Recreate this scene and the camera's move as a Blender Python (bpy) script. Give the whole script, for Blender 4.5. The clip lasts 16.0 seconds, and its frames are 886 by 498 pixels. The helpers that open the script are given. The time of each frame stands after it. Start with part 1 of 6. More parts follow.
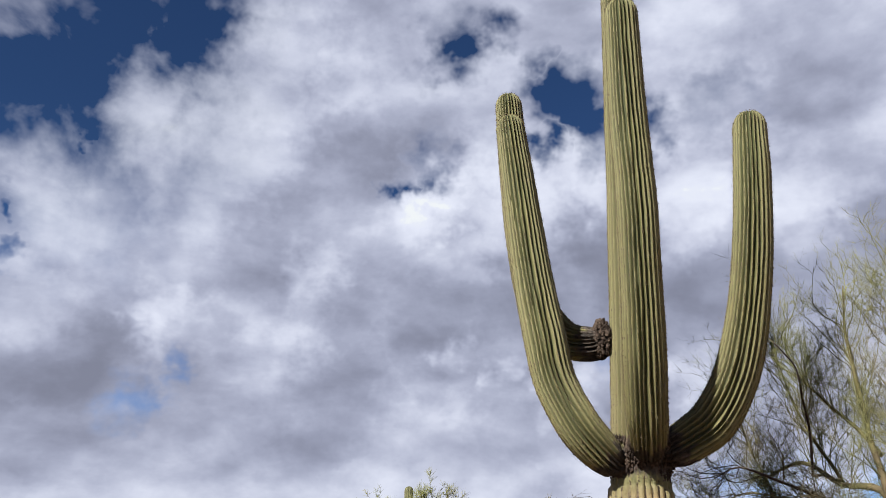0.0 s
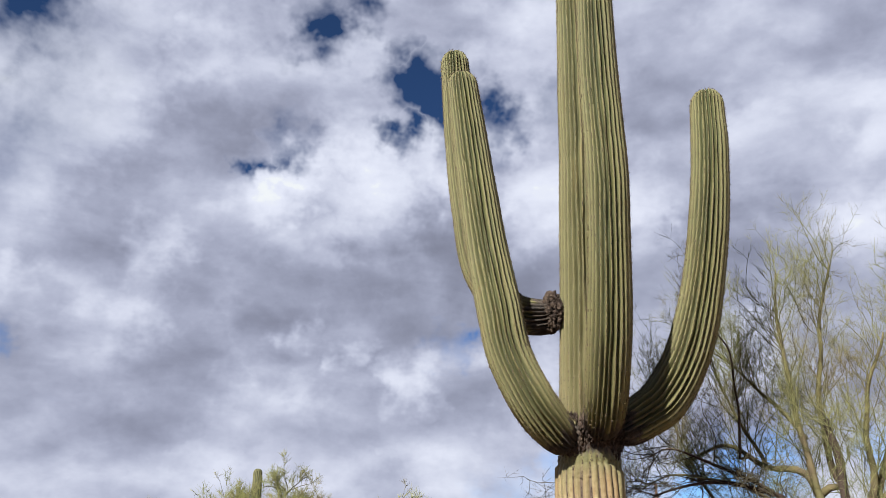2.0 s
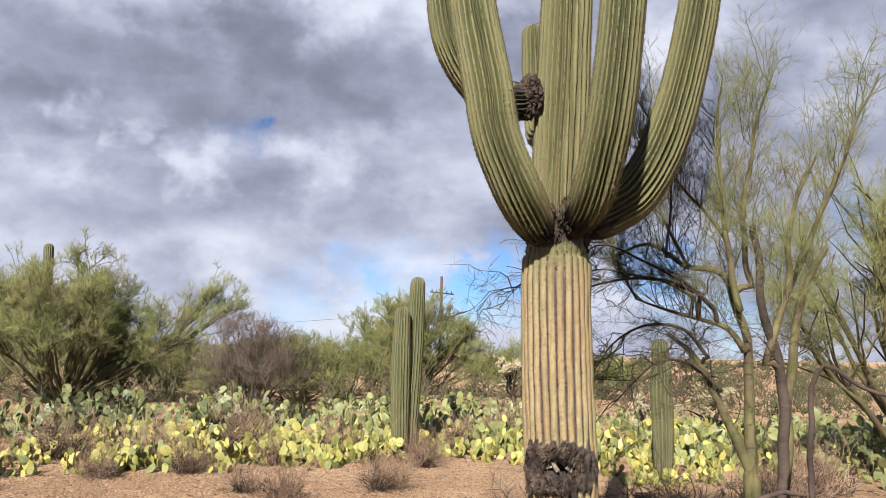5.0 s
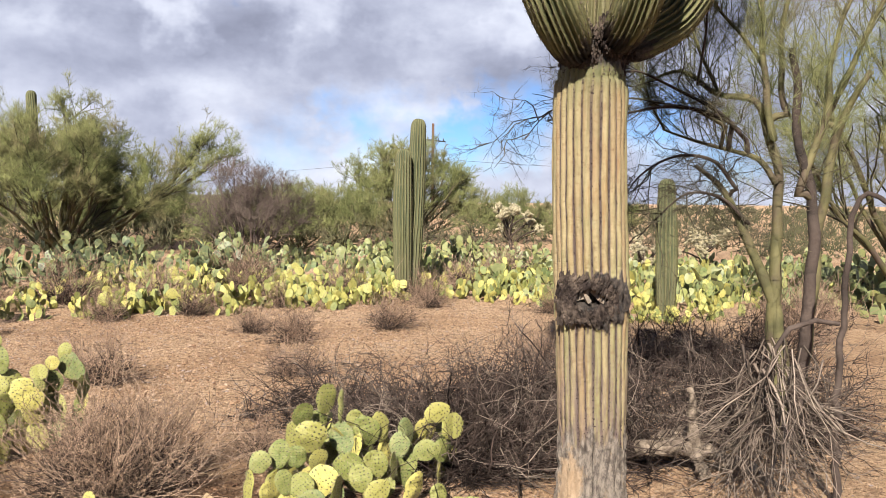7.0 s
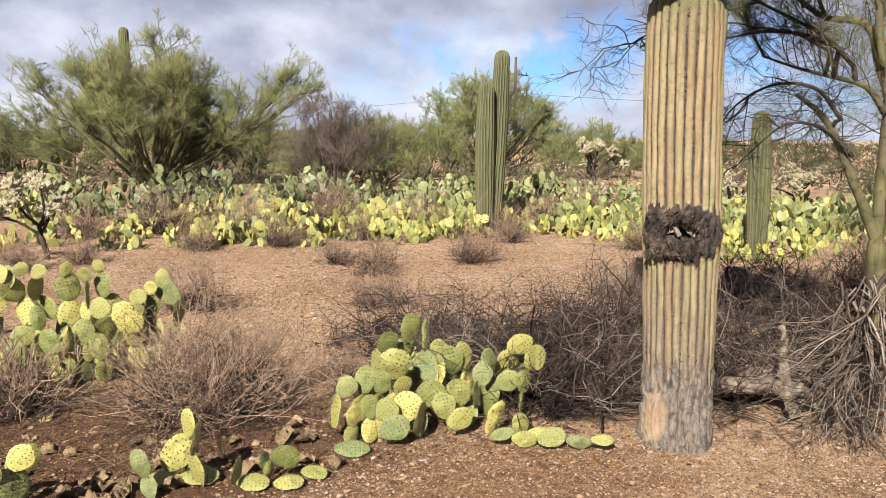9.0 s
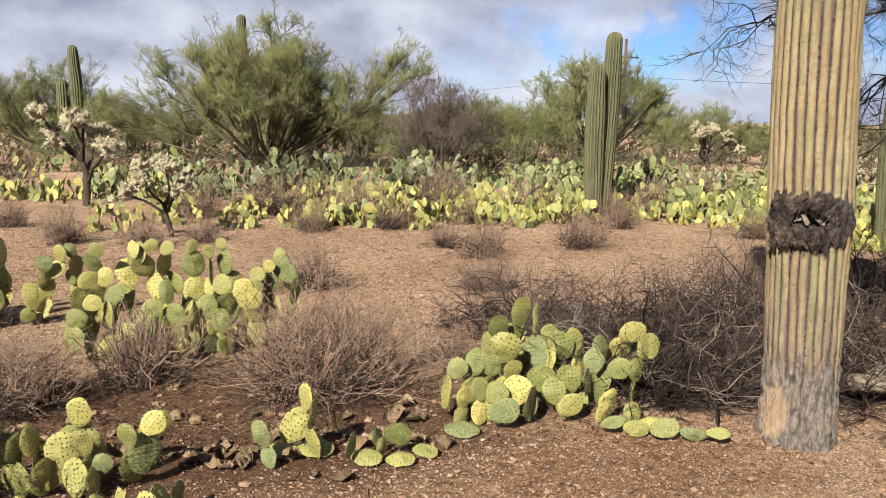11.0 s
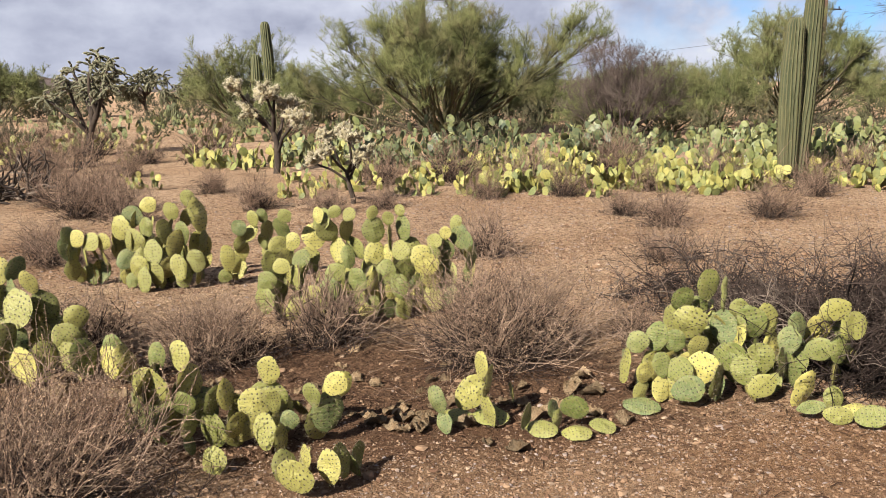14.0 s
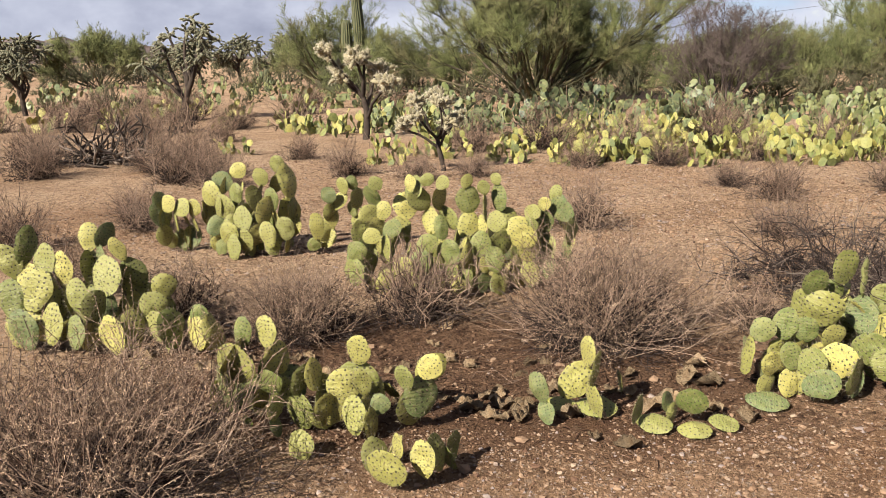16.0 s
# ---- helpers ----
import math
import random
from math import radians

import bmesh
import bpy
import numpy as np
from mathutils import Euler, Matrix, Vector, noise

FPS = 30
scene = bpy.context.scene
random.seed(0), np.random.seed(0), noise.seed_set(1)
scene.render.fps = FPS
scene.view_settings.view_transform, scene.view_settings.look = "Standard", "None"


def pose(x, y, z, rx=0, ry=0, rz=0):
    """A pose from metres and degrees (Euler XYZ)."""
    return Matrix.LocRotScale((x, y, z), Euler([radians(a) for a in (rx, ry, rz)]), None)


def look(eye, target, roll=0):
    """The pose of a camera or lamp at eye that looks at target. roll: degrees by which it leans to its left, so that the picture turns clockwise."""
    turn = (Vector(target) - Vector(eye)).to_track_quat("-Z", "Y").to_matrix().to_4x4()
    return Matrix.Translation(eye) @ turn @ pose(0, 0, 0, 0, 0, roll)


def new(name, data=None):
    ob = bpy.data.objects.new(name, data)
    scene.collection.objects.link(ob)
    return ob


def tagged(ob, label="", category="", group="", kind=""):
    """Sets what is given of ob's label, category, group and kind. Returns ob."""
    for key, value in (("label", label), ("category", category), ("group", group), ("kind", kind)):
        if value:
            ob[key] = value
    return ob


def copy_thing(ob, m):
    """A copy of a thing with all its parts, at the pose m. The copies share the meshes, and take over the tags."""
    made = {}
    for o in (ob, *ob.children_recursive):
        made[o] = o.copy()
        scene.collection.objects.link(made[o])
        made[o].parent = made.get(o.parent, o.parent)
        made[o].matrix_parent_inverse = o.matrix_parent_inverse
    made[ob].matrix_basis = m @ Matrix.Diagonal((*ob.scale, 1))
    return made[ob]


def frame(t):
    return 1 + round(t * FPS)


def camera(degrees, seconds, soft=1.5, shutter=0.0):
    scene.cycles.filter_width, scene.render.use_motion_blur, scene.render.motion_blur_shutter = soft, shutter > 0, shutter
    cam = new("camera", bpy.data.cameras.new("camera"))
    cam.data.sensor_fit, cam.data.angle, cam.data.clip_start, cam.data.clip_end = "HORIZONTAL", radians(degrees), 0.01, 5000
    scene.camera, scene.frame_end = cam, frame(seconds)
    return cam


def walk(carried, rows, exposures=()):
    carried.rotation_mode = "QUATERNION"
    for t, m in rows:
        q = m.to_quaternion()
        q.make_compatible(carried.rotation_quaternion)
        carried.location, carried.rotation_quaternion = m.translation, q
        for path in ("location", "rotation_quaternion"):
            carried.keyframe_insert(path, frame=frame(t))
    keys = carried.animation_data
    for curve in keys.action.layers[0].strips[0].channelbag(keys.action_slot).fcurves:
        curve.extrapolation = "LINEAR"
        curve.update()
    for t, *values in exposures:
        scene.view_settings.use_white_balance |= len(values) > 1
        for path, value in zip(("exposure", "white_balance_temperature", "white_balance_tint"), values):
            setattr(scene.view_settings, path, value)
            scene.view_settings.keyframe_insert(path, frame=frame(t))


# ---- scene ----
cam = camera(57.1, 16.0, soft=0.55)
PATH = [
    (0, (-0.043, 0.009, 1.685), (-0.029, 1.856, 2.451), 0.7),
    (0.5, (-0.182, 0.075, 1.678), (-0.184, 1.929, 2.43), 1.2),
    (1, (-0.32, 0.227, 1.656), (-0.269, 2.084, 2.395), 0.8),
    (1.5, (-0.442, 0.382, 1.681), (-0.208, 2.225, 2.421), 0.1),
    (2, (-0.586, 0.481, 1.687), (-0.212, 2.303, 2.423), 0.1),
    (2.5, (-0.773, 0.56, 1.692), (-0.359, 2.392, 2.38), -0.2),
    (3, (-0.914, 0.676, 1.668), (-0.448, 2.531, 2.252), -0.5),
    (3.5, (-1.0, 0.854, 1.695), (-0.392, 2.689, 2.207), -0.2),
    (4, (-1.108, 0.96, 1.71), (-0.371, 2.756, 2.188), 0.2),
    (4.5, (-1.302, 1.073, 1.717), (-0.469, 2.847, 2.118), 0.5),
    (5, (-1.407, 1.185, 1.696), (-0.521, 2.96, 1.95), 1.1),
    (5.2, (-1.425, 1.224, 1.685), (-0.523, 2.998, 1.887), 0.9),
    (7.3, (-1.484, 1.486, 1.597), (-0.579, 3.263, 1.447), 0.4),
    (7.5, (-1.489, 1.479, 1.594), (-0.601, 3.264, 1.424), 0.4),
    (8, (-1.483, 1.485, 1.582), (-0.655, 3.292, 1.36), 0.3),
    (8.5, (-1.482, 1.499, 1.577), (-0.703, 3.323, 1.323), 0.5),
    (9, (-1.485, 1.51, 1.572), (-0.751, 3.35, 1.299), 0.6),
    (11.5, (-1.538, 1.541, 1.562), (-1.122, 3.47, 1.234), 0.2),
    (12, (-1.528, 1.57, 1.551), (-1.194, 3.511, 1.201), -0.4),
    (12.5, (-1.528, 1.593, 1.548), (-1.276, 3.542, 1.178), -0.5),
    (13, (-1.533, 1.609, 1.553), (-1.359, 3.564, 1.169), -0.4),
    (13.5, (-1.533, 1.616, 1.551), (-1.418, 3.574, 1.16), -0.6),
    (14, (-1.537, 1.619, 1.554), (-1.466, 3.579, 1.162), -0.9),
    (14.5, (-1.533, 1.617, 1.554), (-1.509, 3.577, 1.156), -0.9),
    (15, (-1.554, 1.659, 1.536), (-1.587, 3.612, 1.106), -0.8),
    (15.5, (-1.585, 1.774, 1.515), (-1.671, 3.72, 1.059), -0.7),
    (16, (-1.608, 1.927, 1.517), (-1.747, 3.867, 1.051), -1.2),
]
walk(cam, [(t, look(eye, target, roll)) for t, eye, target, roll in PATH], [(0.0, 1.42), (5.0, 1.46), (7.5, 1.58), (9.0, 1.52), (12.0, 1.33), (16.0, 1.33)])

# ---- world and light ----
SUN_TO = Vector((-0.54, -0.63, 0.61)).normalized()
sun = new("sun", bpy.data.lights.new("sun", "SUN"))
sun.data.energy, sun.data.angle, sun.data.color = 5.0, radians(0.6), (1.0, 0.945, 0.85)
sun.matrix_world = look(SUN_TO * 60, (0, 0, 0))

# Clouds: open gaps, bright tops and grey undersides, each as a direction, a radius and a weight.
GAPS_HIGH = [
    (-0.425, 0.728, 0.539, 0.208, 1.00), (-0.317, 0.750, 0.581, 0.118, 1.00),
    (-0.540, -0.630, 0.610, 0.850, 1.00), (-0.434, 0.721, 0.541, 0.139, 1.00), (-0.328, 0.747, 0.578, 0.088, 1.00),
    (-0.459, 0.757, 0.465, 0.049, 0.90), (-0.387, 0.802, 0.454, 0.038, 0.90), (-0.468, 0.797, 0.383, 0.024, 0.80),
    (-0.468, 0.822, 0.324, 0.024, 0.80), (0.027, 0.804, 0.594, 0.051, 1.00), (0.163, 0.830, 0.534, 0.051, 0.95),
    (0.122, 0.819, 0.561, 0.027, 0.60), (-0.052, 0.894, 0.445, 0.028, 1.00), (-0.025, 0.885, 0.465, 0.021, 0.60),
    (0.307, 0.797, 0.519, 0.039, 0.35), (-0.345, 0.918, 0.196, 0.032, 0.40), (-0.301, 0.926, 0.228, 0.023, 0.40),
]
GAPS_LOW = [
    (0.180, 0.845, 0.504, 0.047, 0.90), (0.238, 0.831, 0.503, 0.033, 0.90), (0.130, 0.862, 0.490, 0.027, 0.70),
    (-0.014, 0.882, 0.471, 0.026, 0.45), (0.215, 0.943, 0.253, 0.031, 0.90), (0.227, 0.937, 0.266, 0.021, 0.80),
    (0.368, 0.927, 0.071, 0.031, 0.60), (0.336, 0.938, 0.088, 0.027, 0.30), (0.486, 0.870, 0.079, 0.042, 0.75),
    (0.516, 0.852, 0.088, 0.035, 0.75), (0.431, 0.899, 0.072, 0.035, 0.45), (0.356, 0.933, 0.060, 0.034, 0.35),
    (0.798, 0.583, 0.153, 0.037, 0.60), (0.696, 0.718, -0.004, 0.033, 0.40), (0.531, 0.842, 0.096, 0.046, 0.80),
    (0.490, 0.865, 0.109, 0.040, 0.70), (0.377, 0.923, 0.076, 0.047, 0.55), (0.660, 0.744, 0.099, 0.051, 0.75),
    (0.440, 0.896, 0.063, 0.041, 0.50), (0.276, 0.959, 0.061, 0.041, 0.25), (0.716, 0.697, 0.043, 0.044, 0.45),
]
LIGHTS_HIGH = [
    (-0.197, 0.782, 0.592, 0.072, 0.90), (-0.237, 0.822, 0.517, 0.080, 0.90), (-0.300, 0.847, 0.439, 0.079, 0.90),
    (-0.402, 0.830, 0.386, 0.063, 0.90), (-0.107, 0.822, 0.559, 0.054, 0.80), (0.072, 0.889, 0.453, 0.055, 0.90),
    (0.153, 0.871, 0.468, 0.048, 0.90), (0.032, 0.925, 0.377, 0.042, 0.70), (-0.440, 0.857, 0.268, 0.049, 0.70),
    (-0.321, 0.903, 0.285, 0.039, 0.70), (-0.183, 0.948, 0.259, 0.041, 0.50), (0.300, 0.848, 0.436, 0.066, 0.80),
    (0.289, 0.758, 0.584, 0.071, 0.50), (0.409, 0.819, 0.402, 0.051, 0.70),
]
LIGHTS_LOW = [
    (-0.017, 0.903, 0.429, 0.052, 0.90), (0.085, 0.897, 0.434, 0.073, 1.00), (0.194, 0.870, 0.453, 0.054, 0.90),
    (0.009, 0.963, 0.269, 0.021, 0.70), (0.089, 0.965, 0.248, 0.024, 0.80), (0.164, 0.963, 0.214, 0.034, 0.80),
    (0.311, 0.927, 0.209, 0.052, 0.90), (0.541, 0.811, 0.221, 0.047, 0.80), (0.630, 0.693, 0.351, 0.051, 0.70),
    (-0.152, 0.927, 0.344, 0.037, 0.60), (0.646, 0.639, 0.418, 0.056, 0.60), (0.768, 0.567, 0.297, 0.049, 0.60),
    (0.234, 0.967, 0.098, 0.070, 0.60), (0.360, 0.923, 0.133, 0.080, 0.60), (0.060, 0.990, 0.070, 0.080, 0.50),
    (-0.080, 0.990, 0.050, 0.070, 0.40),
]
DARKS_HIGH = [
    (-0.093, 0.885, 0.456, 0.076, 0.80), (-0.206, 0.902, 0.379, 0.075, 0.80), (-0.401, 0.891, 0.214, 0.075, 0.80),
    (-0.290, 0.922, 0.257, 0.039, 0.50), (-0.008, 0.954, 0.299, 0.062, 0.80), (-0.115, 0.969, 0.217, 0.054, 0.60),
    (0.089, 0.970, 0.227, 0.048, 0.60), (0.303, 0.906, 0.296, 0.066, 0.80), (0.414, 0.772, 0.483, 0.069, 0.60),
    (-0.410, 0.901, 0.142, 0.074, 0.40), (-0.139, 0.980, 0.145, 0.067, 0.40),
]
DARKS_LOW = [
    (0.053, 0.933, 0.355, 0.074, 0.90), (0.199, 0.914, 0.354, 0.069, 0.90), (-0.120, 0.948, 0.296, 0.063, 0.80),
    (-0.162, 0.893, 0.421, 0.067, 0.80), (0.152, 0.946, 0.287, 0.055, 0.70), (0.353, 0.922, 0.158, 0.062, 1.00),
    (-0.013, 0.974, 0.225, 0.033, 0.50), (-0.090, 0.974, 0.207, 0.038, 0.60), (0.521, 0.773, 0.362, 0.060, 0.70),
    (0.680, 0.671, 0.295, 0.056, 0.50), (0.255, 0.955, 0.148, 0.055, 0.40), (0.141, 0.989, 0.037, 0.139, 0.30),
]


class Nodes:
    """A short way to write node trees."""

    def __init__(self, tree):
        self.tree = tree
        tree.nodes.clear()

    def add(self, kind, ins=()):
        n = self.tree.nodes.new(kind)
        for k, v in dict(ins).items():
            self.feed(n.inputs[k], v)
        return n

    def feed(self, socket, v):
        if isinstance(v, bpy.types.NodeSocket):
            self.tree.links.new(v, socket)
        else:
            socket.default_value = v

    def math(self, op, a, b=0.0, c=0.0, clamp=False):
        n = self.add("ShaderNodeMath", {0: a, 1: b, 2: c})
        n.operation, n.use_clamp = op, clamp
        return n.outputs[0]

    def vmath(self, op, a, b=(0, 0, 0), out=0):
        n = self.add("ShaderNodeVectorMath", {0: a, 1: b})
        n.operation = op
        return n.outputs[out]

    def noise(self, vec, scale, detail=4.0, rough=0.55, out="Fac", dist=0.0):
        return self.add("ShaderNodeTexNoise", {"Vector": vec, "Scale": scale, "Detail": detail, "Roughness": rough,
                                               "Distortion": dist}).outputs[out]

    def voronoi(self, vec, scale, out="Distance", rand=1.0):
        return self.add("ShaderNodeTexVoronoi", {"Vector": vec, "Scale": scale, "Randomness": rand}).outputs[out]

    def span(self, v, a, b, c=0.0, d=1.0, smooth=True):
        n = self.add("ShaderNodeMapRange", {0: v, 1: a, 2: b, 3: c, 4: d})
        n.interpolation_type = "SMOOTHSTEP" if smooth else "LINEAR"
        return n.outputs[0]

    def mix(self, f, a, b, blend="MIX"):
        n = self.add("ShaderNodeMix")
        n.data_type, n.blend_type, n.clamp_factor = "RGBA", blend, True
        self.feed(n.inputs[0], f)
        for i, v in ((6, a), (7, b)):
            self.feed(n.inputs[i], (*v, 1.0) if isinstance(v, tuple) and len(v) == 3 else v)
        return n.outputs[2]

    def attr(self, name):
        n = self.add("ShaderNodeAttribute")
        n.attribute_name = name
        return n.outputs["Fac"]


def make_world():
    w = bpy.data.worlds.new("desert_sky")
    scene.world = w
    w.use_nodes = True
    k = Nodes(w.node_tree)
    way = k.add("ShaderNodeTexCoord").outputs["Generated"]
    stretched = k.vmath("MULTIPLY", way, (1.0, 1.0, 2.0))
    warp1 = k.vmath("SUBTRACT", k.noise(stretched, 6.0, 4.0, 0.6, "Color"), (0.5, 0.5, 0.5))
    warp2 = k.vmath("SUBTRACT", k.noise(way, 26.0, 3.0, 0.6, "Color"), (0.5, 0.5, 0.5))
    bent = k.vmath("ADD", way, k.vmath("MULTIPLY", warp1, (0.11, 0.11, 0.09)))
    warp3 = k.vmath("SUBTRACT", k.noise(way, 13.0, 4.0, 0.6, "Color"), (0.5, 0.5, 0.5))
    bent = k.vmath("ADD", bent, k.vmath("MULTIPLY", warp3, (0.11, 0.11, 0.08)))
    bent = k.vmath("ADD", bent, k.vmath("MULTIPLY", warp2, (0.055, 0.055, 0.04)))

    def blobs(rows, inner, outer, where):
        total = None
        for x, y, z, r, weight in rows:
            far = k.vmath("DISTANCE", where, (x, y, z), 1)
            v = k.span(far, r * inner, r * outer, weight, 0.0)
            total = v if total is None else k.math("MAXIMUM", total, v)
        return total

    gap = blobs(GAPS_HIGH + GAPS_LOW, 0.10, 1.5, bent)
    light = blobs(LIGHTS_HIGH + LIGHTS_LOW, 0.2, 1.7, bent)
    dark = blobs(DARKS_HIGH + DARKS_LOW, 0.2, 1.7, bent)
    sep = k.add("ShaderNodeSeparateXYZ", {0: way})
    lift = k.math("ADD", k.math("MAXIMUM", sep.outputs[2], 0.0), 0.22)
    flat = k.add("ShaderNodeCombineXYZ", {0: k.math("DIVIDE", sep.outputs[0], lift), 1: k.math("DIVIDE", sep.outputs[1], lift),
                                          2: k.math("MULTIPLY", sep.outputs[2], 1.5)}).outputs[0]
    puffs = k.noise(flat, 2.2, 5.0, 0.48, dist=0.15)
    broad = k.noise(flat, 0.9, 3.0, 0.5)
    fine = k.noise(way, 11.0, 5.0, 0.5, dist=0.2)
    open_sky = k.math("MULTIPLY", gap, k.span(fine, 0.72, 0.34, 0.35, 1.5), clamp=True)
    open_sky = k.math("MAXIMUM", open_sky, k.math("MULTIPLY", k.span(broad, 0.35, 0.22), k.span(puffs, 0.5, 0.35)))
    # brightness of the cloud itself, with light from the sun's side of every puff
    billow = k.noise(k.vmath("MULTIPLY", bent, (1.0, 1.0, 2.1)), 3.6, 6.0, 0.50)
    puff = k.noise(stretched, 6.0, 6.0, 0.50, dist=0.15)
    lee = k.noise(k.vmath("ADD", stretched, tuple(SUN_TO * 0.03 + Vector((0, 0, 0.03)))), 6.0, 6.0, 0.50, dist=0.15)
    shade = k.math("MULTIPLY_ADD", k.math("SUBTRACT", billow, 0.5), 0.85, 0.465)
    shade = k.math("MULTIPLY_ADD", k.math("SUBTRACT", puffs, 0.5), 0.16, shade)
    shade = k.math("MULTIPLY_ADD", k.math("SUBTRACT", fine, 0.5), 0.10, shade)
    shade = k.math("MULTIPLY_ADD", k.math("SUBTRACT", puff, lee), 1.0, shade)
    shade = k.math("MULTIPLY_ADD", light, 0.42, shade)
    shade = k.math("MULTIPLY_ADD", dark, -0.28, shade)
    shade = k.math("ADD", shade, k.span(sep.outputs[2], 0.02, 0.30, 0.13, 0.0))
    layer = k.math("MULTIPLY", k.span(sep.outputs[2], 0.06, 0.14), k.span(sep.outputs[2], 0.38, 0.27))
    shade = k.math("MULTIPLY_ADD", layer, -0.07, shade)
    ramp = k.add("ShaderNodeValToRGB", {0: shade})
    e = ramp.color_ramp.elements
    ramp.color_ramp.interpolation = "B_SPLINE"
    e[0].position, e[0].color = 0.0, (0.195, 0.208, 0.280, 1)
    e[1].position, e[1].color = 0.92, (0.93, 0.97, 1.10, 1)
    mid = e.new(0.48)
    mid.color = (0.437, 0.473, 0.635, 1)
    sky = k.add("ShaderNodeTexSky")
    sky.sky_type, sky.sun_disc, sky.altitude = "NISHITA", False, 800.0
    sky.sun_elevation, sky.sun_rotation = math.asin(SUN_TO.z), math.atan2(SUN_TO.x, SUN_TO.y)
    sky.air_density, sky.dust_density, sky.ozone_density = 1.0, 0.2, 4.0
    blue = k.vmath("SCALE", k.vmath("MULTIPLY", sky.outputs[0], (0.62, 0.86, 1.2)))
    k.feed(blue.node.inputs["Scale"], k.span(sep.outputs[2], 0.02, 0.5, 0.115, 0.050))
    whole = k.mix(open_sky, ramp.outputs[0], blue)
    back = k.add("ShaderNodeBackground", {"Color": whole, "Strength": 0.355})
    k.add("ShaderNodeOutputWorld", {"Surface": back.outputs[0]})


make_world()


# ---- materials ----
def material(name, paint, rough=0.8, spec=0.25, bump=None, extra=None):
    """paint(k, co) gives the colour, bump(k, co) gives (height, strength, distance)."""
    m = bpy.data.materials.new(name)
    m.use_nodes = True
    k = Nodes(m.node_tree)
    co = k.add("ShaderNodeTexCoord").outputs["Object"]
    b = k.add("ShaderNodeBsdfPrincipled")
    k.feed(b.inputs["Base Color"], paint(k, co))
    k.feed(b.inputs["Roughness"], rough)
    k.feed(b.inputs["Specular IOR Level"], spec)
    if bump:
        h, s, d = bump(k, co)
        k.feed(b.inputs["Normal"], k.add("ShaderNodeBump", {"Height": h, "Strength": s, "Distance": d}).outputs[0])
    if extra:
        extra(k, b)
    k.add("ShaderNodeOutputMaterial", {"Surface": b.outputs[0]})
    return m


def isle(k):
    return k.add("ShaderNodeNewGeometry").outputs["Random Per Island"]


def rand(k):
    return k.add("ShaderNodeObjectInfo").outputs["Random"]


def two_tone(a, b, scale, c=None, scale2=None, island=0.0, per_object=0.0):
    def paint(k, co):
        col = k.mix(k.span(k.noise(co, scale, 5.0, 0.6), 0.3, 0.7), a, b)
        if c:
            col = k.mix(k.span(k.noise(co, scale2, 3.0, 0.6), 0.45, 0.7), col, c)
        if island:
            f = k.span(isle(k), 0.0, 1.0, 1.0 - island, 1.0 + island, smooth=False)
            n = k.vmath("SCALE", col)
            k.feed(n.node.inputs["Scale"], f)
            col = n
        if per_object:
            f = k.span(rand(k), 0.0, 1.0, 1.0 - per_object, 1.0 + per_object, smooth=False)
            n = k.vmath("SCALE", col)
            k.feed(n.node.inputs["Scale"], f)
            col = n
        return col
    return paint


def grain(scale, strength, distance, detail=6.0):
    return lambda k, co: (k.noise(co, scale, detail, 0.65), strength, distance)


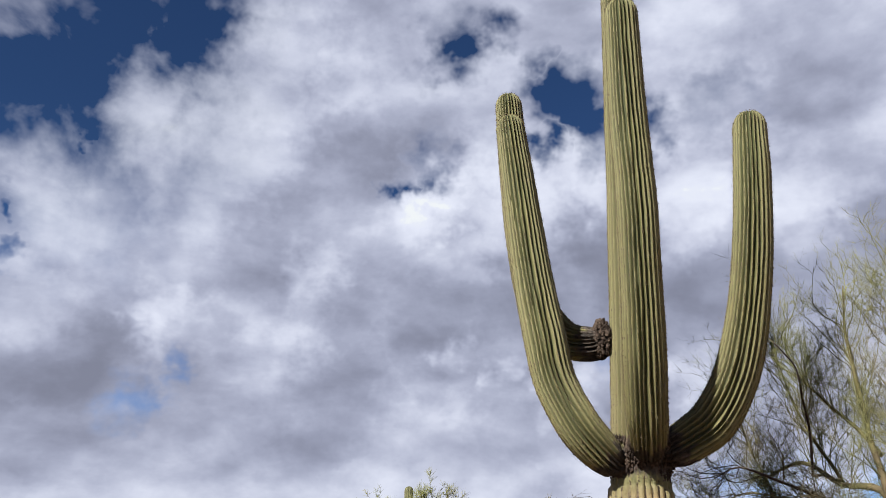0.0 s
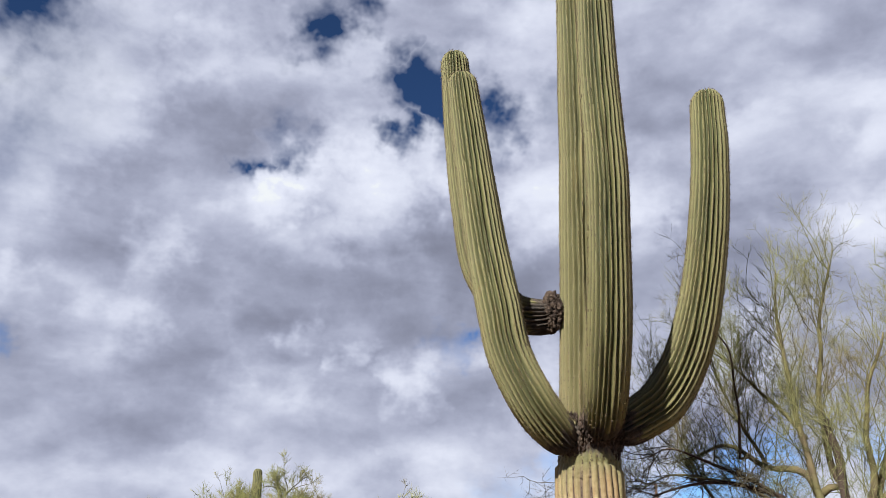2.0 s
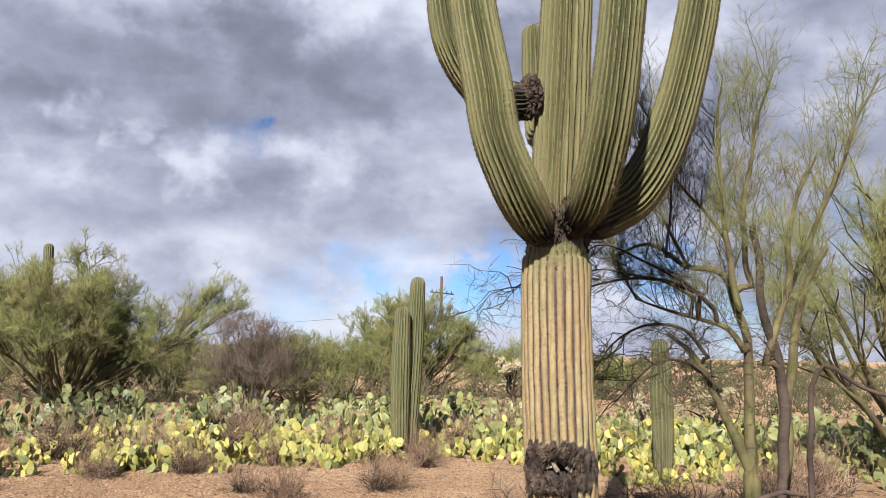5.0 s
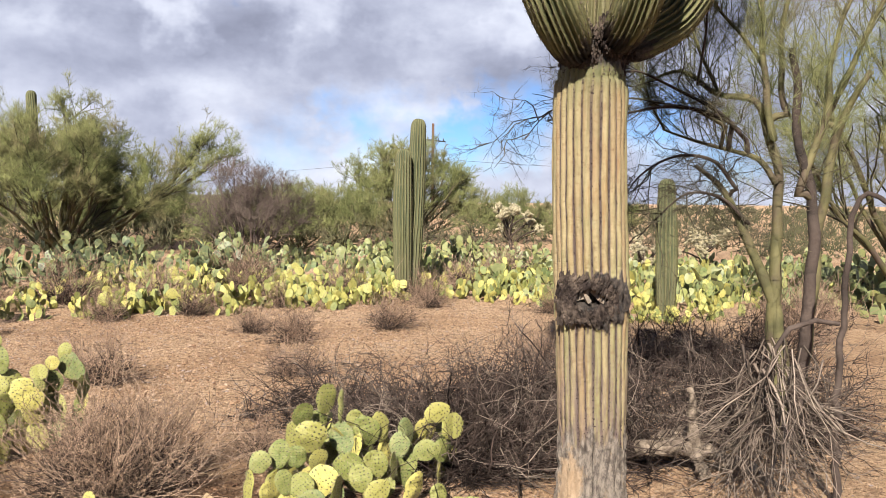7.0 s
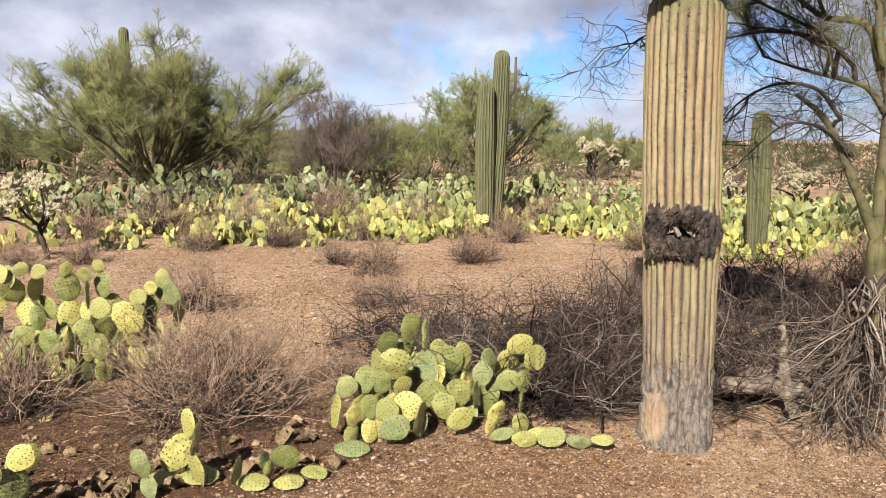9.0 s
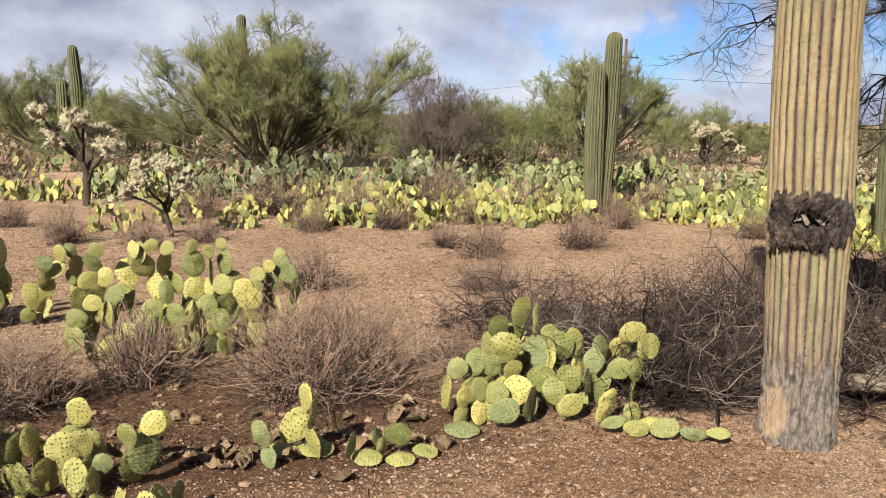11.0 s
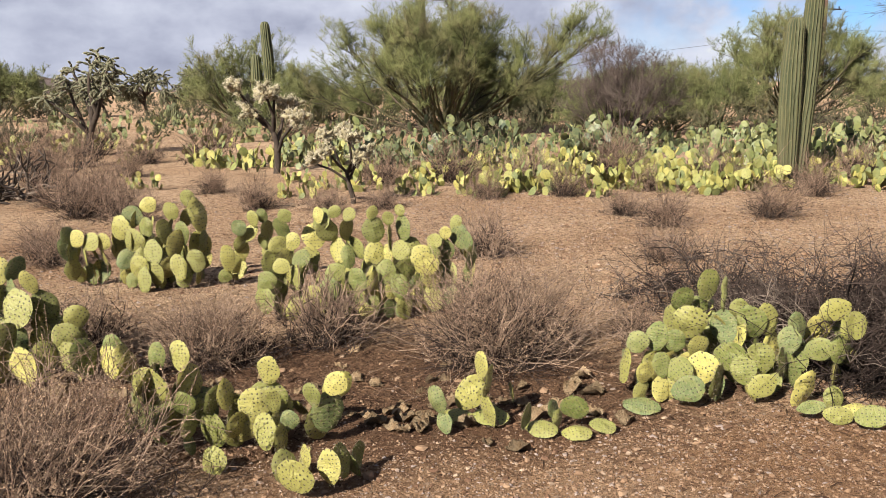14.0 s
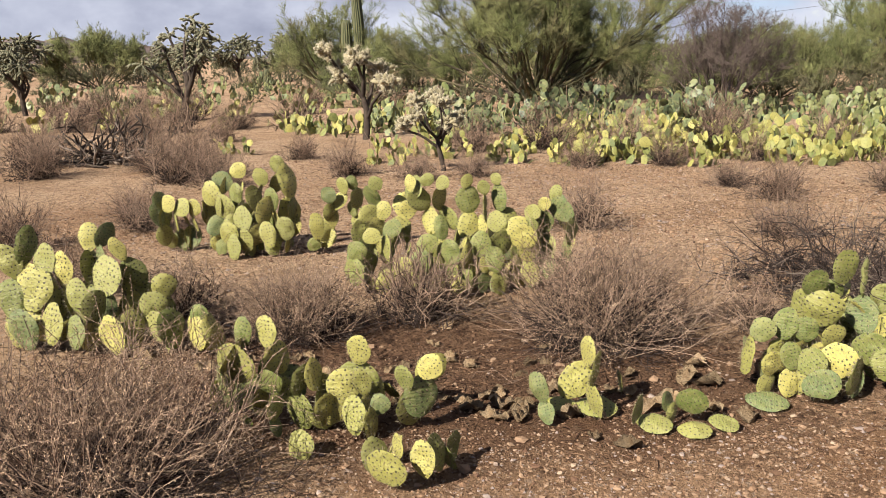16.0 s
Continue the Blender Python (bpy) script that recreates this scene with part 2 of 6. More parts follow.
def ground_paint(k, co):
    base = k.mix(k.span(k.noise(co, 0.45, 5.0, 0.6), 0.32, 0.68), (0.400, 0.255, 0.150), (0.500, 0.345, 0.220))
    red = k.span(k.noise(co, 0.8, 6.0, 0.62, dist=0.4), 0.52, 0.66)
    col = k.mix(k.math("MULTIPLY", red, 0.42), base, (0.130, 0.058, 0.026))
    litter = k.span(k.noise(co, 2.3, 6.0, 0.7, dist=0.5), 0.56, 0.70)
    col = k.mix(k.math("MULTIPLY", litter, 0.5), col, (0.077, 0.045, 0.027))
    away = k.noise(co, 3.0, 5.0, 0.65, "Color")
    near = k.vmath("ADD", co, k.vmath("MULTIPLY", k.vmath("SUBTRACT", away, (0.5, 0.5, 0.5)), (1.1, 0.8, 0.0)))
    bare = k.span(k.vmath("DISTANCE", k.vmath("MULTIPLY", near, (1.0, 1.7, 0.0)), (0.25, 8.1, 0.0), 1), 1.0, 0.5)
    col = k.mix(k.math("MULTIPLY", bare, 0.7), col, (0.190, 0.090, 0.042))
    for mx, my, px, py, inner, outer, much in ((0.7, 1.0, -3.7, 9.2, 0.5, 1.5, 0.65), (0.6, 1.2, -0.5, 5.75, 0.5, 1.3, 0.55)):
        patch = k.span(k.vmath("DISTANCE", k.vmath("MULTIPLY", near, (mx, my, 0.0)), (px, py, 0.0), 1), outer, inner)
        col = k.mix(k.math("MULTIPLY", patch, much), col, (0.285, 0.160, 0.086))
    # dark litter-strewn soil round the pears, with some of their shade painted in
    dirt_shade = k.span(k.vmath("DISTANCE", k.vmath("MULTIPLY", near, (0.5, 1.0, 0.0)), (-0.95, 5.62, 0.0), 1), 1.25, 0.60)
    col = k.mix(k.math("MULTIPLY", dirt_shade, 0.85), col, (0.088, 0.043, 0.023))
    grit = k.span(k.noise(co, 19.0, 8.0, 0.8), 0.50, 0.64)
    col = k.mix(k.math("MULTIPLY", grit, 0.48), col, (0.130, 0.074, 0.043))
    for scale, light, deep in ((24.0, 0.50, 0.45), (58.0, 0.55, 0.50)):
        grey = k.add("ShaderNodeSeparateColor", {0: k.voronoi(co, scale, "Color")}).outputs[0]
        round_one = k.span(k.voronoi(co, scale), 0.42, 0.30)
        pale = k.math("MULTIPLY", k.span(grey, 0.62, 0.92), round_one)
        pale = k.math("MULTIPLY", pale, k.math("MULTIPLY_ADD", dirt_shade, -0.75, 1.0))
        col = k.mix(k.math("MULTIPLY", pale, light), col, (0.345, 0.265, 0.200))
        col = k.mix(k.math("MULTIPLY", k.span(grey, 0.32, 0.08), deep), col, (0.085, 0.044, 0.027))
    return k.mix(k.math("MULTIPLY", k.span(k.noise(co, 70.0, 5.0, 0.8), 0.49, 0.64), 0.5), col, (0.110, 0.058, 0.032))


def ground_bump(k, co):
    a = k.span(k.voronoi(co, 46.0), 0.45, 0.0)
    b = k.noise(co, 95.0, 5.0, 0.8)
    return k.math("ADD", k.math("MULTIPLY", a, 0.35), k.math("MULTIPLY_ADD", b, 1.1, k.noise(co, 14.0, 6.0, 0.75))), 1.0, 0.03


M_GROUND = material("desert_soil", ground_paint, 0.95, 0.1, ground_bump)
def stone_paint(k, co):
    r = isle(k)
    col = k.mix(k.span(r, 0.0, 0.35), (0.100, 0.054, 0.033), (0.190, 0.114, 0.068))
    col = k.mix(k.span(r, 0.35, 0.75), col, (0.235, 0.152, 0.095))
    col = k.mix(k.span(r, 0.85, 1.0), col, (0.300, 0.215, 0.150))
    col = k.mix(k.math("MULTIPLY", k.span(k.math("FRACT", k.math("MULTIPLY", r, 9.7)), 0.75, 0.95), 0.7), col, (0.250, 0.205, 0.185))
    return k.mix(k.math("MULTIPLY", k.span(k.noise(co, 60.0, 4.0, 0.7), 0.5, 0.7), 0.4), col, (0.160, 0.095, 0.060))


M_STONE = material("gravel_stone", stone_paint, 0.92, 0.15, grain(80, 0.4, 0.003))


def skin_paint(green, olive, pale=0.60):
    def paint(k, co):
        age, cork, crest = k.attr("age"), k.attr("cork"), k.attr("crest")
        streak = k.add("ShaderNodeMapping", {0: co, 3: (26.0, 26.0, 1.6)}).outputs[0]
        mottled = k.noise(co, 3.0, 6.0, 0.6)
        lines = k.noise(streak, 1.0, 5.0, 0.65)
        col = k.mix(k.span(mottled, 0.32, 0.68), green, olive)
        # crests pale with spine fuzz; the contrast also paints in shade between ribs
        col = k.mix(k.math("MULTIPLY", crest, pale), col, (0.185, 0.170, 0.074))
        col = k.mix(k.math("MULTIPLY", k.span(k.noise(streak, 1.7, 4.0, 0.7), 0.52, 0.70), 0.30), col, (0.120, 0.082, 0.040))
        band = k.math("ADD", k.attr("band"), k.math("MULTIPLY", k.math("SUBTRACT", k.noise(co, 9.0, 5.0, 0.65), 0.5), 0.7))
        tan = k.mix(k.span(band, 0.25, 0.55), (0.208, 0.148, 0.078), (0.235, 0.188, 0.098))
        tan = k.mix(k.math("MULTIPLY", k.span(band, 0.58, 0.85), 0.70), tan, (0.170, 0.158, 0.070))
        tan = k.mix(k.math("MULTIPLY", k.span(k.noise(streak, 2.5, 5.0, 0.7), 0.50, 0.75), 0.5), tan, (0.31, 0.24, 0.135))
        tan = k.mix(k.math("MULTIPLY", k.span(k.noise(co, 40.0, 4.0, 0.7), 0.50, 0.68), 0.60), tan, (0.150, 0.092, 0.045))
        tan = k.mix(k.math("MULTIPLY", k.span(k.noise(co, 11.0, 6.0, 0.7), 0.45, 0.65), 0.45), tan, (0.158, 0.122, 0.062))
        old = k.mix(k.span(age, 0.45, 0.85), (0.125, 0.112, 0.048), tan)
        aged = k.math("MULTIPLY", age, k.span(lines, 0.10, 0.62, 0.35, 1.15), clamp=True)
        col = k.mix(aged, col, old)
        rust = k.math("MULTIPLY", k.math("MULTIPLY", age, k.span(lines, 0.52, 0.70)), k.span(mottled, 0.42, 0.62))
        col = k.mix(k.math("MULTIPLY", rust, 0.75), col, (0.179, 0.093, 0.029))
        spots = k.math("MULTIPLY", k.span(k.noise(co, 14.0, 4.0, 0.7), 0.60, 0.72), 0.35)
        col = k.mix(spots, col, (0.194, 0.174, 0.108))
        felt = k.math("MULTIPLY", k.span(crest, 0.25, 0.7), k.span(age, 0.45, 0.9))
        col = k.mix(k.math("MULTIPLY", felt, 0.92), col, (0.046, 0.029, 0.030))
        tall = k.add("ShaderNodeSeparateXYZ", {0: co}).outputs[2]
        low = k.span(tall, 0.95, 0.75)
        weather = k.math("MULTIPLY", k.math("MULTIPLY", k.span(tall, 1.05, 0.55), age), k.span(k.noise(streak, 2.6, 5.0, 0.7), 0.38, 0.58))
        col = k.mix(k.math("MULTIPLY", weather, 0.72), col, (0.105, 0.072, 0.062))
        dead = k.mix(k.span(k.noise(k.add("ShaderNodeMapping", {0: co, 3: (1.0, 1.0, 0.6)}).outputs[0], 26.0, 7.0, 0.75), 0.40, 0.64), (0.010, 0.007, 0.006), (0.062, 0.047, 0.037))
        flaky = k.noise(k.add("ShaderNodeMapping", {0: co, 3: (1.0, 1.0, 0.5)}).outputs[0], 40.0, 8.0, 0.8)
        bark = k.mix(k.span(flaky, 0.40, 0.60), (0.058, 0.045, 0.037), (0.205, 0.170, 0.138))
        bark = k.mix(k.math("MULTIPLY", k.span(k.noise(k.add("ShaderNodeMapping", {0: co, 3: (9.0, 9.0, 3.0)}).outputs[0], 1.0, 6.0, 0.75), 0.56, 0.64), 0.6), bark, (0.230, 0.160, 0.095))
        spot = k.vmath("ADD", co, k.vmath("MULTIPLY", k.vmath("SUBTRACT", k.noise(co, 13.0, 5.0, 0.7, "Color"), (0.5, 0.5, 0.5)), (0.16, 0.16, 0.3)))
        bare = k.span(k.vmath("DISTANCE", k.vmath("MULTIPLY", spot, (1.0, 1.0, 0.55)), (-0.165, -0.05, 0.08), 1), 0.115, 0.075)
        bark = k.mix(k.math("MULTIPLY", bare, 0.7), bark, (0.330, 0.225, 0.135))
        dead = k.mix(low, dead, bark)
        plum = k.math("MULTIPLY", k.span(k.noise(streak, 2.2, 4.0, 0.7), 0.45, 0.65), k.span(cork, 0.02, 0.3))
        col = k.mix(k.math("MULTIPLY", plum, 0.8), col, (0.060, 0.040, 0.040))
        return k.mix(k.span(k.math("ADD", cork, k.math("MULTIPLY", k.math("SUBTRACT", k.noise(co, 20.0, 6.0, 0.7), 0.5), 0.9)), 0.25, 0.75), col, dead)
    return paint


def skin_bump(k, co):
    rough = k.noise(co, 55.0, 6.0, 0.7)
    bark = k.noise(k.add("ShaderNodeMapping", {0: co, 3: (1.0, 1.0, 0.6)}).outputs[0], 36.0, 7.0, 0.75)
    h = k.math("MULTIPLY_ADD", k.attr("cork"), k.math("MULTIPLY", bark, 2.2), rough)
    return h, 0.8, 0.014


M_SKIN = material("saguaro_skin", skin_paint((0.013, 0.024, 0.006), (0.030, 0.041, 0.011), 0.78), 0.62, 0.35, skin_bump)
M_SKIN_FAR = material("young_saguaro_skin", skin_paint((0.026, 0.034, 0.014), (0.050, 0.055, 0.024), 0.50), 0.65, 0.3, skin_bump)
M_SPINE = material("saguaro_spine", two_tone((0.170, 0.140, 0.080), (0.085, 0.064, 0.040), 20.0, island=0.4), 0.7, 0.3)
M_AREOLE = material("dark_areole", two_tone((0.024, 0.017, 0.017), (0.062, 0.045, 0.042), 40.0, island=0.4), 0.9, 0.1)
M_CORK = material("callus_wood", two_tone((0.014, 0.010, 0.009), (0.046, 0.034, 0.028), 22.0, (0.080, 0.060, 0.047), 11.0, island=0.4), 0.95, 0.1, grain(45, 0.9, 0.02))
M_PALE = material("bleached_wood", two_tone((0.194, 0.155, 0.116), (0.256, 0.217, 0.179), 14.0, (0.116, 0.077, 0.050), 8.0), 0.9, 0.15, grain(40, 0.7, 0.01))


def pad_paint(k, co, r=None, low=(0.082, 0.106, 0.020), high=(0.385, 0.335, 0.088)):
    r = r or rand(k)
    col = k.mix(r, low, high)
    col = k.mix(k.span(k.math("FRACT", k.math("MULTIPLY", r, 7.31)), 0.78, 0.95), col, (0.092, 0.118, 0.040))
    col = k.mix(k.math("MULTIPLY", k.span(k.noise(co, 3.0, 5.0, 0.6), 0.42, 0.72), 0.6), col, (0.215, 0.200, 0.058))
    worn = k.math("MULTIPLY", k.span(k.noise(co, 5.0, 6.0, 0.7), 0.58, 0.70), k.span(k.math("FRACT", k.math("MULTIPLY", r, 3.77)), 0.35, 1.0))
    col = k.mix(k.math("MULTIPLY", worn, 0.85), col, (0.207, 0.132, 0.058))
    dots = k.voronoi(k.vmath("MULTIPLY", co, (1.0, 0.0, 1.0)), 8.5, rand=0.25)
    ridges = k.span(k.noise(k.add("ShaderNodeMapping", {0: co, 3: (5.0, 5.0, 16.0)}).outputs[0], 1.0, 4.0, 0.6, dist=1.2), 0.46, 0.64)
    col = k.mix(k.math("MULTIPLY", ridges, 0.22), col, (0.340, 0.315, 0.150))
    return k.mix(k.span(dots, 0.26, 0.16), col, (0.040, 0.035, 0.016))


M_PAD = material("prickly_pear_pad", pad_paint, 0.55, 0.4, lambda k, co: (k.noise(k.add("ShaderNodeMapping", {0: co, 3: (5.0, 5.0, 14.0)}).outputs[0], 1.0, 5.0, 0.6, dist=1.0), 0.35, 0.05))
M_PAD_MASS = material("prickly_pear_thicket_pad", lambda k, co: pad_paint(k, co, isle(k), (0.072, 0.096, 0.042), (0.180, 0.188, 0.076)), 0.55, 0.4)
# a blue-green kind, darkened so that tree shade is in its colour
M_PAD_BLUE_SHADE = material("shaded_blue_pear_pad", lambda k, co: pad_paint(k, co, isle(k), (0.034, 0.050, 0.026), (0.105, 0.125, 0.060)), 0.55, 0.4)
M_PAD_SPINE = material("pad_spine", two_tone((0.241, 0.209, 0.140), (0.155, 0.108, 0.062), 9.0, island=0.3), 0.6, 0.3)
M_PAD_DEAD = material("dead_pad", two_tone((0.190, 0.118, 0.062), (0.360, 0.265, 0.160), 4.0, (0.060, 0.040, 0.027), 2.2, per_object=0.5), 0.9, 0.15, grain(14, 0.8, 0.05))
M_TWIG_BROWN = material("dry_twig", two_tone((0.140, 0.092, 0.066), (0.262, 0.182, 0.130), 3.0, island=0.5), 0.9, 0.1)
M_SEED = material("dry_seed_head", two_tone((0.225, 0.145, 0.092), (0.380, 0.268, 0.178), 6.0, island=0.5), 0.9, 0.1)
M_LITTER = material("plant_litter", two_tone((0.040, 0.021, 0.013), (0.105, 0.060, 0.035), 8.0, island=0.45), 0.95, 0.1)
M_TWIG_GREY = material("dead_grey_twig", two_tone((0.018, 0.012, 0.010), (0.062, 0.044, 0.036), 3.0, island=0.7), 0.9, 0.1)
M_TWIG_PALE = material("bleached_lit_twig", two_tone((0.080, 0.060, 0.048), (0.165, 0.130, 0.104), 4.0, island=0.6), 0.9, 0.1)
M_LOG = material("weathered_log", two_tone((0.085, 0.063, 0.047), (0.240, 0.190, 0.145), 24.0, (0.028, 0.020, 0.015), 11.0), 0.95, 0.1, grain(34, 1.0, 0.03))
M_PV_BARK = material("palo_verde_bark", two_tone((0.048, 0.045, 0.019), (0.112, 0.098, 0.042), 5.0, (0.066, 0.045, 0.034), 3.2), 0.75, 0.25, grain(45, 0.6, 0.008))
M_PV_DARK = material("dark_bark", two_tone((0.035, 0.025, 0.021), (0.084, 0.062, 0.051), 6.0, (0.019, 0.015, 0.013), 3.0), 0.9, 0.15, grain(30, 0.8, 0.015))
M_PV_BRANCH = material("palo_verde_branch", two_tone((0.030, 0.025, 0.017), (0.078, 0.066, 0.038), 1.5, island=0.45), 0.8, 0.2)
M_PV_TWIG = material("palo_verde_twig", two_tone((0.080, 0.090, 0.033), (0.152, 0.155, 0.063), 0.9, (0.115, 0.098, 0.050), 0.6, island=0.45), 0.85, 0.1)
M_PV_NEAR = material("palo_verde_fine_twig", two_tone((0.072, 0.078, 0.034), (0.140, 0.142, 0.064), 1.8, (0.098, 0.080, 0.048), 1.2, island=0.4), 0.85, 0.1)
M_PURPLE = material("bare_bush_twig", two_tone((0.062, 0.045, 0.039), (0.097, 0.074, 0.062), 1.5, island=0.3), 0.9, 0.1)
M_CHOLLA_WOOD = material("cholla_wood", two_tone((0.029, 0.021, 0.018), (0.062, 0.047, 0.035), 8.0, island=0.2), 0.95, 0.1, grain(40, 0.8, 0.01))
M_CHOLLA_JOINT = material("cholla_joint", two_tone((0.165, 0.140, 0.080), (0.235, 0.202, 0.125), 6.0, island=0.35), 0.8, 0.2)
M_CHOLLA_SPINE = material("cholla_spine", two_tone((0.430, 0.370, 0.260), (0.560, 0.500, 0.370), 8.0, island=0.3), 0.6, 0.3)
M_CHAIN_JOINT = material("chain_fruit_joint", two_tone((0.077, 0.077, 0.045), (0.128, 0.121, 0.074), 6.0, island=0.35), 0.85, 0.2)
M_POLE = material("pole_wood", two_tone((0.058, 0.035, 0.026), (0.093, 0.058, 0.043), 3.0), 0.9, 0.1, grain(20, 0.5, 0.01))
M_METAL = material("dark_metal", two_tone((0.018, 0.018, 0.019), (0.031, 0.031, 0.033), 5.0), 0.5, 0.4)
M_SCRUB = material("distant_scrub", two_tone((0.047, 0.048, 0.024), (0.082, 0.077, 0.040), 0.5, (0.074, 0.056, 0.039), 0.25, island=0.35), 0.9, 0.1)
M_ROCKY = material("mountain_rock", two_tone((0.097, 0.066, 0.058), (0.140, 0.101, 0.089), 0.02, (0.074, 0.070, 0.062), 0.01), 0.95, 0.1, grain(0.06, 1.0, 6.0))


# ---- mesh tools ----
class Acc:
    """Collects vertices and faces of one mesh."""

    def __init__(self):
        self.v, self.f, self.m = [], [], []

    def tube(self, pts, radii, sides=5, slot=0, cap=False):
        pts = [Vector(p) for p in pts]
        start = len(self.v)
        d = (pts[1] - pts[0]).normalized()
        side = d.orthogonal().normalized()
        for i, p in enumerate(pts):
            a, b = pts[max(i - 1, 0)], pts[min(i + 1, len(pts) - 1)]
            d = (b - a).normalized()
            side = (side - d * side.dot(d))
            side = side.normalized() if side.length > 1e-6 else d.orthogonal().normalized()
            up = d.cross(side)
            for j in range(sides):
                t = 2 * math.pi * j / sides
                self.v.append(p + (side * math.cos(t) + up * math.sin(t)) * radii[i])
        for i in range(len(pts) - 1):
            for j in range(sides):
                a, b = start + i * sides + j, start + i * sides + (j + 1) % sides
                self.f.append((a, b, b + sides, a + sides))
                self.m.append(slot)
        if cap:
            self.f.append(tuple(start + (len(pts) - 1) * sides + j for j in range(sides)))
            self.m.append(slot)
            self.f.append(tuple(start + j for j in reversed(range(sides))))
            self.m.append(slot)

    def spike(self, p, d, length, r, slot=0):
        """A thin three-sided needle."""
        d = d.normalized()
        s = d.orthogonal().normalized()
        u = d.cross(s)
        n = len(self.v)
        self.v += [p + s * r, p - s * r * 0.5 + u * r * 0.87, p - s * r * 0.5 - u * r * 0.87, p + d * length]
        self.f += [(n, n + 1, n + 3), (n + 1, n + 2, n + 3), (n + 2, n, n + 3)]
        self.m += [slot] * 3

    def leaf(self, p, a, b, slot=0):
        n = len(self.v)
        self.v += [p, p + a * 0.5 + b, p + a, p + a * 0.5 - b]
        self.f.append((n, n + 1, n + 2, n + 3))
        self.m.append(slot)

    def lump(self, c, size, rng, slot=0, rough=0.25, few=False):
        """A small angular stone or knob: a distorted icosahedron."""
        n = len(self.v)
        turn = Euler((rng.uniform(0, 6), rng.uniform(0, 6), rng.uniform(0, 6))).to_matrix()
        shape_v, shape_f = (OCT_V, OCT_F) if few else (ICO_V, ICO_F)
        for q in shape_v:
            w = (turn @ q) * (1 + rng.uniform(-rough, rough))
            self.v.append(Vector(c) + Vector((w.x * size[0], w.y * size[1], w.z * size[2])))
        self.f += [(a + n, b + n, c_ + n) for a, b, c_ in shape_f]
        self.m += [slot] * len(shape_f)

    def mesh(self, name, mats, smooth=True):
        me = bpy.data.meshes.new(name)
        me.from_pydata([tuple(p) for p in self.v], [], self.f)
        for m in mats:
            me.materials.append(m)
        if len(mats) > 1:
            me.polygons.foreach_set("material_index", self.m)
        if smooth:
            me.polygons.foreach_set("use_smooth", [True] * len(me.polygons))
        me.update()
        return me


def ico():
    b = bmesh.new()
    bmesh.ops.create_icosphere(b, subdivisions=1, radius=1.0)
    out = [v.co.copy() for v in b.verts], [tuple(v.index for v in f.verts) for f in b.faces]
    b.free()
    return out


ICO_V, ICO_F = ico()
OCT_V = [Vector(q) for q in ((1, 0, 0), (0, 1, 0), (-1, 0, 0), (0, -1, 0), (0, 0, 1), (0, 0, -1))]
OCT_F = [(0, 1, 4), (1, 2, 4), (2, 3, 4), (3, 0, 4), (1, 0, 5), (2, 1, 5), (3, 2, 5), (0, 3, 5)]


def part(name, me, parent, label="", kind=""):
    ob = new(name, me)
    ob.parent = parent
    return tagged(ob, label, kind=kind)


def thing(name, at, label, category, group="", kind="", turn=0.0, scale=1.0):
    ob = new(name)
    ob.empty_display_size = 0.1
    ob.matrix_basis = pose(*at, 0, 0, turn) @ Matrix.Scale(scale, 4)
    return tagged(ob, label, category, group, kind)


def rise(x, y):
    """Height of the ground."""
    near = 0.022 * noise.noise((x * 0.9, y * 0.9, 0.3)) + 0.009 * noise.noise((x * 4.1, y * 4.1, 7.0))
    near -= 0.03 * math.exp(-((x - 1.0) ** 2 + (y - 4.4) ** 2) / 0.5)
    return near + 0.05 * noise.noise((x * 0.13, y * 0.13, 2.0)) * min(1.0, max(0.0, (math.hypot(x, y - 4) - 6) / 8))


# ---- the ground ----
def make_ground():
    n = 270
    u = np.linspace(-1, 1, n)
    xs = -0.8 + 7.0 * u + 1800 * np.sign(u) * np.abs(u) ** 7
    ys = 6.5 + 7.0 * u + 2300 * np.sign(u) * np.abs(u) ** 7
    verts = [(x, y, rise(x, y) if abs(x) < 90 and abs(y) < 90 else 0.0) for y in ys for x in xs]
    faces = [(j * n + i, j * n + i + 1, (j + 1) * n + i + 1, (j + 1) * n + i) for j in range(n - 1) for i in range(n - 1)]
    me = bpy.data.meshes.new("ground")
    me.from_pydata([(float(a), float(b), float(c)) for a, b, c in verts], [], faces)
    me.polygons.foreach_set("use_smooth", [True] * len(faces))
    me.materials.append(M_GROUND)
    tagged(new("ground", me), "tan gravelly desert soil with reddish bare patches", "ground", kind="structure")


make_ground()


# ---- saguaros ----
def spline(rows, step):
    """Dense Catmull-Rom samples of (x, y, z, r) rows."""
    p = np.array([rows[0]] + list(rows) + [rows[-1]], float)
    p[0], p[-1] = 2 * p[1] - p[2], 2 * p[-2] - p[-3]
    p[0, 3], p[-1, 3] = p[1, 3], p[-2, 3]
    out = []
    for i in range(1, len(p) - 2):
        a, b, c, d = p[i - 1], p[i], p[i + 1], p[i + 2]
        n = max(2, int(np.linalg.norm(c[:3] - b[:3]) / step))
        for t in np.arange(n) / n:
            out.append(0.5 * (2 * b + (c - a) * t + (2 * a - 5 * b + 4 * c - d) * t * t + (3 * b - a - 3 * c + d) * t ** 3))
    out.append(p[-2])
    return np.array(out)


